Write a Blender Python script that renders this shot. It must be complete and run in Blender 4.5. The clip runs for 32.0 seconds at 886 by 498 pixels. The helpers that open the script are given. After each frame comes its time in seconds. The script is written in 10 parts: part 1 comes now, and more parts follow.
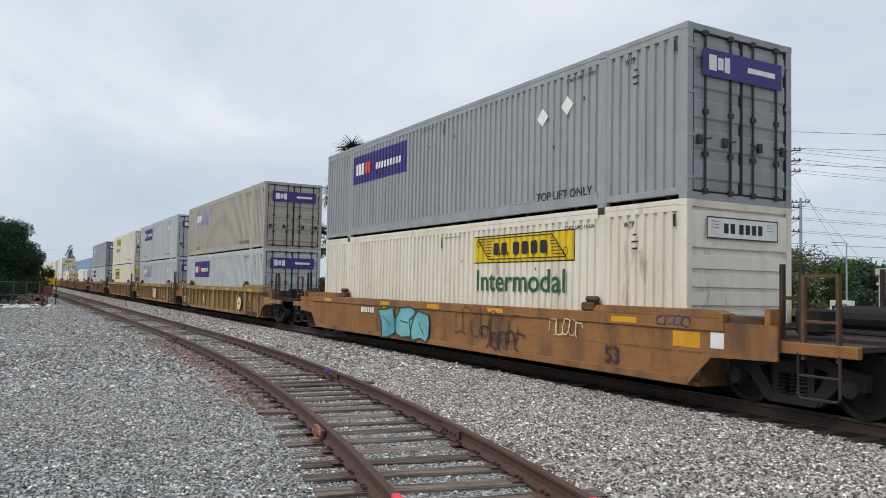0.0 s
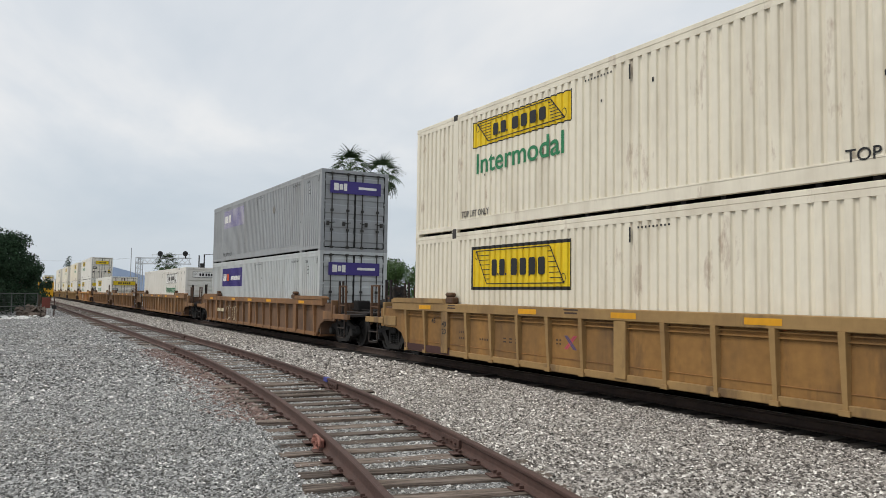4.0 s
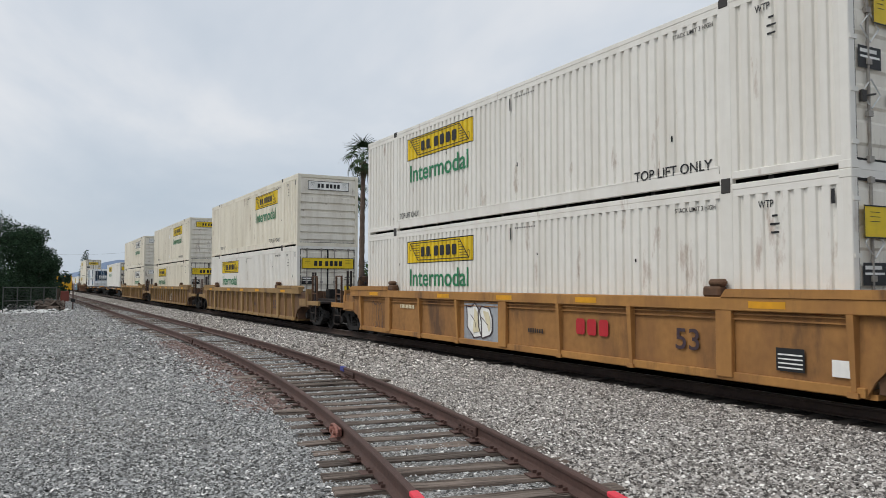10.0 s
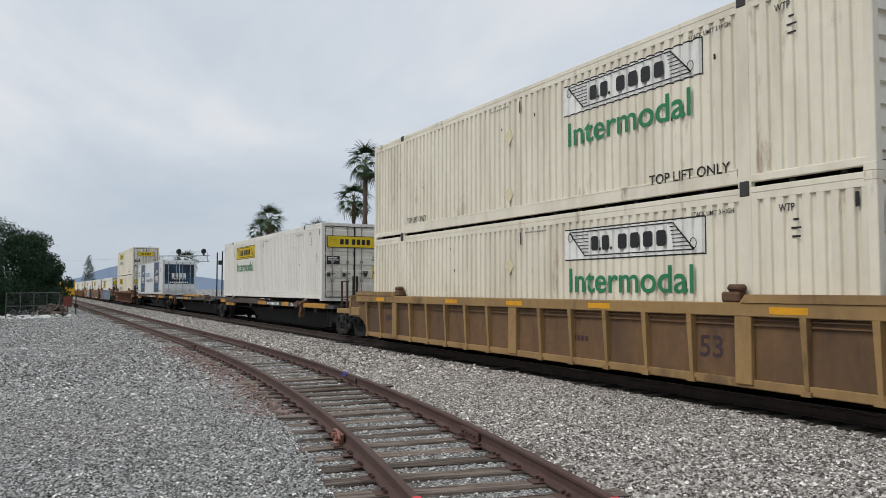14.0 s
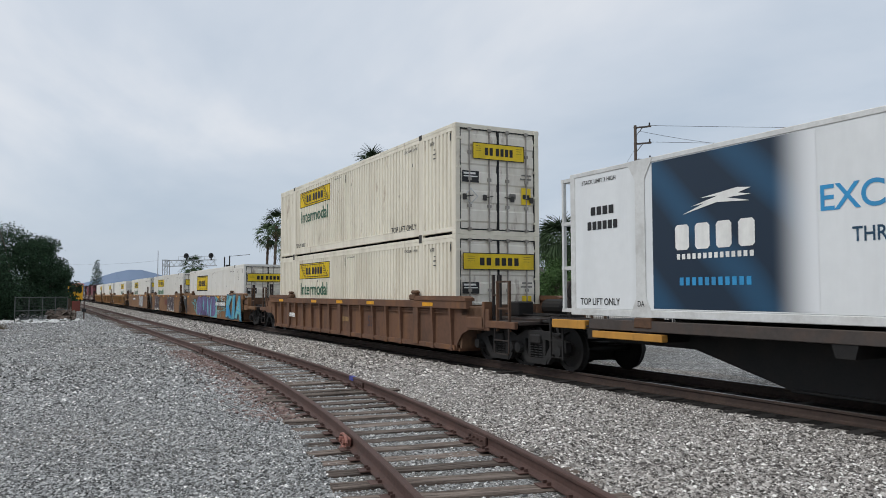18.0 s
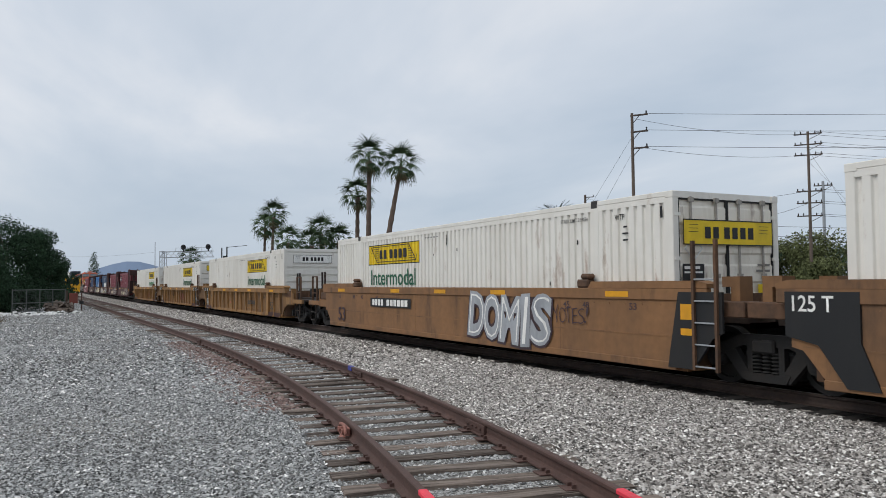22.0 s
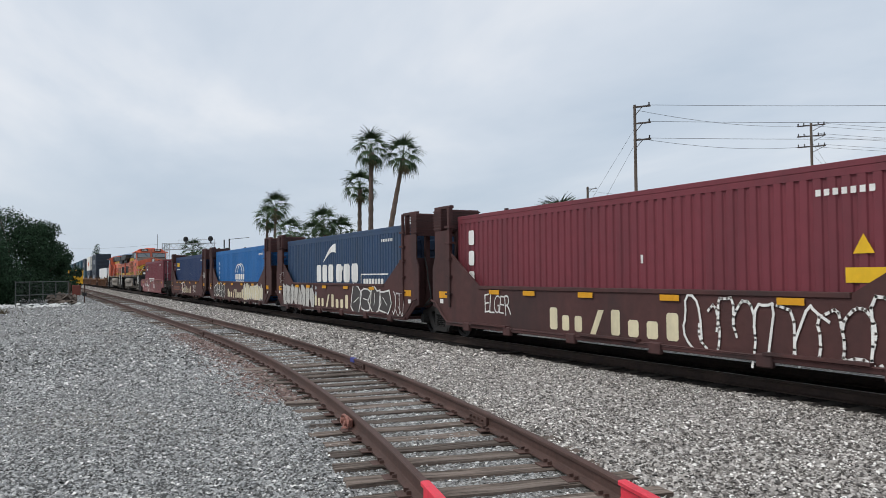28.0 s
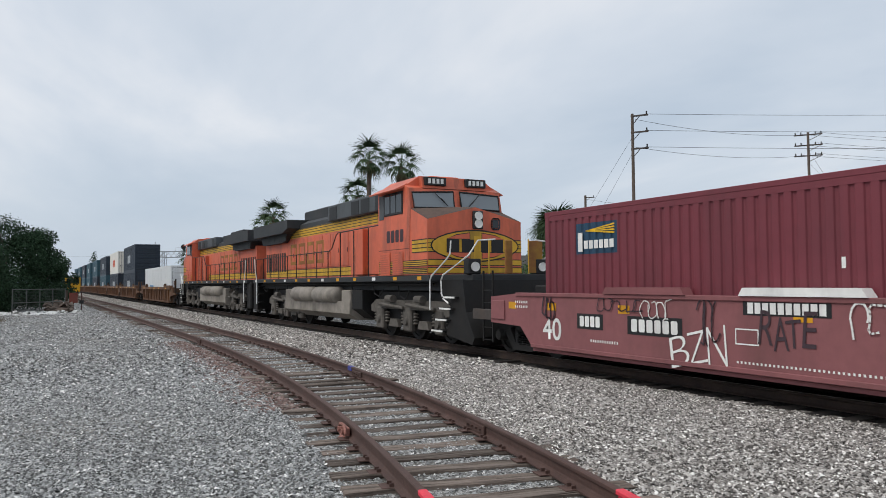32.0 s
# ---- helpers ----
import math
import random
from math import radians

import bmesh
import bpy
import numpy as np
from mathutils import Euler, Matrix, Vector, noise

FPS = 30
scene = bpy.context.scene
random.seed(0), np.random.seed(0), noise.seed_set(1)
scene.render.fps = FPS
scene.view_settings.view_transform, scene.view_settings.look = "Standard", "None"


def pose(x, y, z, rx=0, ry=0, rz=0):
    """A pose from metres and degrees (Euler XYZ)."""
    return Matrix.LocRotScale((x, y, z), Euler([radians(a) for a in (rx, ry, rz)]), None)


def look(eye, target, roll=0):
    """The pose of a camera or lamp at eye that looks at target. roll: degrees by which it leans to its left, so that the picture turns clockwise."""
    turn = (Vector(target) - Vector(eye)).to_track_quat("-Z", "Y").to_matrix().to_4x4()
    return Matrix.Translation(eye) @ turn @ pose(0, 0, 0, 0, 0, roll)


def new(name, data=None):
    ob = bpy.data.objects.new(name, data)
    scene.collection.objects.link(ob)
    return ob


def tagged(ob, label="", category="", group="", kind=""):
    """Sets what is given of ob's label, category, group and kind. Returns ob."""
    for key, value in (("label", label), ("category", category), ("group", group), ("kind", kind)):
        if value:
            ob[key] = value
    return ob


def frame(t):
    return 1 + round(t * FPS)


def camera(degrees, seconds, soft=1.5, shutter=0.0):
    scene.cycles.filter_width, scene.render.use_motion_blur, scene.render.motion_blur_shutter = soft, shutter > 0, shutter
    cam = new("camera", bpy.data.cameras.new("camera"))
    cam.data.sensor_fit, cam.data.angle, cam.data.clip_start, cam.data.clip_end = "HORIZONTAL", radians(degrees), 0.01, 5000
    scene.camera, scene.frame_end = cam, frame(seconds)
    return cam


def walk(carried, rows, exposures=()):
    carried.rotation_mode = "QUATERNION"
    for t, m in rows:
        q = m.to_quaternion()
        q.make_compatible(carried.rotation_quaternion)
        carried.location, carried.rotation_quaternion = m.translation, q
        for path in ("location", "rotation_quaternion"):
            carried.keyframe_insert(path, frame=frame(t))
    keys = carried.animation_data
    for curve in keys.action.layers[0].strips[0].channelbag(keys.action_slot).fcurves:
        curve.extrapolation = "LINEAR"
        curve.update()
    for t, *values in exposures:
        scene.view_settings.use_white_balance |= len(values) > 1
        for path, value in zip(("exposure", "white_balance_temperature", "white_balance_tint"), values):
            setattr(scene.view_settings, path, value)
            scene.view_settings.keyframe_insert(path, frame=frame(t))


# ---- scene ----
EYE = Vector((0.0, 0.0, 1.83))
TRACK_Y = 10.70          # centre line of the main track
RAIL_Z = 0.18            # top of rail


def aim(yaw, pitch, roll):
    """A view from EYE: yaw degrees from +y towards -x, pitch upwards, roll as in look()."""
    a, b = radians(yaw), radians(pitch)
    return look(EYE, EYE + Vector((-math.sin(a) * math.cos(b), math.cos(a) * math.cos(b), math.sin(b))), roll)


cam = camera(59.965, 32.0, soft=0.25, shutter=0.02)
walk(cam, [
    (0.0, aim(60.654, 2.829, 1.196)),
    (0.5, aim(60.650, 2.810, 1.231)),
    (1.0, aim(60.693, 2.849, 1.214)),
    (1.5, aim(60.750, 3.008, 1.218)),
    (2.0, aim(60.803, 3.144, 1.173)),
    (2.5, aim(60.767, 3.249, 1.129)),
    (3.0, aim(60.706, 3.352, 1.042)),
    (3.5, aim(60.618, 3.455, 0.899)),
    (5.5, aim(60.513, 3.078, 0.498)),
    (6.0, aim(60.589, 2.806, 0.505)),
    (6.5, aim(60.760, 2.674, 0.364)),
    (7.0, aim(60.935, 2.534, 0.207)),
    (7.5, aim(61.104, 2.463, 0.072)),
    (8.0, aim(61.209, 2.434, 0.059)),
    (8.5, aim(61.348, 2.443, 0.056)),
    (9.0, aim(61.467, 2.463, 0.020)),
    (9.5, aim(61.568, 2.490, -0.008)),
    (10.0, aim(61.610, 2.579, 0.012)),
    (10.5, aim(61.535, 2.591, 0.048)),
    (11.0, aim(61.546, 2.613, 0.102)),
    (11.5, aim(61.554, 2.638, 0.199)),
    (12.0, aim(61.580, 2.748, 0.216)),
    (12.5, aim(61.552, 2.850, 0.164)),
    (13.0, aim(61.578, 2.983, 0.126)),
    (13.5, aim(61.642, 3.019, 0.059)),
    (14.0, aim(61.795, 2.980, 0.001)),
    (14.5, aim(61.957, 2.977, -0.018)),
    (16.5, aim(62.240, 3.261, -0.253)),
    (17.0, aim(62.263, 3.337, -0.201)),
    (17.5, aim(62.306, 3.287, -0.169)),
    (18.0, aim(62.294, 3.266, -0.095)),
    (18.5, aim(62.286, 3.147, -0.042)),
    (19.0, aim(62.246, 3.037, -0.018)),
    (19.5, aim(62.159, 2.892, -0.055)),
    (20.0, aim(62.089, 2.774, -0.126)),
    (20.5, aim(62.046, 2.701, -0.269)),
    (21.0, aim(62.049, 2.616, -0.404)),
    (21.5, aim(62.090, 2.564, -0.475)),
    (22.0, aim(62.102, 2.481, -0.513)),
    (22.5, aim(62.130, 2.370, -0.493)),
    (23.0, aim(62.204, 2.301, -0.525)),
    (23.5, aim(62.401, 2.217, -0.564)),
    (24.0, aim(62.686, 2.185, -0.598)),
    (24.5, aim(62.926, 2.143, -0.591)),
    (25.0, aim(63.020, 2.092, -0.565)),
    (25.5, aim(62.946, 2.043, -0.526)),
    (27.5, aim(62.278, 1.859, -0.434)),
    (28.0, aim(62.274, 1.882, -0.526)),
    (28.5, aim(62.347, 1.994, -0.605)),
    (29.0, aim(62.418, 2.093, -0.596)),
    (29.5, aim(62.431, 2.154, -0.554)),
    (30.0, aim(62.391, 2.233, -0.470)),
    (30.5, aim(62.340, 2.290, -0.436)),
    (31.0, aim(62.292, 2.389, -0.401)),
    (31.5, aim(62.215, 2.458, -0.383)),
    (32.0, aim(62.108, 2.496, -0.420))
], exposures=[(0.0, 0.16, 6600, 10), (1.0, 0.17, 6850, 10), (3.5, 0.17, 6950, 10), (6.0, 0.10, 6850, 10), (7.0, 0.03, 6550, 10), (11.0, 0.04, 6700, 10), (14.0, 0.03, 6700, 10), (17.0, 0.02, 6500, 10), (25.5, 0.02, 6500, 10), (28.0, 0.12, 6550, 10), (32.0, 0.09, 6550, 10)])

# ---- light ----
world = bpy.data.worlds.new("overcast_sky")
scene.world = world
world.use_nodes = True


def build_sky():
    nt = world.node_tree
    nt.nodes.clear()
    out = nt.nodes.new("ShaderNodeOutputWorld")
    bg = nt.nodes.new("ShaderNodeBackground")
    sky = nt.nodes.new("ShaderNodeTexSky")
    sky.sky_type, sky.sun_disc = "NISHITA", False
    sky.sun_elevation, sky.sun_rotation = radians(48), radians(186)
    sky.air_density, sky.dust_density = 1.0, 2.5
    dim = nt.nodes.new("ShaderNodeMix")
    dim.data_type, dim.blend_type = "RGBA", "MULTIPLY"
    dim.inputs[0].default_value = 1.0
    dim.inputs[7].default_value = (0.10, 0.10, 0.10, 1)
    co = nt.nodes.new("ShaderNodeTexCoord")
    sep = nt.nodes.new("ShaderNodeSeparateXYZ")
    nt.links.new(co.outputs["Generated"], sep.inputs[0])
    # flat layer of cloud: the direction is spread out by its height
    add = nt.nodes.new("ShaderNodeMath")
    add.operation = "ADD"
    add.inputs[1].default_value = 0.22
    nt.links.new(sep.outputs[2], add.inputs[0])
    div = nt.nodes.new("ShaderNodeVectorMath")
    div.operation = "DIVIDE"
    comb = nt.nodes.new("ShaderNodeCombineXYZ")
    for i in range(3):
        nt.links.new(add.outputs[0], comb.inputs[i])
    nt.links.new(co.outputs["Generated"], div.inputs[0])
    nt.links.new(comb.outputs[0], div.inputs[1])
    mp = nt.nodes.new("ShaderNodeMapping")
    mp.inputs["Scale"].default_value = (0.62, 1.0, 0.5)
    mp.inputs["Rotation"].default_value = (0, 0, radians(-28))
    mp.inputs["Location"].default_value = (0.35, 0.2, 0.0)
    nt.links.new(div.outputs[0], mp.inputs[0])
    n1 = nt.nodes.new("ShaderNodeTexNoise")
    n1.inputs["Scale"].default_value, n1.inputs["Detail"].default_value, n1.inputs["Roughness"].default_value = 1.0, 6.0, 0.52
    n1.inputs["Distortion"].default_value = 0.35
    nt.links.new(mp.outputs[0], n1.inputs["Vector"])
    ramp = nt.nodes.new("ShaderNodeValToRGB")
    els = ramp.color_ramp.elements
    els[0].position, els[0].color = 0.30, (0.47, 0.56, 0.67, 1)
    els[1].position, els[1].color = 0.74, (0.96, 0.955, 0.96, 1)
    mid = els.new(0.52)
    mid.color = (0.66, 0.72, 0.80, 1)
    nt.links.new(n1.outputs["Fac"], ramp.inputs[0])
    # near the horizon the layer turns to an even blue-grey haze
    hz = nt.nodes.new("ShaderNodeMapRange")
    hz.inputs["From Min"].default_value, hz.inputs["From Max"].default_value = -0.02, 0.20
    nt.links.new(sep.outputs[2], hz.inputs["Value"])
    haze = nt.nodes.new("ShaderNodeMix")
    haze.data_type = "RGBA"
    haze.inputs[6].default_value = (0.50, 0.59, 0.70, 1)
    nt.links.new(hz.outputs[0], haze.inputs[0])
    nt.links.new(ramp.outputs[0], haze.inputs[7])
    mix = nt.nodes.new("ShaderNodeMix")
    mix.data_type = "RGBA"
    mix.inputs[0].default_value = 0.88
    nt.links.new(sky.outputs[0], dim.inputs[6])
    nt.links.new(dim.outputs[2], mix.inputs[6])
    nt.links.new(haze.outputs[2], mix.inputs[7])
    nt.links.new(mix.outputs[2], bg.inputs[0])
    bg.inputs[1].default_value = 1.0
    nt.links.new(bg.outputs[0], out.inputs[0])


build_sky()
sun = new("sun", bpy.data.lights.new("sun", "SUN"))
sun.data.energy, sun.data.angle, sun.data.color = 1.5, radians(30), (1.0, 0.96, 0.90)
sun.matrix_world = look((0, 0, 60), (4, 36, 14))

# ---- materials ----


def rgb(h):
    """Linear colour of a hex sRGB value."""
    v = [int(h[i:i + 2], 16) / 255 for i in (0, 2, 4)]
    return tuple(c / 12.92 if c < 0.04045 else ((c + 0.055) / 1.055) ** 2.4 for c in v)


def own_place(nt, node):
    """Gives each object its own stretch of a noise, so that alike pieces differ."""
    node.noise_dimensions = "4D"
    info = nt.nodes.new("ShaderNodeObjectInfo")
    far = nt.nodes.new("ShaderNodeMath")
    far.operation = "MULTIPLY"
    far.inputs[1].default_value = 37.0
    nt.links.new(info.outputs["Random"], far.inputs[0])
    nt.links.new(far.outputs[0], node.inputs["W"])


def surface(name, base, rough=0.7, metal=0.0, var=0.16, scale=2.0, dirt=None, amount=0.35, dscale=0.8,
            streak=0.0, bump=0.15, bscale=30.0, per_object=0.0, island=0.0, spec=0.5, spots=None):
    """A worn surface: broad and fine variation of colour, dirt in patches or running streaks, fine relief."""
    m = bpy.data.materials.new(name)
    m.use_nodes = True
    nt = m.node_tree
    ns, lk = nt.nodes, nt.links
    b = ns["Principled BSDF"]
    b.inputs["Roughness"].default_value, b.inputs["Metallic"].default_value = rough, metal
    b.inputs["Specular IOR Level"].default_value = spec
    co = ns.new("ShaderNodeTexCoord")
    fine = ns.new("ShaderNodeTexNoise")
    fine.inputs["Scale"].default_value, fine.inputs["Detail"].default_value = scale * 6, 5.0
    lk.new(co.outputs["Object"], fine.inputs["Vector"])
    broad = ns.new("ShaderNodeTexNoise")
    broad.inputs["Scale"].default_value, broad.inputs["Detail"].default_value = scale * 0.6, 3.0
    lk.new(co.outputs["Object"], broad.inputs["Vector"])
    both = ns.new("ShaderNodeMath")
    both.operation = "ADD"
    lk.new(fine.outputs["Fac"], both.inputs[0])
    lk.new(broad.outputs["Fac"], both.inputs[1])
    rng = ns.new("ShaderNodeMapRange")
    rng.inputs["From Min"].default_value, rng.inputs["From Max"].default_value = 0.6, 1.4
    rng.inputs["To Min"].default_value, rng.inputs["To Max"].default_value = 1 - var, 1 + var
    lk.new(both.outputs[0], rng.inputs["Value"])
    hsv = ns.new("ShaderNodeHueSaturation")
    hsv.inputs["Color"].default_value = (*base, 1)
    val = rng.outputs[0]
    if per_object or island:
        src = ns.new("ShaderNodeObjectInfo").outputs["Random"] if per_object else ns.new("ShaderNodeNewGeometry").outputs["Random Per Island"]
        r2 = ns.new("ShaderNodeMapRange")
        k = per_object or island
        r2.inputs["To Min"].default_value, r2.inputs["To Max"].default_value = 1 - k, 1 + k
        lk.new(src, r2.inputs["Value"])
        mul = ns.new("ShaderNodeMath")
        mul.operation = "MULTIPLY"
        lk.new(val, mul.inputs[0])
        lk.new(r2.outputs[0], mul.inputs[1])
        val = mul.outputs[0]
    lk.new(val, hsv.inputs["Value"])
    col = hsv.outputs[0]
    if dirt:
        dn = ns.new("ShaderNodeTexNoise")
        dn.inputs["Scale"].default_value, dn.inputs["Detail"].default_value, dn.inputs["Roughness"].default_value = dscale, 6.0, 0.62
        own_place(nt, dn)
        if streak:
            mp = ns.new("ShaderNodeMapping")
            mp.inputs["Scale"].default_value = (streak, streak, 0.35)
            lk.new(co.outputs["Object"], mp.inputs[0])
            lk.new(mp.outputs[0], dn.inputs["Vector"])
        else:
            lk.new(co.outputs["Object"], dn.inputs["Vector"])
        dr = ns.new("ShaderNodeMapRange")
        dr.inputs["From Min"].default_value, dr.inputs["From Max"].default_value = 0.46, 0.72
        dr.inputs["To Max"].default_value = amount
        lk.new(dn.outputs["Fac"], dr.inputs["Value"])
        mx = ns.new("ShaderNodeMix")
        mx.data_type = "RGBA"
        lk.new(dr.outputs[0], mx.inputs[0])
        lk.new(col, mx.inputs[6])
        mx.inputs[7].default_value = (*dirt, 1)
        col = mx.outputs[2]
    if spots:
        # small running stains, scarce
        sc, thr, stain = spots
        mp = ns.new("ShaderNodeMapping")
        mp.inputs["Scale"].default_value = (1.0, 1.0, 0.28)
        lk.new(co.outputs["Object"], mp.inputs[0])
        sn = ns.new("ShaderNodeTexNoise")
        sn.inputs["Scale"].default_value, sn.inputs["Detail"].default_value, sn.inputs["Roughness"].default_value = sc, 7.0, 0.66
        own_place(nt, sn)
        lk.new(mp.outputs[0], sn.inputs["Vector"])
        sr = ns.new("ShaderNodeMapRange")
        sr.inputs["From Min"].default_value, sr.inputs["From Max"].default_value, sr.inputs["To Max"].default_value = thr, thr + 0.1, 0.65
        lk.new(sn.outputs["Fac"], sr.inputs["Value"])
        sx = ns.new("ShaderNodeMix")
        sx.data_type = "RGBA"
        lk.new(sr.outputs[0], sx.inputs[0])
        lk.new(col, sx.inputs[6])
        sx.inputs[7].default_value = (*stain, 1)
        col = sx.outputs[2]
    lk.new(col, b.inputs["Base Color"])
    if bump:
        bn = ns.new("ShaderNodeTexNoise")
        bn.inputs["Scale"].default_value, bn.inputs["Detail"].default_value = bscale, 4.0
        lk.new(co.outputs["Object"], bn.inputs["Vector"])
        bp = ns.new("ShaderNodeBump")
        bp.inputs["Strength"].default_value, bp.inputs["Distance"].default_value = bump, 0.01
        lk.new(bn.outputs["Fac"], bp.inputs["Height"])
        lk.new(bp.outputs[0], b.inputs["Normal"])
    return m


def stone_surface(name, stops):
    """Loose stones: each island takes its own tone from the stops."""
    m = surface(name, (0.3, 0.3, 0.3), rough=0.9, var=0.12, scale=14, bump=0.35, bscale=60)
    nt = m.node_tree
    geo = nt.nodes.new("ShaderNodeNewGeometry")
    ramp = nt.nodes.new("ShaderNodeValToRGB")
    ramp.color_ramp.interpolation = "CONSTANT"
    els = ramp.color_ramp.elements
    for i, (p, c) in enumerate(stops):
        e = els[i] if i < 2 else els.new(p)
        e.position, e.color = p, (*c, 1)
    nt.links.new(geo.outputs["Random Per Island"], ramp.inputs[0])
    hsv = [n for n in nt.nodes if n.bl_idname == "ShaderNodeHueSaturation"][0]
    nt.links.new(ramp.outputs[0], hsv.inputs["Color"])
    return m


def gravel_surface(name, stops, cell=18.0, tint=None, depth=0.03):
    """Ground of packed stones, seen as cells with their own tones and relief."""
    m = bpy.data.materials.new(name)
    m.use_nodes = True
    nt = m.node_tree
    ns, lk = nt.nodes, nt.links
    b = ns["Principled BSDF"]
    b.inputs["Roughness"].default_value = 0.95
    b.inputs["Specular IOR Level"].default_value = 0.2
    co = ns.new("ShaderNodeTexCoord")
    warp = ns.new("ShaderNodeTexNoise")
    warp.inputs["Scale"].default_value = cell * 0.8
    lk.new(co.outputs["Object"], warp.inputs["Vector"])
    vm = ns.new("ShaderNodeVectorMath")
    vm.operation = "MULTIPLY_ADD"
    vm.inputs[1].default_value = (0.05, 0.05, 0.05)
    lk.new(warp.outputs["Color"], vm.inputs[0])
    lk.new(co.outputs["Object"], vm.inputs[2])
    vo = ns.new("ShaderNodeTexVoronoi")
    vo.inputs["Scale"].default_value = cell
    lk.new(vm.outputs[0], vo.inputs["Vector"])
    sp = ns.new("ShaderNodeSeparateColor")
    lk.new(vo.outputs["Color"], sp.inputs[0])
    ramp = ns.new("ShaderNodeValToRGB")
    els = ramp.color_ramp.elements
    for i, (p, c) in enumerate(stops):
        e = els[i] if i < 2 else els.new(p)
        e.position, e.color = p, (*c, 1)
    lk.new(sp.outputs[0], ramp.inputs[0])
    broad = ns.new("ShaderNodeTexNoise")
    broad.inputs["Scale"].default_value, broad.inputs["Detail"].default_value, broad.inputs["Roughness"].default_value = 0.35, 7.0, 0.6
    lk.new(co.outputs["Object"], broad.inputs["Vector"])
    rng = ns.new("ShaderNodeMapRange")
    rng.inputs["From Min"].default_value, rng.inputs["From Max"].default_value = 0.3, 0.7
    rng.inputs["To Min"].default_value, rng.inputs["To Max"].default_value = 0.78, 1.18
    lk.new(broad.outputs["Fac"], rng.inputs["Value"])
    # clumps of darker and lighter stones
    clump = ns.new("ShaderNodeTexNoise")
    clump.inputs["Scale"].default_value, clump.inputs["Detail"].default_value, clump.inputs["Roughness"].default_value = 5.0, 6.0, 0.75
    lk.new(co.outputs["Object"], clump.inputs["Vector"])
    cr = ns.new("ShaderNodeMapRange")
    cr.inputs["From Min"].default_value, cr.inputs["From Max"].default_value = 0.35, 0.65
    cr.inputs["To Min"].default_value, cr.inputs["To Max"].default_value = 0.45, 1.35
    lk.new(clump.outputs["Fac"], cr.inputs["Value"])
    both = ns.new("ShaderNodeMath")
    both.operation = "MULTIPLY"
    lk.new(rng.outputs[0], both.inputs[0])
    lk.new(cr.outputs[0], both.inputs[1])
    hsv = ns.new("ShaderNodeHueSaturation")
    lk.new(ramp.outputs[0], hsv.inputs["Color"])
    lk.new(both.outputs[0], hsv.inputs["Value"])
    col = hsv.outputs[0]
    if tint:
        tn = ns.new("ShaderNodeTexNoise")
        tn.inputs["Scale"].default_value, tn.inputs["Detail"].default_value = 0.22, 5.0
        lk.new(co.outputs["Object"], tn.inputs["Vector"])
        tr = ns.new("ShaderNodeMapRange")
        tr.inputs["From Min"].default_value, tr.inputs["From Max"].default_value, tr.inputs["To Max"].default_value = 0.47, 0.66, 0.6
        lk.new(tn.outputs["Fac"], tr.inputs["Value"])
        mx = ns.new("ShaderNodeMix")
        mx.data_type = "RGBA"
        mx.inputs[7].default_value = (*tint, 1)
        lk.new(tr.outputs[0], mx.inputs[0])
        lk.new(col, mx.inputs[6])
        col = mx.outputs[2]
    lk.new(col, b.inputs["Base Color"])
    bp = ns.new("ShaderNodeBump")
    bp.inputs["Strength"].default_value, bp.inputs["Distance"].default_value = 1.0, depth
    bp.invert = True
    lk.new(vo.outputs["Distance"], bp.inputs["Height"])
    lk.new(bp.outputs[0], b.inputs["Normal"])
    return m


def grain_surface(name, pale, dark, per_object):
    """Weathered timber: grey and brown fibres along the piece, split open in places."""
    m = surface(name, pale, rough=0.95, var=0.2, scale=5, bump=0.5, bscale=40, per_object=per_object, spec=0.2)
    nt = m.node_tree
    hsv = [n for n in nt.nodes if n.bl_idname == "ShaderNodeHueSaturation"][0]
    co = [n for n in nt.nodes if n.bl_idname == "ShaderNodeTexCoord"][0]
    mp = nt.nodes.new("ShaderNodeMapping")
    mp.inputs["Scale"].default_value = (26.0, 1.3, 26.0)
    nt.links.new(co.outputs["Object"], mp.inputs[0])
    fib = nt.nodes.new("ShaderNodeTexNoise")
    fib.inputs["Scale"].default_value, fib.inputs["Detail"].default_value, fib.inputs["Roughness"].default_value = 1.0, 6.0, 0.7
    own_place(nt, fib)
    nt.links.new(mp.outputs[0], fib.inputs["Vector"])
    ramp = nt.nodes.new("ShaderNodeValToRGB")
    els = ramp.color_ramp.elements
    els[0].position, els[0].color = 0.36, (*dark, 1)
    els[1].position, els[1].color = 0.66, (*[c * 1.25 for c in pale], 1)
    mid = els.new(0.5)
    mid.color = (pale[0] * 0.85, pale[1] * 0.8, pale[2] * 0.78, 1)
    nt.links.new(fib.outputs["Fac"], ramp.inputs[0])
    nt.links.new(ramp.outputs[0], hsv.inputs["Color"])
    return m


def glossy(name, color, rough):
    m = bpy.data.materials.new(name)
    m.use_nodes = True
    b = m.node_tree.nodes["Principled BSDF"]
    b.inputs["Base Color"].default_value, b.inputs["Roughness"].default_value = (*color, 1), rough
    return m


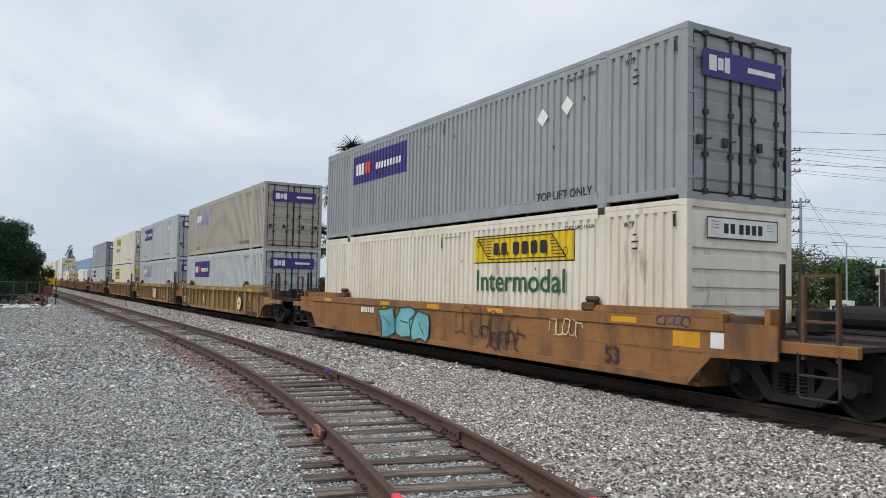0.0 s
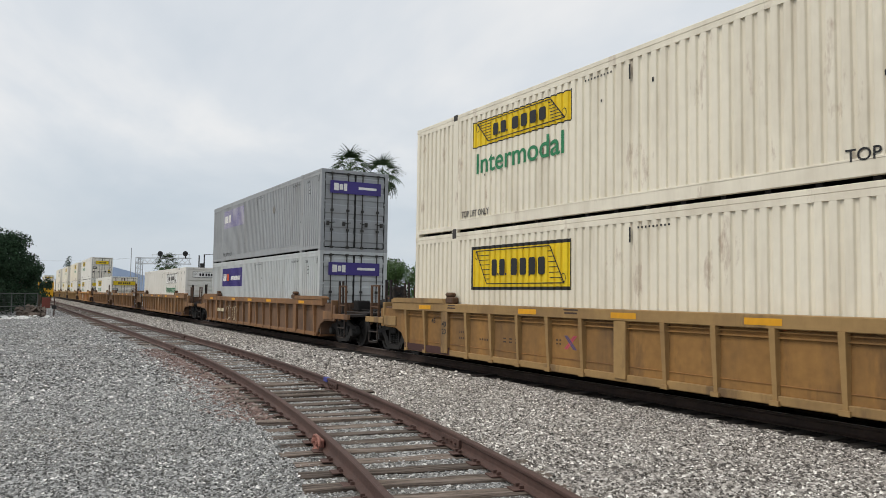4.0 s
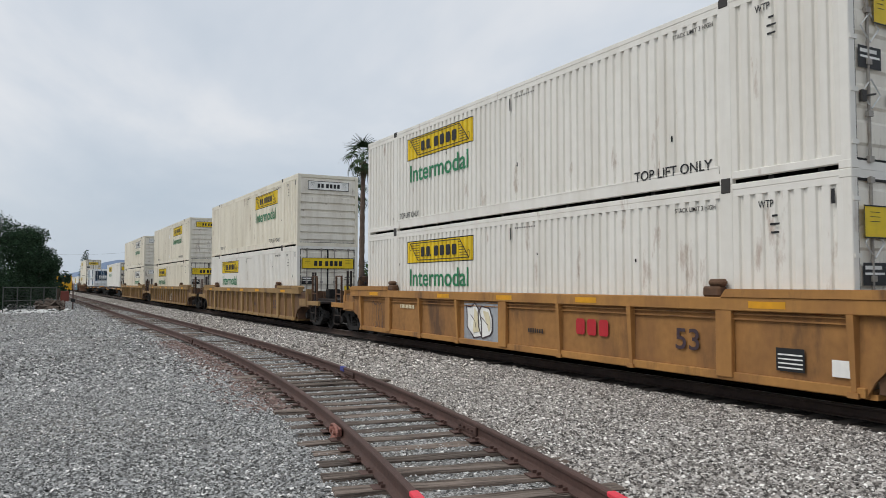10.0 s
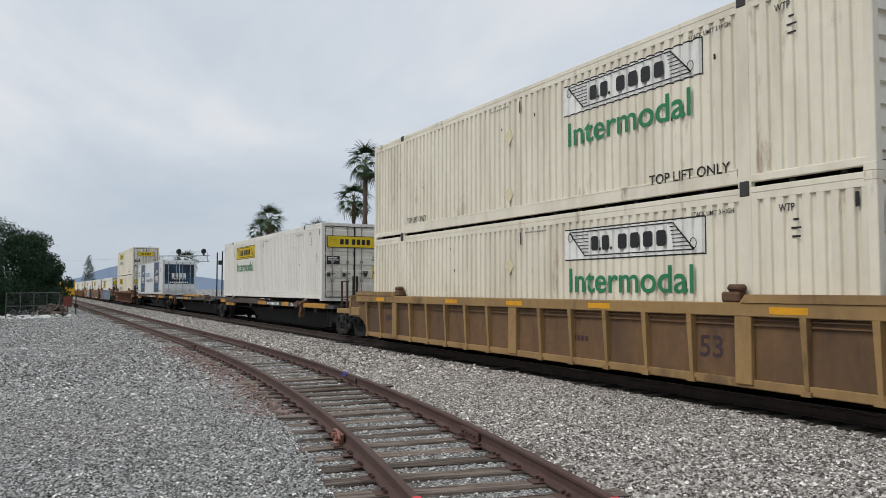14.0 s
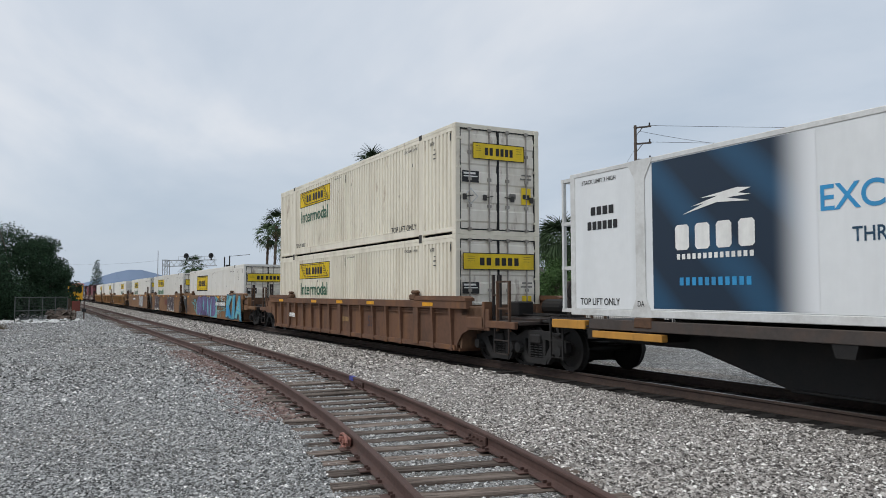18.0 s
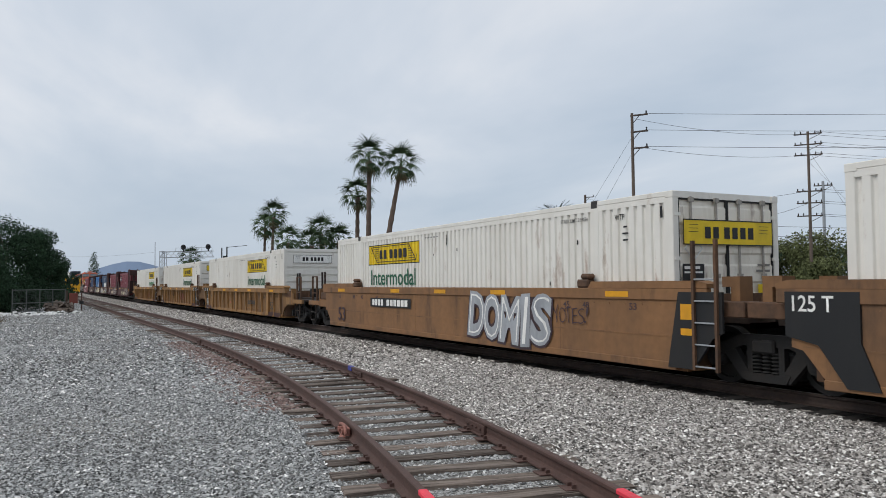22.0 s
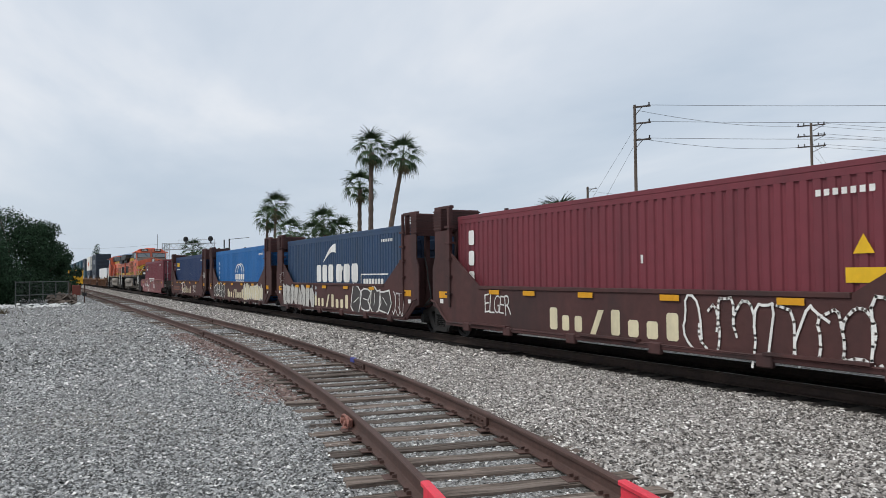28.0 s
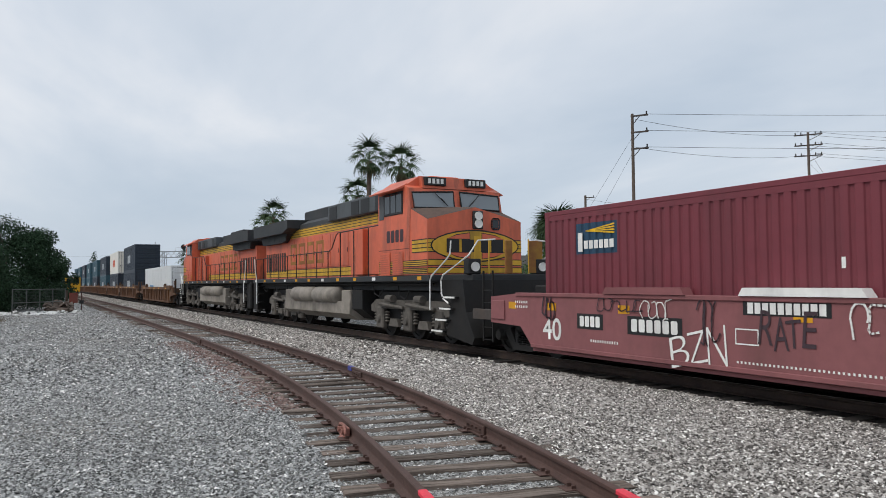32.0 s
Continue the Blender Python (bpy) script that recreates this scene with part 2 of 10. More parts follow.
RUST = (0.10, 0.045, 0.022)
GRIME = (0.035, 0.028, 0.022)
TAN_GRIME = (0.16, 0.11, 0.07)
M = {}
M["gravel_grey"] = gravel_surface("gravel_grey", [(0.0, (0.07, 0.072, 0.07)), (1.0, (0.85, 0.84, 0.82)), (0.35, (0.20, 0.206, 0.204)), (0.8, (0.37, 0.375, 0.368))], 36, (0.22, 0.20, 0.17))
M["gravel_pale"] = gravel_surface("gravel_pale", [(0.0, (0.09, 0.083, 0.077)), (1.0, (0.72, 0.68, 0.62)), (0.3, (0.19, 0.175, 0.16)), (0.75, (0.38, 0.355, 0.32))], 34)
# near-black tones carry the shade that falls under the train
M["gravel_shaded"] = gravel_surface("gravel_shaded", [(0.0, (0.006, 0.006, 0.006)), (1.0, (0.026, 0.024, 0.022))], 15)
M["stone_grey"] = stone_surface("stone_grey", [(0.0, (0.075, 0.076, 0.075)), (0.2, (0.20, 0.203, 0.201)), (0.46, (0.352, 0.358, 0.354)), (0.78, (0.51, 0.514, 0.505)), (0.96, (0.83, 0.82, 0.80))])
M["stone_pale"] = stone_surface("stone_pale", [(0.0, (0.08, 0.072, 0.066)), (0.18, (0.205, 0.189, 0.174)), (0.43, (0.372, 0.35, 0.325)), (0.75, (0.55, 0.522, 0.49)), (0.93, (0.88, 0.86, 0.82))])
M["stone_red"] = stone_surface("stone_red", [(0.0, (0.14, 0.09, 0.08)), (0.4, (0.22, 0.15, 0.13)), (0.75, (0.30, 0.24, 0.22))])
M["rail_rust"] = surface("rail_rust", (0.085, 0.046, 0.037), 0.75, 0.1, 0.3, 3, (0.05, 0.03, 0.025), 0.6, 2, 0, 0.3, 60)
M["rail_worn"] = surface("rail_worn", (0.35, 0.33, 0.32), 0.35, 0.9, 0.15, 3, bump=0.03)
M["red_paint"] = surface("red_paint", (0.74, 0.045, 0.075), 0.6, 0, 0.15, 3, (0.16, 0.03, 0.03), 0.4, 4)
M["tie_wood"] = grain_surface("tie_wood", (0.185, 0.157, 0.135), (0.030, 0.024, 0.021), 0.35)
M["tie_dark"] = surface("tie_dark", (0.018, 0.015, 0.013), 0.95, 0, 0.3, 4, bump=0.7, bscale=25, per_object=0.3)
M["steel_dark"] = surface("steel_dark", (0.012, 0.0115, 0.0115), 0.7, 0.3, 0.3, 3, (0.026, 0.02, 0.016), 0.6, 2.0)
M["truck_steel"] = surface("truck_steel", (0.014, 0.0135, 0.0135), 0.8, 0.1, 0.3, 3, (0.03, 0.023, 0.019), 0.5, 2.5)
M["wheel_steel"] = surface("wheel_steel", (0.012, 0.011, 0.0105), 0.7, 0.3, 0.3, 4, (0.02, 0.018, 0.016), 0.6, 3)
M["car_yellow"] = surface("car_yellow", rgb("b98636"), 0.75, 0, 0.16, 1.2, rgb("80592f"), 0.6, 0.8, 1.5, 0.1, 40, spots=(1.6, 0.57, rgb("3c2f26")))
M["post_dark"] = surface("post_dark", (0.055, 0.045, 0.04), 0.75, 0, 0.25, 2, (0.10, 0.06, 0.04), 0.5, 3)
M["car_tan"] = surface("car_tan", rgb("886645"), 0.75, 0, 0.18, 1.2, rgb("5a4636"), 0.8, 0.9, 1.6, 0.1, 40, spots=(1.2, 0.56, rgb("46352a")))
M["car_ochre"] = surface("car_ochre", rgb("94774c"), 0.72, 0, 0.16, 1.2, rgb("664e36"), 0.65, 0.8, 1.5, 0.1, 40, spots=(1.2, 0.56, rgb("46352a")))
M["car_sand"] = surface("car_sand", rgb("8f6a3f"), 0.75, 0, 0.16, 1.2, rgb("654d39"), 0.75, 0.8, 1.5, 0.1, 40, spots=(1.2, 0.56, rgb("46352a")))
M["car_orange"] = surface("car_orange", rgb("a5773f"), 0.75, 0, 0.16, 1.2, rgb("7a5433"), 0.75, 0.8, 1.5, 0.1, 40, spots=(1.2, 0.56, rgb("46352a")))
M["car_umber"] = surface("car_umber", rgb("815d3c"), 0.75, 0, 0.18, 1.2, rgb("5a4534"), 0.75, 0.8, 1.5, 0.1, 40, spots=(1.2, 0.56, rgb("46352a")))
M["car_brown"] = surface("car_brown", rgb("8f6338"), 0.78, 0, 0.2, 1.2, rgb("543d2f"), 0.9, 0.9, 1.6, 0.1, 40, spots=(1.2, 0.56, rgb("46352a")))
M["car_rust"] = surface("car_rust", rgb("5f4332"), 0.8, 0, 0.22, 1.2, rgb("835a37"), 0.8, 0.9, 1.6, 0.1, 40, spots=(1.2, 0.56, rgb("46352a")))
M["car_drab"] = surface("car_drab", rgb("7f6549"), 0.8, 0, 0.2, 1.2, rgb("5d4838"), 0.85, 0.8, 1.2, 0.1, 40, spots=(1.2, 0.56, rgb("46352a")))
M["end_brown"] = surface("end_brown", rgb("5e4431"), 0.85, 0, 0.3, 2.0, rgb("2b2421"), 0.9, 1.6)
M["end_black"] = surface("end_black", rgb("2c2725"), 0.8, 0, 0.3, 2.0, rgb("4a3629"), 0.7, 2.0)
M["car_maroon"] = surface("car_maroon", rgb("4a2c2a"), 0.75, 0, 0.25, 1.0, rgb("2b2222"), 0.9, 0.7, 1.4, 0.1, 40)
M["car_red"] = surface("car_red", rgb("875355"), 0.75, 0, 0.14, 1.0, rgb("6b4544"), 0.7, 0.7, 1.2, 0.08, 40)
for key, a, b in (("sheet_tan", "775839", "503f30"), ("sheet_ochre", "8c6738", "5c4832"), ("sheet_sand", "7d5c37", "574332"), ("sheet_orange", "976c3c", "6d4c32"), ("sheet_drab", "6b5036", "4a3a2c"), ("sheet_brown", "6b503b", "4c3e33"), ("sheet_rust", "583f33", "3f322b")):
    M[key] = surface(key, rgb(a), 0.82, 0, 0.24, 1.2, rgb(b), 0.9, 0.8, 1.4, 0.1, 40, spots=(0.9, 0.54, rgb("3a2d27")))
M["box_grey"] = surface("box_grey", rgb("b8bdbe"), 0.6, 0, 0.07, 0.8, rgb("85827c"), 0.45, 0.7, 2.2, 0.05, 30, spots=(1.6, 0.68, rgb("7a5a46")))
M["box_grey_warm"] = surface("box_grey_warm", rgb("aba59a"), 0.65, 0, 0.08, 0.8, rgb("857a6e"), 0.45, 0.7, 2.2, 0.05, 30, spots=(1.6, 0.66, rgb("8a6f58")))
M["box_grey_dark"] = surface("box_grey_dark", rgb("979b9e"), 0.65, 0, 0.08, 0.8, rgb("75716c"), 0.45, 0.7, 2.2, 0.05, 30, spots=(1.6, 0.68, rgb("6b4e3c")))
M["box_white"] = surface("box_white", rgb("e1dfd8"), 0.55, 0, 0.05, 0.8, rgb("bfb8aa"), 0.4, 0.7, 2.2, 0.05, 30, spots=(2.2, 0.61, rgb("8a664c")))
M["box_cream"] = surface("box_cream", rgb("e2dccb"), 0.6, 0, 0.06, 0.8, rgb("b0a48f"), 0.5, 0.7, 2.2, 0.05, 30, spots=(2.2, 0.60, rgb("85604a")))
M["box_maroon"] = surface("box_maroon", rgb("74303a"), 0.6, 0, 0.1, 0.8, rgb("552a30"), 0.6, 0.7, 2.0, 0.05, 30)
M["box_slate"] = surface("box_slate", rgb("2c4564"), 0.6, 0, 0.1, 0.8, rgb("2c3c4c"), 0.6, 0.7, 2.0, 0.05, 30)
M["box_azure"] = surface("box_azure", rgb("1c66a6"), 0.55, 0, 0.1, 0.8, rgb("1d5580"), 0.6, 0.7, 2.0, 0.05, 30)
M["box_blue"] = surface("box_blue", rgb("1a335c"), 0.55, 0, 0.1, 0.8, rgb("22345a"), 0.6, 0.7, 2.0, 0.05, 30)
M["box_navy"] = surface("box_navy", rgb("27323f"), 0.6, 0, 0.1, 0.8, rgb("20272f"), 0.6, 0.7, 2.0, 0.05, 30)
M["box_teal"] = surface("box_teal", rgb("2b4f5c"), 0.6, 0, 0.1, 0.8, rgb("23404a"), 0.6, 0.7, 2.0, 0.05, 30)
M["reefer_white"] = surface("reefer_white", rgb("e0e3e4"), 0.4, 0, 0.04, 0.8, rgb("b8bcbc"), 0.35, 0.7, 2.0, 0.02, 30)
M["bare_steel"] = surface("bare_steel", rgb("a8adb0"), 0.4, 0.7, 0.1, 2, bump=0.03)
M["rod_grey"] = surface("rod_grey", rgb("99958e"), 0.6, 0.1, 0.2, 4, rgb("5d4a3c"), 0.6, 4)
M["door_dark"] = surface("door_dark", rgb("3a3836"), 0.7, 0.1, 0.2, 2)
for key, hexa in dict(yellow="e3c31a", amber="d99a12", black="17181a", purple="3b2f7a", white="e8e8e4", green="1f7a4f",
                      green_dark="1d5a40", navy="17405a", sky="2f8fc4", cream="d9cfae", red="b1202a", orange="cf4f22", teal="5a9fa3",
                      violet="564a78", plum="3d2c33", silver="aeb4b8", grey="77746e", gold="e8b91c", pink="b77f84", rustpaint="75392e", darkgreen="2a4a3c").items():
    M[key] = surface("paint_" + key, rgb(hexa), 0.6, 0, 0.1, 1.5, GRIME, 0.25, 1.2, 1.8, 0.04, 30)
M["loco_orange"] = surface("loco_orange", rgb("d4684a"), 0.5, 0, 0.12, 1.0, rgb("8a4a3a"), 0.75, 0.8, 1.8, 0.05, 30, spots=(1.4, 0.58, rgb("4d3830")))
M["loco_dark"] = surface("loco_dark", rgb("282b2e"), 0.65, 0, 0.2, 1.0, rgb("3c3936"), 0.5, 1.0)
M["loco_yellow"] = surface("loco_yellow", rgb("cfa22f"), 0.65, 0, 0.15, 1.0, rgb("5e4f2c"), 0.65, 1.0, 1.8)
M["loco_tank"] = surface("loco_tank", rgb("8d867d"), 0.75, 0.0, 0.2, 1.0, rgb("4b453f"), 0.8, 1.0)
M["glass_dark"] = glossy("glass_dark", (0.02, 0.025, 0.03), 0.08)
M["name_worn"] = surface("name_worn", rgb("8a5a2c"), 0.7, 0, 0.2, 1.5, rgb("b8952f"), 0.6, 2.0)
M["loco_grit"] = surface("loco_grit", rgb("5a4a42"), 0.95, 0, 0.2, 2.0, rgb("3d3632"), 0.7, 2.0)
M["loco_truck"] = surface("loco_truck", rgb("5e5953"), 0.8, 0, 0.25, 2.0, rgb("34302d"), 0.8, 2.0)
M["rail_dark"] = surface("rail_dark", (0.056, 0.036, 0.028), 0.8, 0.1, 0.3, 3, (0.018, 0.014, 0.013), 0.6, 2, 0, 0.3, 60)
M["door_worn"] = surface("door_worn", rgb("e6e1d5"), 0.6, 0, 0.06, 1.0, rgb("b5a894"), 0.5, 1.2, 2.5, 0.05, 30, spots=(2.6, 0.57, rgb("6d4f3c")))
M["clamp_rust"] = surface("clamp_rust", rgb("93655a"), 0.8, 0, 0.25, 6, rgb("5c3a30"), 0.7, 6)
M["spray_violet"] = surface("spray_violet", rgb("6a5f8c"), 0.6, 0, 0.12, 1.5, rgb("3d3456"), 0.95, 0.9, 0, 0.04, 30)
M["spray_teal"] = surface("spray_teal", rgb("74b3b8"), 0.6, 0, 0.12, 1.5, rgb("2f7f97"), 0.95, 0.8, 0, 0.04, 30)
M["spray_silver"] = surface("spray_silver", rgb("a7abb0"), 0.5, 0.2, 0.12, 1.5, rgb("77797f"), 0.8, 1.0, 1.6, 0.04, 30)
M["spray_plum"] = surface("spray_plum", rgb("43323a"), 0.6, 0, 0.12, 1.5, rgb("57454a"), 0.7, 1.2, 0, 0.04, 30)
M["orange_dull"] = surface("orange_dull", rgb("8a5a44"), 0.75, 0, 0.15, 1.5, rgb("5a3a30"), 0.5, 1.2)
M["mark_blue"] = surface("mark_blue", (0.05, 0.06, 0.28), 0.7)
M["cover_grey"] = surface("cover_grey", rgb("4b5053"), 0.6, 0, 0.15, 1.0, rgb("35373a"), 0.6, 1.0, 1.5)
# pale base colour stands in for the sky mirrored in the glass
M["windshield"] = glossy("windshield", (0.20, 0.23, 0.25), 0.12)
M["lamp_glass"] = glossy("lamp_glass", (0.8, 0.8, 0.76), 0.25)
M["leaf_dark"] = surface("leaf_dark", (0.028, 0.056, 0.030), 0.75, 0, 0.3, 3, bump=0, island=0.5, spec=0.12)
M["leaf_mid"] = surface("leaf_mid", (0.062, 0.112, 0.038), 0.75, 0, 0.3, 3, bump=0, island=0.5, spec=0.12)
M["leaf_olive"] = surface("leaf_olive", (0.11, 0.125, 0.055), 0.75, 0, 0.3, 3, bump=0, island=0.5, spec=0.12)
M["leaf_blue"] = surface("leaf_blue", (0.045, 0.072, 0.048), 0.75, 0, 0.3, 3, bump=0, island=0.5, spec=0.12)


def printed_film(name, fade):
    """Printed navy film with soft lighter swirls; with fade it runs out to white at one side."""
    m = bpy.data.materials.new(name)
    m.use_nodes = True
    nt = m.node_tree
    b = nt.nodes["Principled BSDF"]
    b.inputs["Roughness"].default_value = 0.45
    co = nt.nodes.new("ShaderNodeTexCoord")
    wv = nt.nodes.new("ShaderNodeTexWave")
    wv.bands_direction = "DIAGONAL"
    wv.inputs["Scale"].default_value = 0.32
    wv.inputs["Distortion"].default_value = 5.0
    wv.inputs["Detail"].default_value = 1.0
    wv.inputs["Detail Scale"].default_value = 0.6
    nt.links.new(co.outputs["Object"], wv.inputs["Vector"])
    ink = nt.nodes.new("ShaderNodeValToRGB")
    ink.color_ramp.elements[0].position = 0.45
    ink.color_ramp.elements[0].color = (*rgb("0d2438"), 1)
    ink.color_ramp.elements[1].color = (*rgb("1b4765"), 1)
    nt.links.new(wv.outputs["Fac"], ink.inputs["Fac"])
    out = ink.outputs["Color"]
    if fade:
        sp = nt.nodes.new("ShaderNodeSeparateXYZ")
        nt.links.new(co.outputs["Generated"], sp.inputs["Vector"])
        edge = nt.nodes.new("ShaderNodeMapRange")
        edge.interpolation_type = "SMOOTHSTEP"
        edge.inputs["From Min"].default_value = 0.76
        edge.inputs["From Max"].default_value = 1.0
        nt.links.new(sp.outputs["X"], edge.inputs["Value"])
        mx = nt.nodes.new("ShaderNodeMix")
        mx.data_type = "RGBA"
        nt.links.new(edge.outputs["Result"], mx.inputs["Factor"])
        for sock in mx.inputs:
            if sock.type == "RGBA" and sock.name == "A":
                nt.links.new(out, sock)
            if sock.type == "RGBA" and sock.name == "B":
                sock.default_value = (*rgb("dfe2e4"), 1)
        out = [o for o in mx.outputs if o.type == "RGBA"][0]
    nt.links.new(out, b.inputs["Base Color"])
    return m


def worn_print(name, ink, bare):
    """Paint left in the hollows of the corrugation and worn off its ridges."""
    m = surface(name, ink, 0.55, bump=0)
    nt = m.node_tree
    b = nt.nodes["Principled BSDF"]
    co = nt.nodes.new("ShaderNodeTexCoord")
    sp = nt.nodes.new("ShaderNodeSeparateXYZ")
    nt.links.new(co.outputs["Object"], sp.inputs["Vector"])
    no = nt.nodes.new("ShaderNodeTexNoise")
    no.inputs["Scale"].default_value = 1.4
    nt.links.new(co.outputs["Object"], no.inputs["Vector"])
    k = nt.nodes.new("ShaderNodeMath")
    k.operation = "MULTIPLY_ADD"
    nt.links.new(no.outputs["Fac"], k.inputs[0])
    k.inputs[1].default_value = 0.05
    nt.links.new(sp.outputs["Y"], k.inputs[2])
    mr = nt.nodes.new("ShaderNodeMapRange")
    mr.inputs["From Min"].default_value = -1.275
    mr.inputs["From Max"].default_value = -1.245
    nt.links.new(k.outputs["Value"], mr.inputs["Value"])
    ramp = nt.nodes.new("ShaderNodeValToRGB")
    ramp.color_ramp.elements[0].color = (*bare, 1)
    ramp.color_ramp.elements[1].color = (*ink, 1)
    nt.links.new(mr.outputs["Result"], ramp.inputs["Fac"])
    nt.links.new(ramp.outputs["Color"], b.inputs["Base Color"])
    return m


M["purple_worn"] = worn_print("purple_worn", rgb("6a639c"), rgb("b3b0b8"))
M["print_navy"] = printed_film("print_navy", True)
M["print_plain"] = printed_film("print_plain", False)
for key, hexa in (("stencil_brown", "3c2c22"), ("emblem_pink", "b8485e"), ("emblem_blue", "4a4470"), ("plum_dark", "3f2320"), ("teal_grey", "6f7f7a"), ("spray_dark", "43403f"), ("chalk_white", "b9b7b2")):
    M[key] = surface(key, rgb(hexa), 0.7, 0, 0.2, 3, bump=0)
M["palm_leaf"] = surface("palm_leaf", (0.058, 0.088, 0.046), 0.9, 0, 0.3, 3, bump=0, per_object=0.35, spec=0.08)
M["palm_dry"] = surface("palm_dry", (0.16, 0.125, 0.075), 0.85, 0, 0.3, 3, bump=0, per_object=0.3, spec=0.1)
M["palm_bark"] = surface("palm_bark", (0.12, 0.085, 0.065), 0.95, 0, 0.35, 3, (0.05, 0.035, 0.03), 0.6, 3, 0, 1.0, 12)
M["bark"] = surface("bark", (0.07, 0.055, 0.042), 0.95, 0, 0.3, 3, bump=0.8, bscale=15)
M["pole_wood"] = surface("pole_wood", (0.13, 0.10, 0.08), 0.9, 0, 0.25, 2, (0.06, 0.045, 0.035), 0.6, 1.5, 3.0, 0.5, 15)
M["galvanised"] = surface("galvanised", (0.36, 0.38, 0.40), 0.55, 0.5, 0.12, 2, bump=0.05)
M["iron_black"] = surface("iron_black", (0.018, 0.019, 0.02), 0.6, 0.2, 0.2, 2, bump=0.05)
M["fence_grey"] = surface("fence_grey", (0.09, 0.10, 0.095), 0.7, 0.2, 0.2, 2, bump=0.05)
M["wire"] = surface("wire", (0.02, 0.02, 0.022), 0.7, 0, 0.1, 2, bump=0)
M["concrete"] = surface("concrete", (0.40, 0.38, 0.35), 0.9, 0, 0.15, 1.5, (0.22, 0.2, 0.18), 0.5, 1.0, 0, 0.3, 20)
M["stucco"] = surface("stucco", (0.46, 0.40, 0.33), 0.9, 0, 0.08, 1.5, (0.28, 0.24, 0.2), 0.4, 0.6, 0, 0.3, 20)
M["stucco_grey"] = surface("stucco_grey", (0.36, 0.36, 0.36), 0.9, 0, 0.08, 1.5, (0.24, 0.23, 0.22), 0.4, 0.6, 0, 0.3, 20)
M["brick_red"] = surface("brick_red", (0.33, 0.14, 0.09), 0.9, 0, 0.15, 2, bump=0.4, per_object=0.2)
M["roof"] = surface("roof", (0.20, 0.19, 0.18), 0.9, 0, 0.15, 2)
M["asphalt"] = surface("asphalt", (0.055, 0.055, 0.057), 0.95, 0, 0.15, 1.5, (0.08, 0.08, 0.08), 0.5, 0.5, 0, 0.5, 60)
# the blue of the base colour is painted haze
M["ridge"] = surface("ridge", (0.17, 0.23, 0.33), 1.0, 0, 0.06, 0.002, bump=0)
M["plastic"] = surface("plastic", (0.62, 0.63, 0.62), 0.6, 0, 0.1, 3, (0.3, 0.28, 0.25), 0.4, 3)
M["car_silver"] = surface("car_silver", (0.42, 0.43, 0.45), 0.3, 0.4, 0.05, 2, bump=0)
M["rubber"] = surface("rubber", (0.015, 0.015, 0.015), 0.85, 0, 0.1, 3)
M["machine_yellow"] = surface("machine_yellow", rgb("d9a514"), 0.6, 0, 0.1, 2, GRIME, 0.4, 2)

# ---- mesh helpers ----


def finish(bm, mat, name, smooth=False):
    me = bpy.data.meshes.new(name)
    bm.normal_update()
    bm.to_mesh(me)
    bm.free()
    me.materials.append(mat)
    if smooth:
        me.polygons.foreach_set("use_smooth", [True] * len(me.polygons))
    return me


def raw_mesh(name, verts, faces, mat):
    me = bpy.data.meshes.new(name)
    me.from_pydata(verts, [], faces)
    me.materials.append(mat)
    me.update()
    return me


MESH = {}
# marks too small to pick apart
JOINED = {"lettering", "sign_print", "stencil_lettering", "picket_row", "mark_bars", "sign_marks", "spray_line", "spray_fill", "stencil_bars", "name_bars", "number_bars", "reflector_patches", "white_patches", "primer_patch", "printed_strokes", "pinstripe", "nose_pinstripe", "nose_band"}


def piece(name, key, make, mat, parent, loc=(0, 0, 0), rot=(0, 0, 0), label="", smooth=False):
    """One mesh object under a thing or part; alike pieces share their mesh."""
    k = (key, mat.name)
    if k not in MESH:
        bm = bmesh.new()
        make(bm)
        MESH[k] = finish(bm, mat, name, smooth)
    ob = new(name, MESH[k])
    ob.parent = parent
    ob.location = loc
    ob.rotation_euler = [radians(a) for a in rot]
    if label:
        ob["label"] = label
    if name in JOINED:
        ob["kind"] = "stuff"
    return ob


def thing(name, label, category, group="", kind="", loc=(0, 0, 0), rz=0):
    ob = new(name)
    ob.empty_display_size = 0.3
    ob.matrix_world = pose(*loc, 0, 0, rz)
    return tagged(ob, label, category, group, kind)


def box(bm, x0, x1, y0, y1, z0, z1, bevel=0.0):
    r = bmesh.ops.create_cube(bm, size=1.0, matrix=Matrix.LocRotScale(((x0 + x1) / 2, (y0 + y1) / 2, (z0 + z1) / 2), None, (abs(x1 - x0), abs(y1 - y0), abs(z1 - z0))))
    if bevel:
        es = list({e for v in r["verts"] for e in v.link_edges})
        bmesh.ops.bevel(bm, geom=es, offset=bevel, segments=1, affect="EDGES")


def plate(bm, outline, y0, y1):
    """A plate with an outline in x, z between two depths y."""
    a = [bm.verts.new((x, y0, z)) for x, z in outline]
    b = [bm.verts.new((x, y1, z)) for x, z in outline]
    n = len(outline)
    f = [bm.faces.new(a), bm.faces.new(b[::-1])]
    for i in range(n):
        f.append(bm.faces.new((a[i], b[i], b[(i + 1) % n], a[(i + 1) % n])))
    bmesh.ops.recalc_face_normals(bm, faces=f)


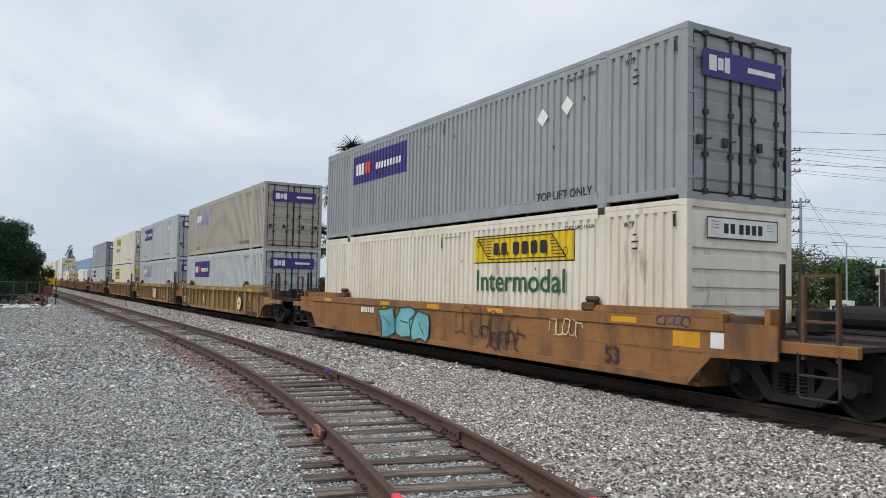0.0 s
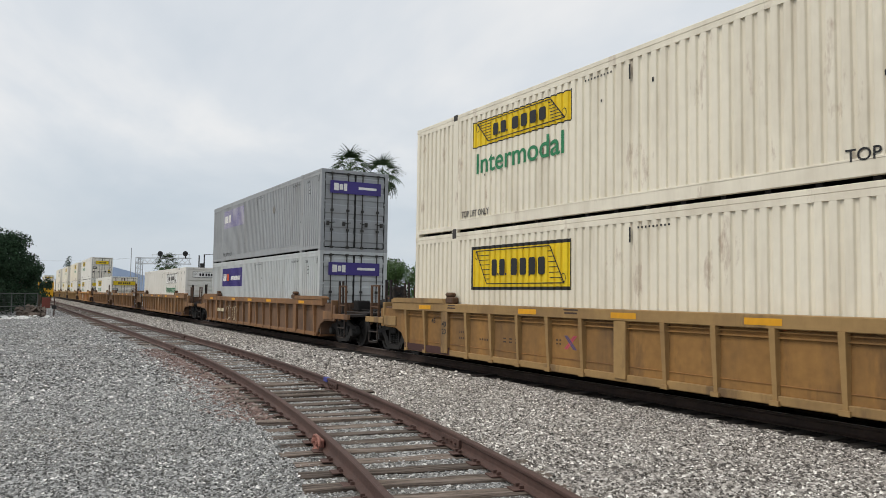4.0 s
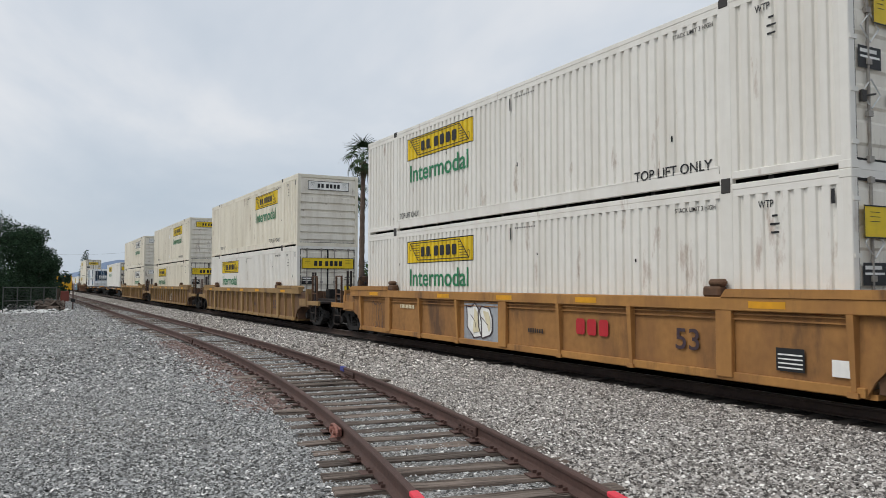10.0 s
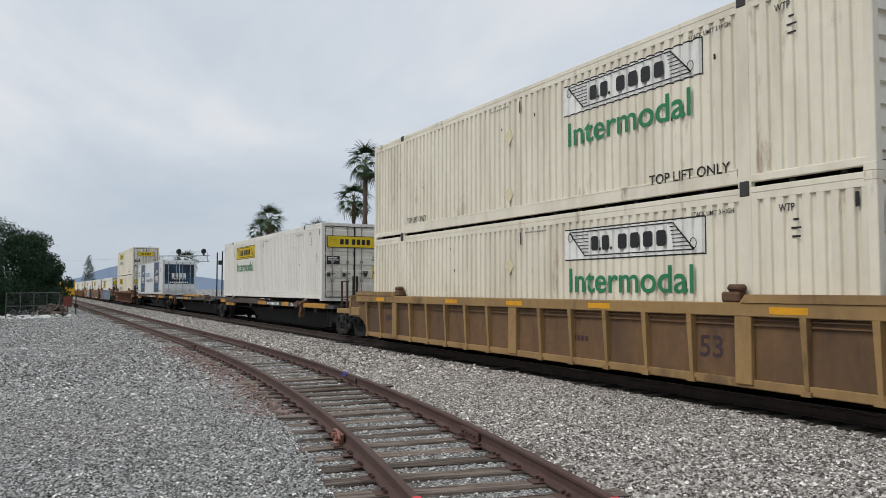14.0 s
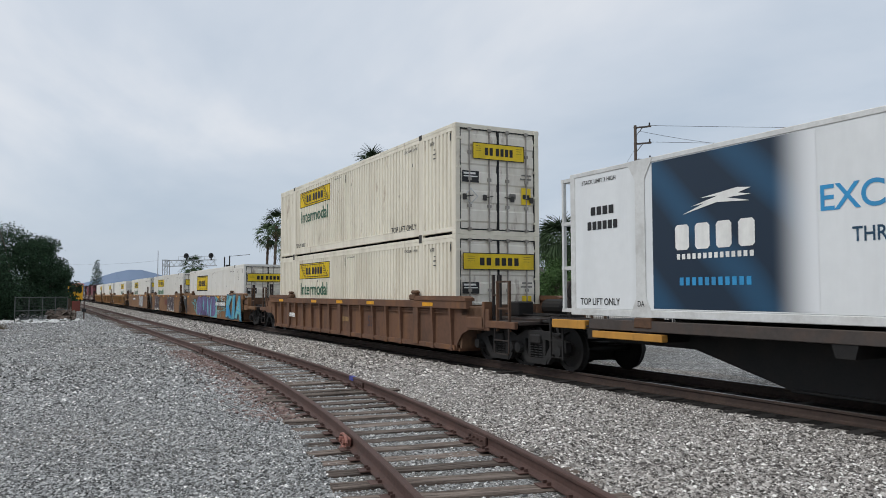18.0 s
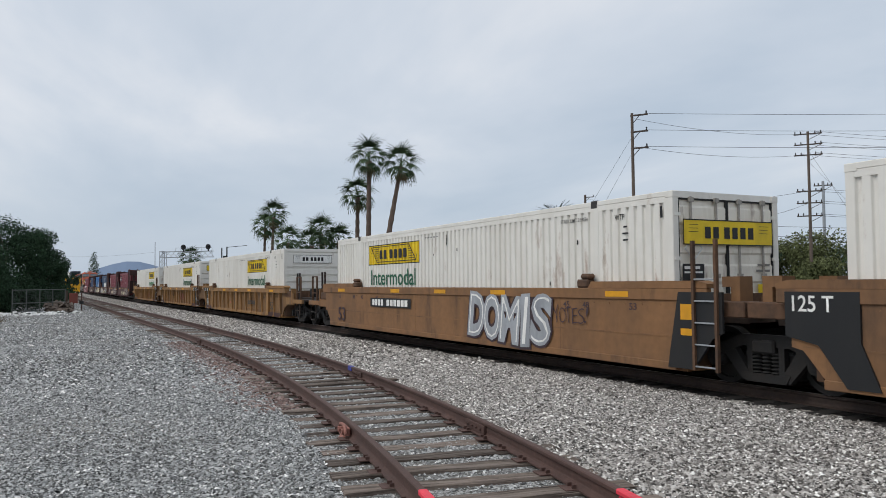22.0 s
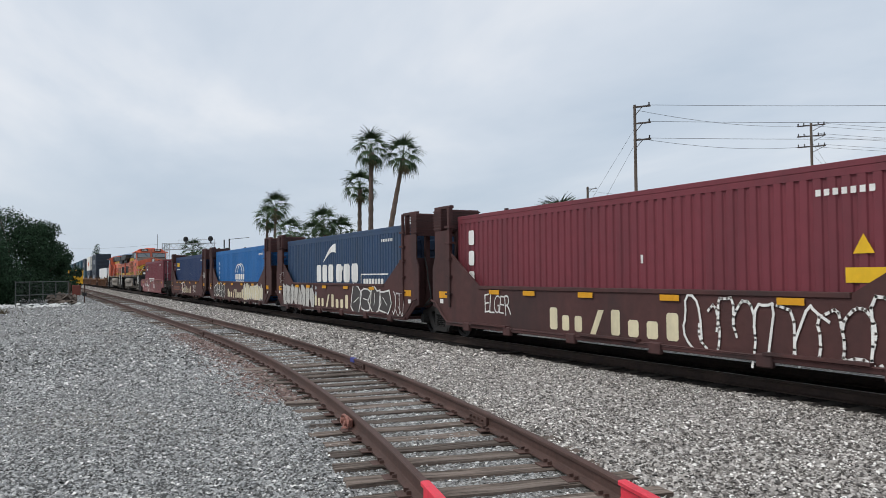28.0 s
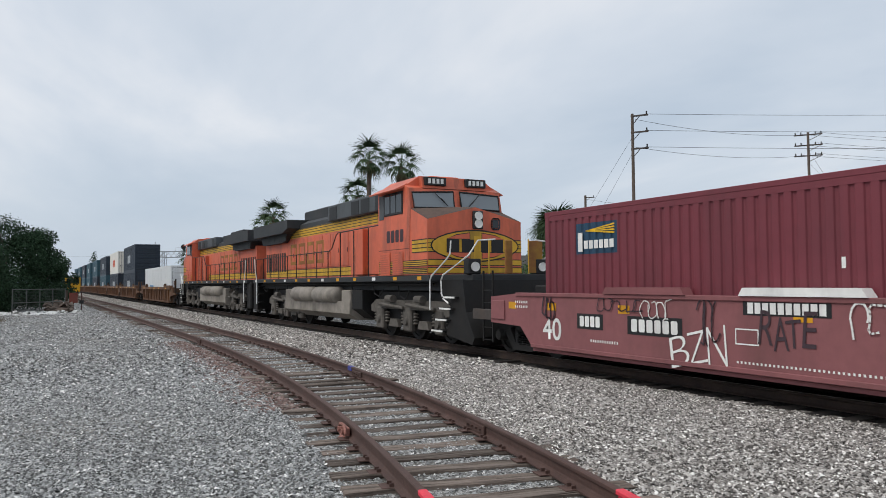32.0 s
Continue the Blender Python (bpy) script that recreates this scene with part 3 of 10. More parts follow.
def loft(bm, outline, x0, x1):
    """A prism with an outline in y, z along x."""
    a = [bm.verts.new((x0, y, z)) for y, z in outline]
    b = [bm.verts.new((x1, y, z)) for y, z in outline]
    n = len(outline)
    f = [bm.faces.new(a), bm.faces.new(b[::-1])]
    for i in range(n):
        f.append(bm.faces.new((a[i], b[i], b[(i + 1) % n], a[(i + 1) % n])))
    bmesh.ops.recalc_face_normals(bm, faces=f)


def bar(bm, p, q, r, seg=6, r2=None):
    """A round bar from p to q."""
    p, q = Vector(p), Vector(q)
    d = q - p
    bmesh.ops.create_cone(bm, cap_ends=True, segments=seg, radius1=r, radius2=r if r2 is None else r2, depth=d.length,
                          matrix=Matrix.Translation((p + q) / 2) @ d.to_track_quat("Z", "Y").to_matrix().to_4x4())


def tube(bm, pts, r, seg=6):
    """A bent round bar along a line of points, in one piece."""
    pts = [Vector(p) for p in pts]
    rings = []
    for i, p in enumerate(pts):
        d = (pts[min(i + 1, len(pts) - 1)] - pts[max(i - 1, 0)]).normalized()
        q = d.to_track_quat("Z", "Y")
        rings.append([bm.verts.new(p + q @ Vector((r * math.cos(2 * math.pi * k / seg), r * math.sin(2 * math.pi * k / seg), 0))) for k in range(seg)])
    for a, b in zip(rings, rings[1:]):
        s = min(range(seg), key=lambda k: (b[k].co - a[0].co).length)
        for k in range(seg):
            bm.faces.new((a[k], a[(k + 1) % seg], b[(k + 1 + s) % seg], b[(k + s) % seg]))
    bm.faces.new(rings[0][::-1])
    bm.faces.new(rings[-1])


def lathe(bm, prof, seg=24, axis="Y", centre=(0, 0, 0)):
    """A turned body: prof is (radius, along)."""
    rings = []
    for r, s in prof:
        ring = []
        for i in range(seg):
            a = 2 * math.pi * i / seg
            c, d = r * math.cos(a), r * math.sin(a)
            v = {"Y": (c, s, d), "Z": (c, d, s), "X": (s, c, d)}[axis]
            ring.append(bm.verts.new(Vector(v) + Vector(centre)))
        rings.append(ring)
    fs = []
    for a, b in zip(rings, rings[1:]):
        for i in range(seg):
            fs.append(bm.faces.new((a[i], a[(i + 1) % seg], b[(i + 1) % seg], b[i])))
    fs += [bm.faces.new(rings[0]), bm.faces.new(rings[-1][::-1])]
    bmesh.ops.recalc_face_normals(bm, faces=fs)


WORDS = {}


def word_mesh(text, height, mat, width=None):
    """Letters as a mesh standing in the plane x, z, facing -y, centred."""
    k = (text, height, width, mat.name)
    if k in WORDS:
        return WORDS[k]
    cu = bpy.data.curves.new("letters", "FONT")
    cu.body, cu.size, cu.offset = text, 1.0, 0.012
    ob = bpy.data.objects.new("letters", cu)
    me = bpy.data.meshes.new_from_object(ob)
    bpy.data.objects.remove(ob)
    co = np.empty(len(me.vertices) * 3)
    me.vertices.foreach_get("co", co)
    co = co.reshape(-1, 3)
    lo, hi = co.min(0), co.max(0)
    k2 = height / (hi[1] - lo[1])
    kx = k2 if width is None else width / (hi[0] - lo[0])
    res = np.stack([(co[:, 0] - (lo[0] + hi[0]) / 2) * kx, np.zeros(len(co)), (co[:, 1] - (lo[1] + hi[1]) / 2) * k2], 1)
    me.vertices.foreach_set("co", res.ravel())
    me.materials.clear()
    me.materials.append(mat)
    me.update()
    WORDS[k] = me
    return me


def words(name, text, height, mat, parent, loc, width=None, rz=0, label=""):
    ob = new(name, word_mesh(text, height, mat, width))
    ob.parent, ob.location = parent, loc
    ob.rotation_euler = (0, 0, radians(rz))
    if label:
        ob["label"] = label
    return ob


def blocks(bm, x, z, w, h, n, y, skew=0.0, gap=0.22, seed=0):
    """A row of n plain blocks in place of a mark, centred on x, z, in the plane y."""
    step = w / n
    for i in range(n):
        cx = x - w / 2 + step * (i + 0.5)
        hw = step * (1 - gap) / 2
        if h <= 0.05:
            hw *= 0.6
        if 0.05 < h < 0.14:
            hw *= 0.8
        parts = [(-hw, hw, -h / 2, h / 2)]
        if h >= 0.2:
            # large marks have cut corners
            c = 0.3 * min(hw, h / 2)
            ring = [(-hw + c, -h / 2), (hw - c, -h / 2), (hw, -h / 2 + c), (hw, h / 2 - c), (hw - c, h / 2), (-hw + c, h / 2), (-hw, h / 2 - c), (-hw, -h / 2 + c)]
            bm.faces.new([bm.verts.new((cx + u + skew * v, y, z + v)) for u, v in ring])
            continue
        for a, b, p, q in parts:
            bm.faces.new([bm.verts.new((cx + u + skew * v, y, z + v)) for u, v in ((a, p), (b, p), (b, q), (a, q))])


def quad(bm, x0, x1, z0, z1, y):
    bm.faces.new([bm.verts.new(c) for c in ((x0, y, z0), (x1, y, z0), (x1, y, z1), (x0, y, z1))])

# ---- ground and tracks ----


def siding_y(x):
    """The siding runs beside the main track, then swings towards the viewer."""
    if x < -30:
        return 5.25
    if x < 0:
        return 5.25 - 1.19e-4 * (x + 30) ** 3
    return 5.25 - 3.213 - 0.3213 * x


def lay_ground():
    xs = [-3000, -1200, -500, -200] + list(range(-120, 41, 4)) + [120, 600, 3000]
    ys = [-3000, -800, -200, -60] + list(range(-24, 73, 4)) + [140, 400, 1200, 3000]
    vs, fs = [], []
    for x in xs:
        for y in ys:
            z = -0.03
            if abs(x) < 130 and -30 < y < 3:
                z += 0.05 * noise.noise(Vector((x * 0.13, y * 0.13, 0)))
            vs.append((x, y, z))
    n = len(ys)
    for i in range(len(xs) - 1):
        for j in range(n - 1):
            fs.append((i * n + j, (i + 1) * n + j, (i + 1) * n + j + 1, i * n + j + 1))
    g = new("ground", raw_mesh("ground", vs, fs, M["gravel_grey"]))
    tagged(g, "grey crushed-stone ground reaching to the horizon", "ground", kind="structure")
    # paler ballast from the siding to beyond the main line
    vs, fs = [], []
    xx = list(range(-260, -40, 10)) + list(range(-40, 21, 1)) + [40, 80]
    for i, x in enumerate(xx):
        y0 = siding_y(min(x, 10)) + 0.9
        for y, z in ((y0, -0.06), (y0 + 0.5, -0.025), (8.4, -0.02), (9.5, -0.02), (11.9, -0.02), (13.4, -0.025), (15.0, -0.06)):
            vs.append((x, max(y, y0), z + 0.012 * noise.noise(Vector((x * 0.8, y, 0)))))
    for i in range(len(xx) - 1):
        for j in range(6):
            fs.append((i * 7 + j, (i + 1) * 7 + j, (i + 1) * 7 + j + 1, i * 7 + j + 1))
    tagged(new("ballast_bed", raw_mesh("ballast_bed", vs, fs, M["gravel_pale"])), "pale beige ballast bed between the two tracks", "ballast", kind="structure")
    # stones under the main line, the train's shade put into their near-black colour
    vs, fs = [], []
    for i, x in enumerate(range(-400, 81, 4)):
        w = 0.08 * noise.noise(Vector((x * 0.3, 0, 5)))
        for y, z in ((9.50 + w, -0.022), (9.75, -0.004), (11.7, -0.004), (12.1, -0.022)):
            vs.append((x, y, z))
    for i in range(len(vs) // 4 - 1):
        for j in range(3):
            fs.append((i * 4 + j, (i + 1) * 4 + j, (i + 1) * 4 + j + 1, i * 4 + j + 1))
    tagged(new("track_bed", raw_mesh("track_bed", vs, fs, M["gravel_shaded"])), "ballast under the main line rails, the train's shade put into its near-black colour", "ballast", kind="structure")


lay_ground()

STONE = [Vector(v) for v in ((1, 0, -0.3), (0.3, 0.95, -0.2), (-0.85, 0.5, -0.4), (-0.75, -0.7, -0.1), (0.4, -0.85, -0.4), (0.3, 0.15, 0.7))]
STONE_FACES = [(0, 1, 5), (1, 2, 5), (2, 3, 5), (3, 4, 5), (4, 0, 5)]


def scatter(name, label, mat, count, place, lo, hi, seed):
    """Loose stones in one mesh: place(rng) gives x, y, z of each or None."""
    rs = np.random.RandomState(seed)
    base = np.array([tuple(v) for v in STONE])
    pts = []
    while len(pts) < count:
        p = place(rs)
        if p is not None:
            pts.append(p)
    pts = np.array(pts)
    n = len(pts)
    size = lo + (hi - lo) * rs.rand(n) ** 2.2
    a = rs.rand(n) * 6.283
    tx, ty = (rs.rand(n) - 0.5) * 1.1, (rs.rand(n) - 0.5) * 1.1
    v = base[None] * (0.7 + 0.6 * rs.rand(n, 6, 1)) * (size[:, None, None] * np.stack([0.9 + 0.5 * rs.rand(n), 0.7 + 0.4 * rs.rand(n), 0.55 + 0.4 * rs.rand(n)], 1)[:, None, :])
    x, y, z = v[..., 0], v[..., 1], v[..., 2]
    y, z = y * np.cos(tx)[:, None] - z * np.sin(tx)[:, None], y * np.sin(tx)[:, None] + z * np.cos(tx)[:, None]
    x, z = x * np.cos(ty)[:, None] + z * np.sin(ty)[:, None], -x * np.sin(ty)[:, None] + z * np.cos(ty)[:, None]
    x, y = x * np.cos(a)[:, None] - y * np.sin(a)[:, None], x * np.sin(a)[:, None] + y * np.cos(a)[:, None]
    v = np.stack([x, y, z], 2) + pts[:, None, :]
    f = (np.array(STONE_FACES)[None] + 6 * np.arange(n)[:, None, None]).reshape(-1)
    me = bpy.data.meshes.new(name)
    me.vertices.add(6 * n)
    me.vertices.foreach_set("co", v.astype(np.float32).ravel())
    nf = 5 * n
    me.loops.add(3 * nf)
    me.loops.foreach_set("vertex_index", f.astype(np.int32))
    me.polygons.add(nf)
    me.polygons.foreach_set("loop_start", np.arange(0, 3 * nf, 3, dtype=np.int32))
    me.update(calc_edges=True)
    me.materials.append(mat)
    return tagged(new(name, me), label, "gravel", kind="stuff")


def wedge_point(rs, near, far, thin=0.75):
    """A point of the ground in the stretch that lies before the tracks."""
    d = near + (far - near) * rs.rand() ** thin
    a = radians(29 + 66 * rs.rand())
    return -d * math.sin(a), d * math.cos(a)


def on_grey(near, far, thin=0.75):
    def place(rs):
        x, y = wedge_point(rs, near, far, thin)
        c = siding_y(x)
        if y > c + 1.0:
            return None
        if c - 1.0 < y:
            # fewer loose stones among the sleepers
            if rs.rand() < 0.2 or abs(abs(y - c) - 0.75) < 0.1:
                return None
        return x, y, (-0.044 if c - 1.25 < y else -0.03) + 0.022 * rs.rand()
    return place


def on_pale(near, far, thin=0.75):
    def place(rs):
        x, y = wedge_point(rs, near, far, thin)
        if y < siding_y(x) + 0.95 or y > 9.45:
            return None
        h = -0.025
        return x, y, h + 0.02 * rs.rand()
    return place


def on_red(rs):
    x = -26 + 15 * rs.rand()
    y = siding_y(x) - 1.0 - abs(rs.normal()) * 0.35
    return x, y, -0.02 + 0.02 * rs.rand()


scatter("loose_gravel", "grey and blue-grey angular crushed stones lying loose", M["stone_grey"], 125000, on_grey(6.0, 16), 0.008, 0.024, 1)
scatter("loose_gravel", "grey angular crushed stones farther along the siding", M["stone_grey"], 52000, on_grey(15, 75, 1.5), 0.014, 0.038, 2)
scatter("loose_ballast", "pale beige and white angular ballast stones", M["stone_pale"], 95000, on_pale(6.5, 17), 0.010, 0.031, 3)
scatter("loose_ballast", "pale ballast stones farther along the main line", M["stone_pale"], 36000, on_pale(16, 75, 1.4), 0.015, 0.04, 4)
scatter("loose_gravel", "single larger stones lying on the gravel", M["stone_grey"], 6500, on_grey(14, 80, 1.1), 0.032, 0.065, 6)
scatter("loose_ballast", "single larger ballast stones beside the main line", M["stone_pale"], 5000, on_pale(17, 80, 1.1), 0.04, 0.075, 7)
scatter("rust_stained_gravel", "rust-reddened stones beside the siding rail", M["stone_red"], 2600, on_red, 0.02, 0.045, 5)

RAIL_PROFILE = [(-0.07, 0.0), (0.07, 0.0), (0.07, 0.016), (0.02, 0.034), (0.012, 0.05), (0.012, 0.125), (0.035, 0.14), (0.036, 0.168), (0.026, 0.178), (-0.026, 0.178), (-0.036, 0.168), (-0.035, 0.14), (-0.012, 0.125), (-0.012, 0.05), (-0.02, 0.034), (-0.07, 0.016)]


def rail(name, path, offset, mat, parent, label="", grow=0.0):
    """A rolled rail section swept along a line of x, y, with an offset to its left."""
    vs, fs = [], []
    n = len(RAIL_PROFILE)
    for i, (x, y) in enumerate(path):
        x1, y1 = path[min(i + 1, len(path) - 1)]
        x0, y0 = path[max(i - 1, 0)]
        d = Vector((x1 - x0, y1 - y0)).normalized()
        nx, ny = -d.y, d.x
        for p, z in RAIL_PROFILE:
            q = p + math.copysign(grow, p)
            vs.append((x + nx * (offset + q), y + ny * (offset + q), 0.002 + z + (grow if z > 0.1 else 0)))
    for i in range(len(path) - 1):
        for j in range(n):
            k = (j + 1) % n
            fs.append((i * n + j, i * n + k, (i + 1) * n + k, (i + 1) * n + j))
    fs += [tuple(range(n)), tuple(range((len(path) - 1) * n, len(path) * n))[::-1]]
    me = raw_mesh(name, vs, fs, mat)
    ob = new(name, me)
    ob.parent = parent
    if label:
        ob["label"] = label
    return ob


def track_ties(parent, stations, mat, length, key):
    rnd = random.Random(key)
    variants = []
    for k in range(5):
        bm = bmesh.new()
        r = random.Random(k + 17)
        box(bm, -0.115, 0.115, -length / 2, length / 2, -0.16, 0.0, 0.008)
        bmesh.ops.subdivide_edges(bm, edges=[e for e in bm.edges if e.calc_length() > 1.5], cuts=5)
        for v in bm.verts:
            v.co.x += r.uniform(-0.012, 0.012)
            v.co.z += r.uniform(-0.010, 0.004)
        variants.append(finish(bm, mat, "tie"))
    for x, y, a in stations:
        ob = new("tie", variants[rnd.randrange(5)])
        ob.parent = parent
        sunk = 0.02 if x < -16 and key == 3 else 0.0
        ob.location = (x, y + rnd.uniform(-0.07, 0.07), 0.010 - sunk + rnd.uniform(-0.026, 0.012))
        ob.rotation_euler = (rnd.uniform(-0.01, 0.01), rnd.uniform(-0.02, 0.02), a + rnd.uniform(-0.03, 0.03))


def build_siding():
    t = thing("siding_track", "rusty siding track with weathered grey timber ties, curving away from the main line", "railway track", kind="structure")
    # sleepers every 0.56 m along the line
    x, st = 4.0, []
    while x > -150 and len(st) < 290:
        sl = (siding_y(x + 0.1) - siding_y(x - 0.1)) / 0.2
        st.append((x, siding_y(x), math.atan(sl)))
        x -= 0.56 / math.hypot(1, sl)
    track_ties(t, st, M["tie_wood"], 2.55, 3)
    far = [(-400, 5.25), (-200, 5.25), (-100, 5.25), (-60, 5.25)]
    line = far + [(-40 + i * 0.5, siding_y(-40 + i * 0.5)) for i in range(90)]
    for off in (0.7525, -0.7525):
        rail("rail", line, off, M["rail_rust"], t, "rusty brown steel rail")
    # painted ends of both rails
    red = [(-4.97 + 0.3 * i, siding_y(-4.97 + 0.3 * i)) for i in range(18)]
    rail("painted_rail", red, 0.7525, M["red_paint"], t, "bright red paint over the rail", 0.004)
    red = [(-5.40 + 0.3 * i, siding_y(-5.40 + 0.3 * i)) for i in range(18)]
    rail("painted_rail", red, -0.7525, M["red_paint"], t, "bright red paint over the rail", 0.004)

    def joint(bm):
        for s in (-1, 1):
            box(bm, -0.3, 0.3, s * 0.016, s * 0.05, 0.03, 0.135, 0.006)
            for i in (-0.2, -0.07, 0.07, 0.2):
                bar(bm, (i, s * 0.045, 0.085), (i, s * 0.075, 0.085), 0.016, 6)
    for jx, side in ((-14.0, 1), (-8.25, 1), (-24.5, -1), (-31.0, 1)):
        a = math.atan((siding_y(jx + 0.1) - siding_y(jx - 0.1)) / 0.2)
        piece("joint_bar", "joint", joint, M["rail_rust"], t, (jx - side * 0.7525 * math.sin(a), siding_y(jx) + side * 0.7525 * math.cos(a), 0.0), (0, 0, math.degrees(a)), "bolted rusty joint bar")

    def clamp(bm):
        ring = [(0.17 * math.cos(i * math.pi / 8) * (1.15 if abs(math.cos(i * math.pi / 8)) > 0.5 else 1), -0.095, 0.08 + 0.075 * math.sin(i * math.pi / 8)) for i in range(17)]
        tube(bm, ring, 0.017)
        box(bm, -0.16, 0.16, -0.075, -0.03, 0.03, 0.13, 0.01)
        for i in (-0.1, 0.1):
            lathe(bm, [(0.034, -0.13), (0.034, -0.07)], 8, "Y", (i, 0, 0.08))
        box(bm, -0.13, 0.13, -0.12, -0.06, -0.03, -0.005, 0.008)
    a = math.atan((siding_y(-8.5) - siding_y(-8.7)) / 0.2)
    piece("rail_clamp", "clamp", clamp, M["clamp_rust"], t, (-8.6 + 0.7525 * math.sin(a), siding_y(-8.6) - 0.7525 * math.cos(a), 0), (0, 0, math.degrees(a)), "rusty pink bolted rail clamp")
    a = math.atan((siding_y(-14.4) - siding_y(-14.6)) / 0.2)
    piece("paint_mark", "bluemark", lambda bm: box(bm, -0.12, 0.12, -0.04, 0.04, 0.10, 0.181), M["mark_blue"], t, (-14.5 - 0.7525 * math.sin(a), siding_y(-14.5) + 0.7525 * math.cos(a), 0), (0, 0, math.degrees(a)), "blue paint mark on the rail")

    def tieplate(bm):
        box(bm, -0.09, 0.09, -0.18, 0.18, 0.0, 0.014, 0.003)
        for s in (-1, 1):
            for i in (-0.05, 0.05):
                box(bm, i - 0.012, i + 0.012, s * 0.085 - 0.02, s * 0.085 + 0.02, 0.0, 0.045)
    for x, y, a in st[10:52]:
        for s in (-1, 1):
            piece("tie_plate", "tieplate", tieplate, M["rail_rust"], t, (x - s * 0.7525 * math.sin(a), y + s * 0.7525 * math.cos(a), 0.004), (0, 0, math.degrees(a)))
    return t


build_siding()


def build_main():
    t = thing("main_track", "main line track with near-black timber ties under the train", "railway track", kind="structure")
    st = [(6.0 - 0.5 * i, TRACK_Y, 0.0) for i in range(260)]
    for i in range(len(st)):
        st[i] = (st[i][0], st[i][1], 0.0)
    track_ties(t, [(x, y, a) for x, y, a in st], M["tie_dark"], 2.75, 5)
    line = [(-600, TRACK_Y), (-100, TRACK_Y), (-30, TRACK_Y), (60, TRACK_Y)]
    for off in (0.7525, -0.7525):
        r = rail("rail", line, off, M["rail_dark"], t, "dark rusty steel rail")

        def head(bm, off=off):
            box(bm, -600, 60, off - 0.026, off + 0.026, 0.1765, 0.1815)
        piece("running_surface", "head%g" % off, head, M["rail_worn"], t, (0, TRACK_Y, 0), label="polished top of the rail")


build_main()

# ---- the train ----
SHIFT = [(0, 0.0), (4, 69.977), (8, 139.843), (12, 209.515), (16, 278.942), (20, 348.142), (24, 417.245), (28, 486.318), (32, 555.197)]
MOVING = []      # (thing, place along the train, height, turn)
WHEELS = []      # (wheelset, place along the train, own place on its truck)
RZ = 0.18        # running surface


def truck(parent, x, u):
    """Two-axle freight truck at x of its car; u is the car's place along the train."""
    t = new("truck")
    t.parent, t.location = parent, (x, 0, 0)
    t["label"] = "black cast-steel two-axle truck"

    def frame_side(bm):
        plate(bm, [(-1.08, 0.80), (-0.75, 0.86), (-0.42, 1.00), (0.42, 1.00), (0.75, 0.86), (1.08, 0.80), (1.08, 0.58), (0.80, 0.60), (0.74, 0.70), (0.42, 0.82), (-0.42, 0.82), (-0.74, 0.70), (-0.80, 0.60), (-1.08, 0.58)], -0.06, 0.06)
        for s in (-1, 1):
            plate(bm, [(s * 0.80, 0.72), (s * 0.56, 0.79), (s * 0.26, 0.36), (s * 0.42, 0.30)], -0.055, 0.055)
            box(bm, s * 0.28 - 0.05, s * 0.28 + 0.05, -0.05, 0.05, 0.40, 0.86)
            lathe(bm, [(0.03, -0.17), (0.115, -0.16), (0.13, -0.06), (0.13, 0.06)], 12, "Y", (s * 0.9, 0, RZ + 0.42))
        plate(bm, [(-0.44, 0.42), (0.44, 0.42), (0.36, 0.29), (-0.36, 0.29)], -0.07, 0.07)
    for s in (-1, 1):
        piece("side_frame", "sideframe", frame_side, M["truck_steel"], t, (0, s * 1.0, 0), (0, 0, 0 if s < 0 else 180))

        def springs(bm):
            for i in (-0.17, 0.0, 0.17):
                for k in range(6):
                    lathe(bm, [(0.05, 0.42 + k * 0.055), (0.078, 0.44 + k * 0.055), (0.05, 0.46 + k * 0.055)], 8, "Z", (i, 0, 0))
        piece("spring_group", "springs", springs, M["rubber"], t, (0, s * 1.02, 0))

    def bolster(bm):
        box(bm, -0.2, 0.2, -1.12, 1.12, 0.72, 0.92, 0.03)
        # lower box is added dark filling behind the springs
        box(bm, -0.5, 0.5, -0.92, 0.92, 0.34, 0.74, 0.03)
    piece("bolster", "bolster", bolster, M["truck_steel"], t)

    def wheels(bm):
        lathe(bm, [(0.075, -1.0), (0.075, 1.0)], 10, "Y")
        for s in (-1, 1):
            lathe(bm, [(0.08, s * 0.84), (0.14, s * 0.83), (0.15, s * 0.80), (0.36, s * 0.775), (0.37, s * 0.82), (0.45, s * 0.825), (0.457, s * 0.74), (0.485, s * 0.70), (0.36, s * 0.70), (0.15, s * 0.73)], 28, "Y")
            for i in range(3):
                a = i * 2.094
                box(bm, 0.25 * math.cos(a) - 0.03, 0.25 * math.cos(a) + 0.03, s * 0.79, s * 0.80, 0.25 * math.sin(a) - 0.02, 0.25 * math.sin(a) + 0.02)
    for dx in (-0.9, 0.9):
        w = piece("wheelset", "wheels", wheels, M["wheel_steel"], t, (dx, 0, RZ + 0.457), smooth=False)
        WHEELS.append((w, u + x + dx, dx, RZ + 0.457, 0.457))
    return t


def coupler(bm, s, x0):
    box(bm, s * x0, s * 11.45, -0.16, 0.16, 0.82, 1.10, 0.02)
    box(bm, s * 11.3, s * 11.75, -0.15, 0.13, 0.82, 1.08, 0.05)
    box(bm, s * 10.2, s * 10.9, -0.28, 0.28, 0.75, 1.12, 0.02)


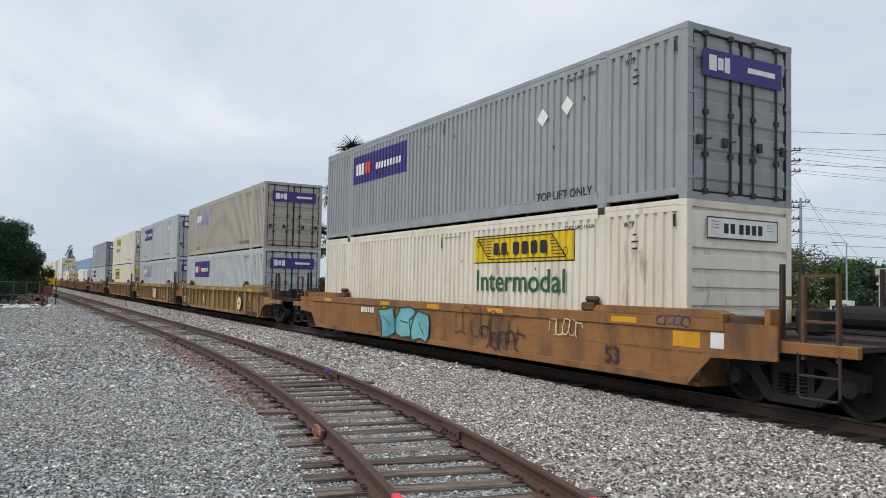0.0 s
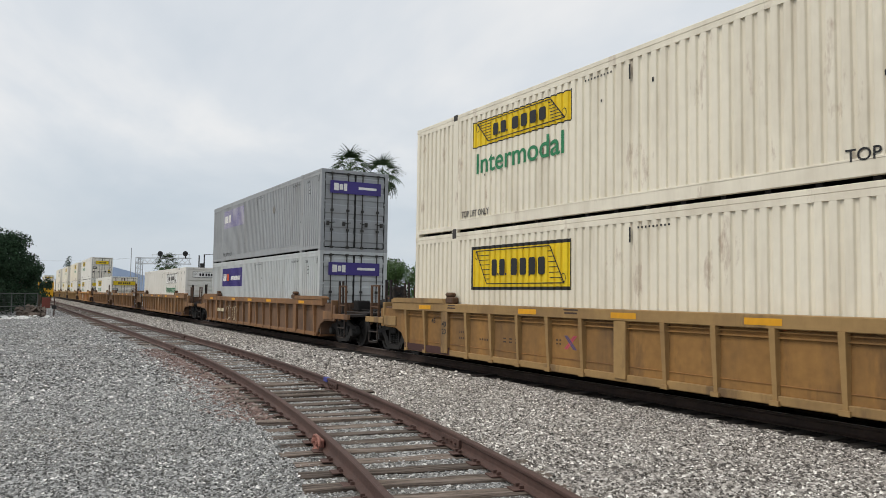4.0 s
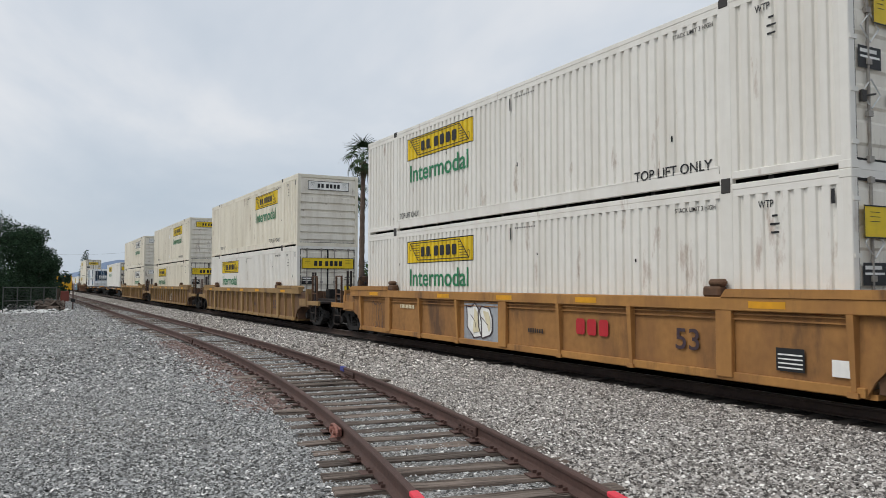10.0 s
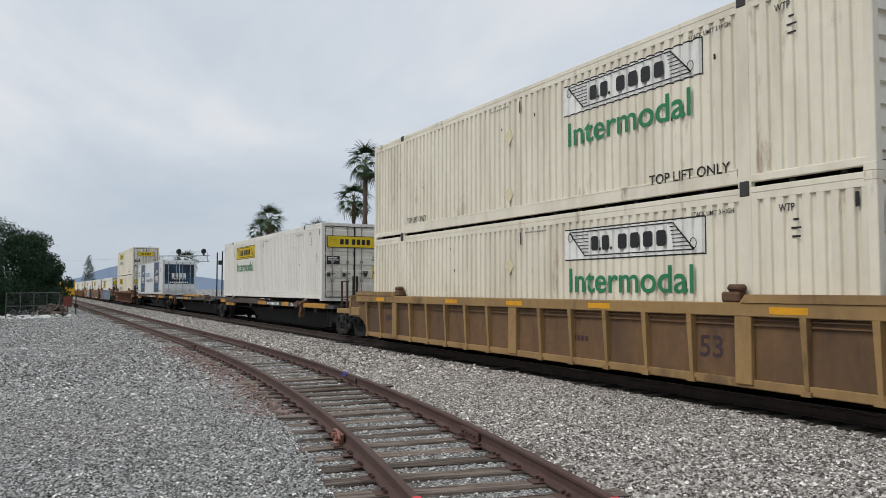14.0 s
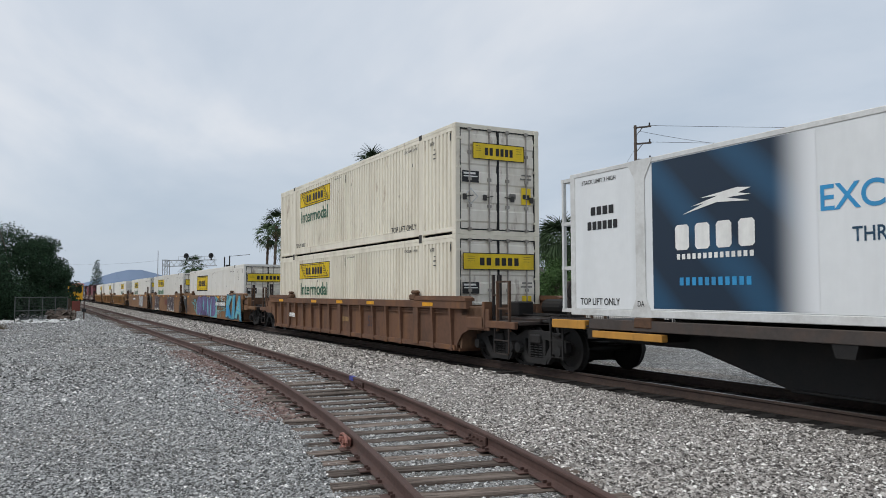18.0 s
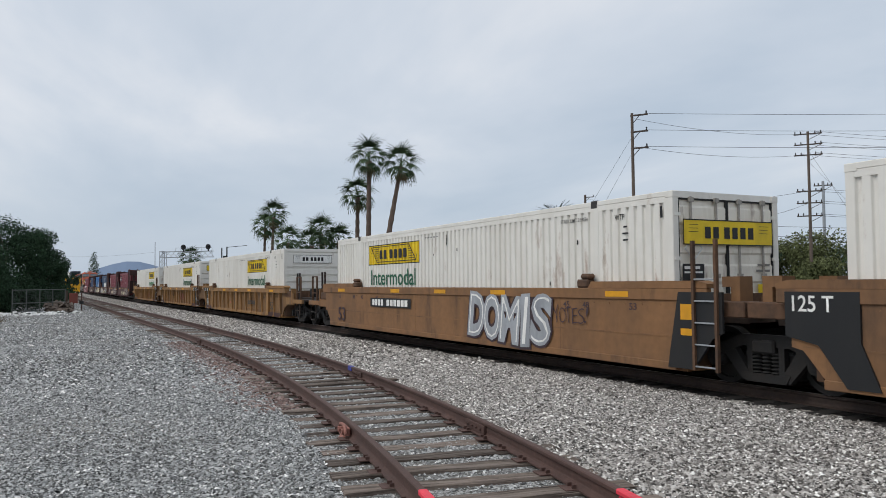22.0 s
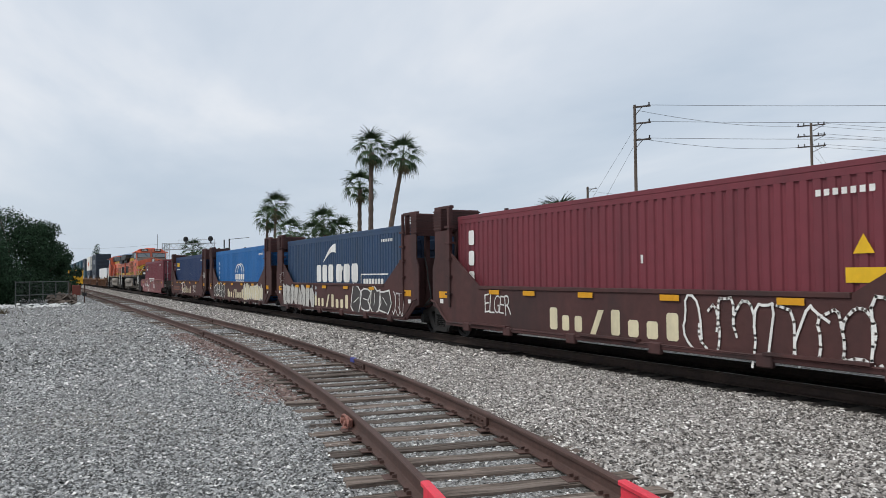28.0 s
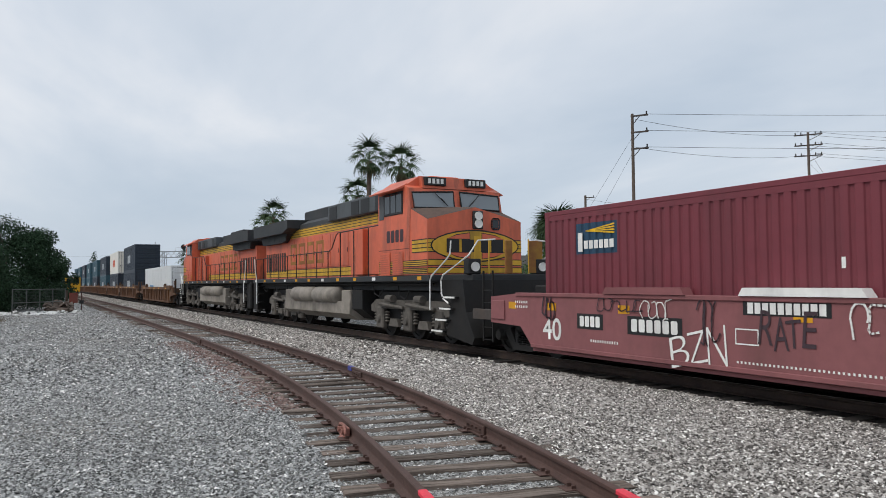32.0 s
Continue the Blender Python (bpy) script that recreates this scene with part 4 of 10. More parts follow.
def ladder(bm, w, z0, z1, rungs, ztop=None):
    for s in (-1, 1):
        box(bm, s * w / 2 - 0.02, s * w / 2 + 0.02, -0.02, 0.02, z0, ztop or z1)
    for i in range(rungs):
        z = z0 + 0.04 + (z1 - z0 - 0.1) * i / (rungs - 1)
        bar(bm, (-w / 2, 0, z), (w / 2, 0, z), 0.012, 6)


def brake_wheel(bm):
    for i in range(20):
        a, b = 2 * math.pi * i / 20, 2 * math.pi * (i + 1) / 20
        bar(bm, (0, 0.28 * math.cos(a), 0.28 * math.sin(a)), (0, 0.28 * math.cos(b), 0.28 * math.sin(b)), 0.016, 5)
    for i in range(5):
        a = 2 * math.pi * i / 5
        bar(bm, (0.03, 0, 0), (0, 0.28 * math.cos(a), 0.28 * math.sin(a)), 0.011, 5)
    bar(bm, (0.0, 0, 0), (0.12, 0, 0), 0.04, 8)


def car_end(car, mat, s, kind, ztop):
    """Platform, ladders and gear at one end. kind: c for a coupler, a for a shared truck."""
    x1 = 11.0 if kind == "c" else 9.6

    def deck(bm):
        box(bm, s * 8.5, s * x1, -0.75, 0.75, 1.12, 1.24, 0.01)
        box(bm, s * 9.6, s * x1, -1.30, 1.30, 1.10, 1.18, 0.01)
    piece("end_platform", "deck%s%d" % (kind, s), deck, M["end_black"], car)
    for k in (-1, 1):
        if kind == "c":
            piece("end_sill", "esill%d" % s, lambda bm: (box(bm, s * 9.7, s * x1, -0.05, 0.05, 1.02, 1.18, 0.01), box(bm, s * 8.9, s * 9.7, -0.07, 0.07, 0.98, 1.24, 0.01)), mat, car, (0, k * 1.38, 0))
            piece("end_plate", "eplate%d" % s, lambda bm: box(bm, s * 9.64, s * 9.74, -0.12, 0.12, 1.0, 1.62, 0.01), mat, car, (0, k * 1.33, 0))
        piece("end_box", "ebox%d" % s, lambda bm: box(bm, s * 8.6, s * 9.6, -0.18, 0.18, 1.26, 1.5, 0.015), M["end_brown"], car, (0, k * 1.24, 0))

    def head(bm):
        box(bm, s * 8.42, s * 8.52, -1.36, 1.36, 0.45, ztop - 0.1)
        for y in (-0.9, -0.3, 0.3, 0.9):
            box(bm, s * 8.52, s * 8.6, y - 0.05, y + 0.05, 0.6, ztop - 0.15)
    piece("end_bulkhead", "head%d%.2f" % (s, ztop), head, M["end_brown"], car)
    if kind == "c":
        def draw(bm):
            coupler(bm, s, 8.5)
        piece("coupler", "coupler%d" % s, draw, M["steel_dark"], car, label="black steel knuckle coupler")
        for y in (-1.36, 1.36):
            piece("grab_post", "ladder_c", lambda bm: [box(bm, x - 0.025, x + 0.025, -0.03, 0.03, 0.95, 2.1) for x in (-0.25, 0.25)] + [box(bm, -0.25, 0.25, -0.02, 0.02, z, z + 0.04) for z in (1.45, 2.06)], M["end_brown"], car, (s * 10.45, y, 0), label="rusty grab posts")
            piece("stirrup_step", "stirrup", lambda bm: (tube(bm, [(-0.3, 0, 1.05), (-0.3, 0, 0.5), (-0.26, 0, 0.45), (0.26, 0, 0.45), (0.3, 0, 0.5), (0.3, 0, 1.05)], 0.022), bar(bm, (-0.3, 0, 0.75), (0.3, 0, 0.75), 0.018, 6)), M["end_black"], car, (s * 10.45, y * 1.04, 0), label="bent steel stirrup step")
        for y in (-1.2, 1.2):
            def rails(bm):
                for x in (9.75, 10.05):
                    box(bm, x - 0.03, x + 0.03, -0.03, 0.03, 1.2, 2.25)
                box(bm, 9.75, 10.05, -0.02, 0.02, 1.75, 1.80)
            piece("handrail_post", "handrail", rails, M["end_black"], car, (0, y, 0), (0, 0, 0 if s > 0 else 180))

        def gear(bm):
            lathe(bm, [(0.16, -0.4), (0.2, -0.36), (0.2, 0.36), (0.16, 0.4)], 14, "X", (s * 10.0, 0.45, 1.48))
            box(bm, s * 9.5, s * 9.9, -0.6, -0.15, 1.26, 1.62, 0.03)
            for i in range(3):
                bar(bm, (s * 9.2, -0.5 + i * 0.35, 1.32), (s * 10.9, -0.4 + i * 0.3, 1.30), 0.022, 6)
        piece("brake_gear", "gear%d" % s, gear, M["steel_dark"], car, label="black brake cylinder and piping")
        if s > 0:
            piece("brake_wheel", "brakewheel", brake_wheel, M["steel_dark"], car, (10.75, 0.5, 1.85), label="spoked hand brake wheel")

            def stand(bm):
                box(bm, 10.58, 10.72, 0.3, 0.7, 1.15, 2.1, 0.03)
            piece("brake_stand", "stand", stand, M["end_brown"] if mat == M["car_ochre"] else M["end_black"], car)

        def hose(bm):
            pts = [(s * 11.2, -0.45, 1.1), (s * 11.4, -0.47, 0.75), (s * 11.55, -0.47, 0.6), (s * 11.7, -0.45, 0.62)]
            tube(bm, pts, 0.028)
        piece("air_hose", "hose%d" % s, hose, M["rubber"], car, label="black rubber air hose")
    else:
        if s > 0:
            lad = piece("ladder", "ladder_a", lambda bm: [box(bm, q * 0.23 - 0.025, q * 0.23 + 0.025, -0.03, 0.03, 0.42, 2.45) for q in (-1, 1)], M["end_brown"], car, (8.98, -1.56, 0), label="rusty ladder with tall side rails")
            for i in range(5):
                piece("rung", "rung_a", lambda bm: bar(bm, (-0.25, 0, 0), (0.25, 0, 0), 0.014, 6), M["galvanised"], lad, (0, -0.01, 0.48 + i * 0.34))

        piece("articulation", "mouth%d" % s, lambda bm: box(bm, s * 9.0, s * 9.75, -0.45, 0.45, 0.75, 1.12, 0.02), M["truck_steel"], car)
        for k in (-1, 1):
            piece("end_post", "endpost", lambda bm: plate(bm, [(-0.17, 1.26), (0.17, 1.26), (0.17, 1.5), (0.0, 1.5), (0.0, 1.72), (0.17, 1.72), (0.17, 1.88), (-0.17, 1.88)], -0.14, 0.14), mat, car, (s * 9.25, k * 1.15, 0), (0, 0, 0 if s < 0 else 180))


def bars_at(bm, rows, y):
    """Plain bars of lettering: rows of x, z, width, height, count."""
    for x, z, w, h, n in rows:
        blocks(bm, x, z, w, h, n, y)


def well_car(u, mat, ends, label, style="rib", trucks="lr", half=(9.75, 9.75), name="well_car", sheet=None, skip=1):
    """A container well car. ends: left and right, c or a; trucks: which ones it carries."""
    car = thing(name, label, "well car", "well cars of the train", loc=(u, TRACK_Y, 0))
    MOVING.append((car, u, 0.0, 0.0))
    rib = style == "rib"
    top = 1.63 if rib else (1.45 if style == "low" else 1.70)
    zb = 0.42 if style != "deep" else 0.40
    for k in (-1, 1):
        yk = 1.40 if rib else 1.49

        def wall(bm):
            out = [(-8.3, zb), (8.3, zb), (8.42, 0.62), (8.62, 0.82), (8.95, 0.93), (9.9, 0.95), (9.9, top - 0.18), (-9.9, top - 0.18), (-9.9, 0.95), (-8.95, 0.93), (-8.62, 0.82), (-8.42, 0.62)]
            if not rib:
                out = [(-8.3, zb), (8.3, zb), (8.75, 0.86), (9.9, 0.90), (9.9, top - 0.06), (-9.9, top - 0.06), (-9.9, 0.90), (-8.75, 0.86)]
            if style == "deep":
                out = [(-8.2, zb), (8.2, zb), (8.6, 0.86), (8.78, 0.9), (8.78, top - 0.06), (-8.78, top - 0.06), (-8.78, 0.9), (-8.6, 0.86)]
            plate(bm, out, yk - 0.02, yk + 0.02)
        piece("side_wall", "wall" + style, wall, sheet or mat, car, (0, 0, 0), (0, 0, 0 if k > 0 else 180))

        def chord(bm):
            box(bm, -9.0, 9.0, yk - 0.06, yk + 0.12 if rib else yk + 0.05, top - 0.2, top, 0.012)
        piece("top_chord", "chord" + style, chord, mat, car, (0, 0, 0), (0, 0, 0 if k > 0 else 180))

        def sill(bm):
            box(bm, -8.3, 8.3, yk - 0.1, yk + (0.07 if rib else 0.035), zb - 0.03, zb + 0.1, 0.01)
        piece("side_sill", "sill" + style, sill, mat, car, (0, 0, 0), (0, 0, 0 if k > 0 else 180))
        if rib:
            def one(bm):
                a = [(-0.04, 1.42, 0.44), (0.04, 1.42, 0.44), (0.034, 1.48, 0.45), (-0.034, 1.48, 0.45)]
                b = [(-0.056, 1.42, 1.44), (0.056, 1.42, 1.44), (0.05, 1.54, 1.44), (-0.05, 1.54, 1.44)]
                va, vb = [bm.verts.new(c) for c in a], [bm.verts.new(c) for c in b]
                bm.faces.new(va[::-1])
                bm.faces.new(vb)
                for i in range(4):
                    bm.faces.new((va[i], va[(i + 1) % 4], vb[(i + 1) % 4], vb[i]))
                box(bm, -0.075, 0.075, 1.425, 1.51, 0.38, 0.45)
            for i in range(-8, 9):
                if i not in (-6, 0, 6) and i % skip == 0:
                    piece("rib", "rib", one, mat, car, (i * 1.02, 0, 0), (0, 0, 0 if k > 0 else 180))

            def ledge(bm):
                for zz in (1.30, 1.375):
                    box(bm, -8.2, 8.2, 1.42, 1.465, zz, zz + 0.018)
            piece("ledge", "ledge", ledge, sheet or mat, car, (0, 0, 0), (0, 0, 0 if k > 0 else 180))

            def wide(bm):
                box(bm, -0.15, 0.15, 1.42, 1.51, 0.44, 1.44, 0.01)
            for x in (-6.12, 0.0, 6.12):
                piece("stake", "stake", wide, mat, car, (x, 0, 0), (0, 0, 0 if k > 0 else 180))
        else:
            def seam(bm):
                box(bm, -8.6, 8.6, 1.505, 1.515, 0.90, 0.925)
                for x in (-5.2, -1.9, 1.4, 4.8):
                    box(bm, x, x + 0.02, 1.505, 1.513, zb + 0.05, top - 0.2)
                for i in range(40):
                    lathe(bm, [(0.018, 1.505), (0.012, 1.52)], 6, "Y", (-8.4 + i * 0.43, 0, top - 0.27))
            piece("seam", "seam" + style, seam, mat, car, (0, 0, 0), (0, 0, 0 if k > 0 else 180))
        for s in (-1, 1):
            def guide(bm):
                plate(bm, [(6.1, top), (9.0, top), (9.0, top + 0.07), (8.8, top + 0.12), (6.2, top + 0.12)], 1.28, 1.54)
            piece("end_guide", "guide%.2f" % top, guide, mat, car, (0, 0, 0), (0, 0, 0 if s > 0 else 180)) if k * s > 0 else \
                piece("end_guide", "guidem%.2f" % top, lambda bm: plate(bm, [(6.1, top), (9.0, top), (9.0, top + 0.07), (8.8, top + 0.12), (6.2, top + 0.12)], -1.54, -1.28), mat, car, (0, 0, 0), (0, 0, 0 if s > 0 else 180))

            def lock(bm):
                box(bm, -0.17, 0.17, -0.1, 0.1, 0, 0.16, 0.03)
                box(bm, -0.08, 0.2, -0.09, 0.09, 0.16, 0.27, 0.04)
            piece("container_guide", "lock", lock, M["end_brown"], car, (s * 5.9, k * 1.42, top), (0, 0, 0 if s > 0 else 180))

    def floor(bm):
        box(bm, -8.4, 8.4, -1.36, 1.36, zb - 0.05, zb + 0.02)
    piece("well_floor", "floor" + style, floor, mat, car)
    for s, kind in ((-1, ends[0]), (1, ends[1])):
        car_end(car, mat, s, kind, top)
    if "l" in trucks:
        truck(car, -half[0], u)
    if "r" in trucks:
        truck(car, half[1], u)
    # yellow reflective patches along the top chord
    yk = -1.525 if rib else -1.545

    for x in (-7.4, -3.0, -0.2, 2.6, 6.6):
        piece("reflector", "refl", lambda bm: quad(bm, 0, 0.62, 0, 0.10, 0), M["amber"], car, (x, yk, top - 0.155), label="amber reflective patch")
    return car


def end_panels(car, left, right, emblem=True):
    """Black stencil panels at articulated ends: left with the load mark, right with the length mark."""
    for s, on in ((-1, left), (1, right)):
        if not on:
            continue

        def panel(bm):
            box(bm, 7.12, 8.22, -1.432, -1.424, 0.5, 1.43)
            box(bm, 7.0, 8.5, -1.55, -1.53, 1.44, 1.64)
        piece("stencil_panel", "stencil%d" % s, (lambda bm: panel(bm)) if s > 0 else (lambda bm: (box(bm, -8.22, -7.12, -1.432, -1.424, 0.5, 1.43), box(bm, -8.5, -7.0, -1.55, -1.53, 1.44, 1.64))), M["black"], car, label="black panel with white stencilled marks")

        def marks(bm):
            c = s * 7.67
            rows = [(c, (1.06 if s > 0 else 0.62) - 0.07 * i, 0.5 - 0.06 * (i % 3), 0.022, 3) for i in range(2 if s < 0 else 5)]
            bars_at(bm, rows, -1.437)
            for x in (-0.35, 0.4):
                quad(bm, c + x, c + x + 0.1, 1.42, 1.62, -1.556)
            lathe(bm, [(0.075, -1.436), (0.07, -1.438)], 12, "Y", (c, 0, 1.24))
            blocks(bm, c, 0.44, 0.36, 0.035, 6, -1.48)
        piece("stencil_lettering", "stbars%d" % s, marks, M["white"], car)
        if s < 0:
            words("load_mark", "125T", 0.3, M["white"], car, (-7.66, -1.438, 0.82), 0.82)
            words("well_mark", "53", 0.1, M["white"], car, (-7.98, -1.438, 1.3), 0.16)
    words("length_mark", "53", 0.34, M["black"], car, (6.62, -1.425, 0.86), 0.5)

    def small(bm):
        rows = [(5.3, 1.2, 0.3, 0.08, 2), (-5.38, 0.98, 0.34, 0.05, 4), (-5.38, 0.84, 0.34, 0.05, 4), (-4.36, 0.86, 0.6, 0.045, 6), (-3.41, 0.93, 0.66, 0.03, 3), (-3.41, 0.86, 0.66, 0.03, 3)]
        if emblem:
            rows += [(q, zz, 0.2, 0.03, 2) for q in (-1.78, -1.06) for zz in (0.93, 1.0)]
        bars_at(bm, rows, -1.424)
        bars_at(bm, [(-5.75, 1.53, 0.8, 0.03, 1), (-5.75, 1.59, 0.7, 0.025, 1), (-1.3, 1.53, 0.8, 0.03, 1), (-1.3, 1.59, 0.9, 0.025, 1)], -1.524)
    piece("stencil_lettering", "smallbars%d" % emblem, small, M["stencil_brown"], car)
    words("well_mark", "45", 0.13, M["black"], car, (-6.8, -1.425, 1.2), 0.2)
    words("well_mark", "40", 0.13, M["black"], car, (-6.12, -1.513, 1.14), 0.2)
    words("well_mark", "20", 0.13, M["black"], car, (-6.12, -1.513, 0.96), 0.2)
    for key, lean in (("emblem_pink", 1), ("emblem_blue", -1)) if emblem else ():
        def stroke(bm):
            for o in (-0.028, 0.028):
                bm.faces.new([bm.verts.new(p) for p in ((-0.16 + o, 0.0008 * lean, -0.13 * lean), (-0.12 + o, 0.0008 * lean, -0.13 * lean), (0.16 + o, 0.0008 * lean, 0.13 * lean), (0.12 + o, 0.0008 * lean, 0.13 * lean))])
        piece("emblem", "cross" + key, stroke, M[key], car, (-1.42, -1.426, 0.97), label="crossed pink and blue strokes")

    def redsill(bm):
        for a, b in ((5.9, 8.25), (-8.25, -5.9)):
            quad(bm, a, b, 0.40, 0.58, -1.475)
    piece("primer_patch", "redsill", redsill, M["plum_dark"], car, label="dull red primer along the sill")
    piece("crease", "crease", lambda bm: box(bm, -8.2, 8.2, -1.432, -1.42, 0.655, 0.667), M["sheet_orange"], car, label="folded joint of the side sheet")


def side_mark(car, x, z, w, h, n, mat, y, skew=0.0, key="m", label="lettering shown as plain bars"):
    """A row of plain bars in place of lettering."""
    def mk(bm):
        blocks(bm, x, z, w, h, n, y, skew)
    return piece("lettering", "mark%s%.2f%.2f%.2f%.2f%d%.2f" % (key, x, z, w, h, n, y), mk, mat, car, label=label)


# ---- containers ----
PITCH = 0.215


def wave(half, deep):
    """Breakpoints of the corrugated wall along x: place and depth below the outer face."""
    pts, x = [(-half, 0.0)], -half + 0.05
    while x < half - PITCH:
        pts += [(x + a, deep * d) for a, d in ((0, 0), (0.012, 0.14), (0.028, 0.89), (0.04, 1), (0.078, 1), (0.09, 0.89), (0.106, 0.14), (0.118, 0))]
        x += PITCH
    pts.append((half, 0.0))
    return pts


def wave_depth(pts, x):
    for (a, da), (b, db) in zip(pts, pts[1:]):
        if a <= x <= b:
            return da + (db - da) * (x - a) / max(b - a, 1e-6)
    return 0.0


WAVES = {16.15: wave(8.0, 0.042), 12.19: wave(6.02, 0.03)}


def drape(bm, length, x0, x1, z0, z1, off):
    """A painted panel that follows the corrugated wall of the near side."""
    pts = WAVES[length]
    xs = sorted({x0, x1} | {p for p, q in pts if x0 < p < x1})
    prev = None
    for x in xs:
        y = -1.290 + wave_depth(pts, x) - off
        cur = (bm.verts.new((x, y, z0)), bm.verts.new((x, y, z1)))
        if prev:
            bm.faces.new((prev[0], cur[0], cur[1], prev[1]))
        prev = cur


H_BOX, W_BOX = 2.896, 1.296
SEEN = [0]


def container(u, z, mat, label, length=16.15, front="door", group="containers on the train", name="container", rods=None, tall=True):
    """A corrugated container standing at z; the right end is a pair of doors or a ribbed panel."""
    c = thing(name, label, "container", group, loc=(u, TRACK_Y, z))
    MOVING.append((c, u, z, 0.0))
    L = length / 2
    H = H_BOX if tall else 2.591
    tag = length + H / 1000
    long = length > 13
    for k in (-1, 1):
        def wall(bm):
            pts = WAVES[length]
            prev = None
            for x, d in pts:
                y = -1.290 + d
                cur = (bm.verts.new((x, y, 0.16)), bm.verts.new((x, y, H - 0.16)))
                if prev:
                    bm.faces.new((prev[0], cur[0], cur[1], prev[1]))
                prev = cur
        piece("side_panel", "wall%.4f" % tag, wall, mat, c, (0, 0, 0), (0, 0, 0 if k < 0 else 180), smooth=False)

        def low(bm):
            box(bm, -L + 0.1, L - 0.1, -1.296, -1.20, 0.075 if long else 0.0, 0.19, 0.008)
            if long:
                box(bm, -5.9, 5.9, -1.297, -1.25, 0.15, 0.30)
                box(bm, -5.9, 5.9, -1.303, -1.27, 0.285, 0.315, 0.003)
        piece("bottom_rail", "lowrail%.4f" % tag, low, mat, c, (0, 0, 0), (0, 0, 0 if k < 0 else 180))

        def high(bm):
            box(bm, -L + 0.1, L - 0.1, -1.298, -1.22, H - 0.09, H, 0.008)
            box(bm, -L + 0.1, L - 0.1, -1.292, -1.25, H - 0.19, H - 0.09)
        piece("top_rail", "toprail%.4f" % tag, high, mat, c, (0, 0, 0), (0, 0, 0 if k < 0 else 180))

        def post(bm):
            box(bm, L - 0.14, L, -1.296, -1.16, 0.0, H, 0.012)
            for zz in (0.0, H - 0.12):
                box(bm, L - 0.18, L + 0.003, -1.302, -1.13, zz, zz + 0.12, 0.01)
        piece("corner_post", "post%.4f" % tag, post, mat, c, (0, 0, 0), (0, 0, 0 if k < 0 else 180))
        piece("corner_post", "postm%.4f" % tag, lambda bm: (box(bm, -L, -L + 0.14, -1.296, -1.16, 0.0, H, 0.012), box(bm, -L - 0.003, -L + 0.18, -1.302, -1.13, 0, 0.12, 0.01), box(bm, -L - 0.003, -L + 0.18, -1.302, -1.13, H - 0.12, H, 0.01)), mat, c, (0, 0, 0), (0, 0, 0 if k < 0 else 180))
        if long:
            for s in (-1, 1):
                def mid(bm):
                    box(bm, -0.12, 0.12, -1.30, -1.2, 0.0, H, 0.01)
                piece("lift_post", "midpost", mid, mat, c, (s * 6.03, 0, 0), (0, 0, 0 if k < 0 else 180))

                def cast(bm):
                    box(bm, -0.09, 0.09, -1.312, -1.15, H - 0.13, H + 0.012, 0.012)
                    box(bm, -0.09, 0.09, -1.312, -1.15, -0.012, 0.10, 0.012)
                piece("corner_casting", "cast", cast, M["door_dark"] if mat in (M["box_white"], M["box_cream"]) else mat, c, (s * 6.03, 0, 0), (0, 0, 0 if k < 0 else 180))

    def roof(bm):
        box(bm, -L + 0.05, L - 0.05, -1.25, 1.25, H - 0.05, H - 0.015)
        for i in range(int(length / 0.6)):
            box(bm, -L + 0.4 + i * 0.6, -L + 0.6 + i * 0.6, -1.2, 1.2, H - 0.015, H - 0.003)
    piece("roof", "roof%.4f" % tag, roof, mat, c)

    def floor(bm):
        box(bm, -L + 0.05, L - 0.05, -1.22, 1.22, 0.10, 0.16)
        for i in range(int(length / 0.8)):
            box(bm, -L + 0.4 + i * 0.8, -L + 0.5 + i * 0.8, -1.2, 1.2, 0.0, 0.10)
    piece("floor", "floor%.4f" % tag, floor, M["steel_dark"], c)

    for s in (-1, 1):
        piece("end_sill", "ends%.4f" % tag, lambda bm: box(bm, L - 0.11, L - 0.02, -1.17, 1.17, 0.0, 0.14), mat, c, rot=(0, 0, 0 if s > 0 else 180))
        piece("end_header", "endh%.4f" % tag, lambda bm: box(bm, L - 0.11, L - 0.02, -1.17, 1.17, H - 0.12, H - 0.002), mat, c, rot=(0, 0, 0 if s > 0 else 180))

    def ribbed(bm, s):
        a = [(s * (L - 0.115), 0.12), (s * (L - 0.085), 0.12)]
        for i in range(6 if long else 9):
            z0 = 0.26 + i * (0.30 if long else 0.27)
            a += [(s * (L - 0.085), z0), (s * (L - 0.015), z0 + 0.015), (s * (L - 0.015), z0 + 0.225 if long else z0 + 0.17), (s * (L - 0.085), z0 + 0.24 if long else z0 + 0.2)]
        if long:
            a += [(s * (L - 0.085), 2.10), (s * (L - 0.015), 2.12), (s * (L - 0.015), 2.72), (s * (L - 0.085), 2.74)]
        a += [(s * (L - 0.085), H - 0.11), (s * (L - 0.115), H - 0.11)]
        plate(bm, a, -1.16, 1.16)
    sides = ((1, front), (-1, "panel" if front == "door" else "door"))
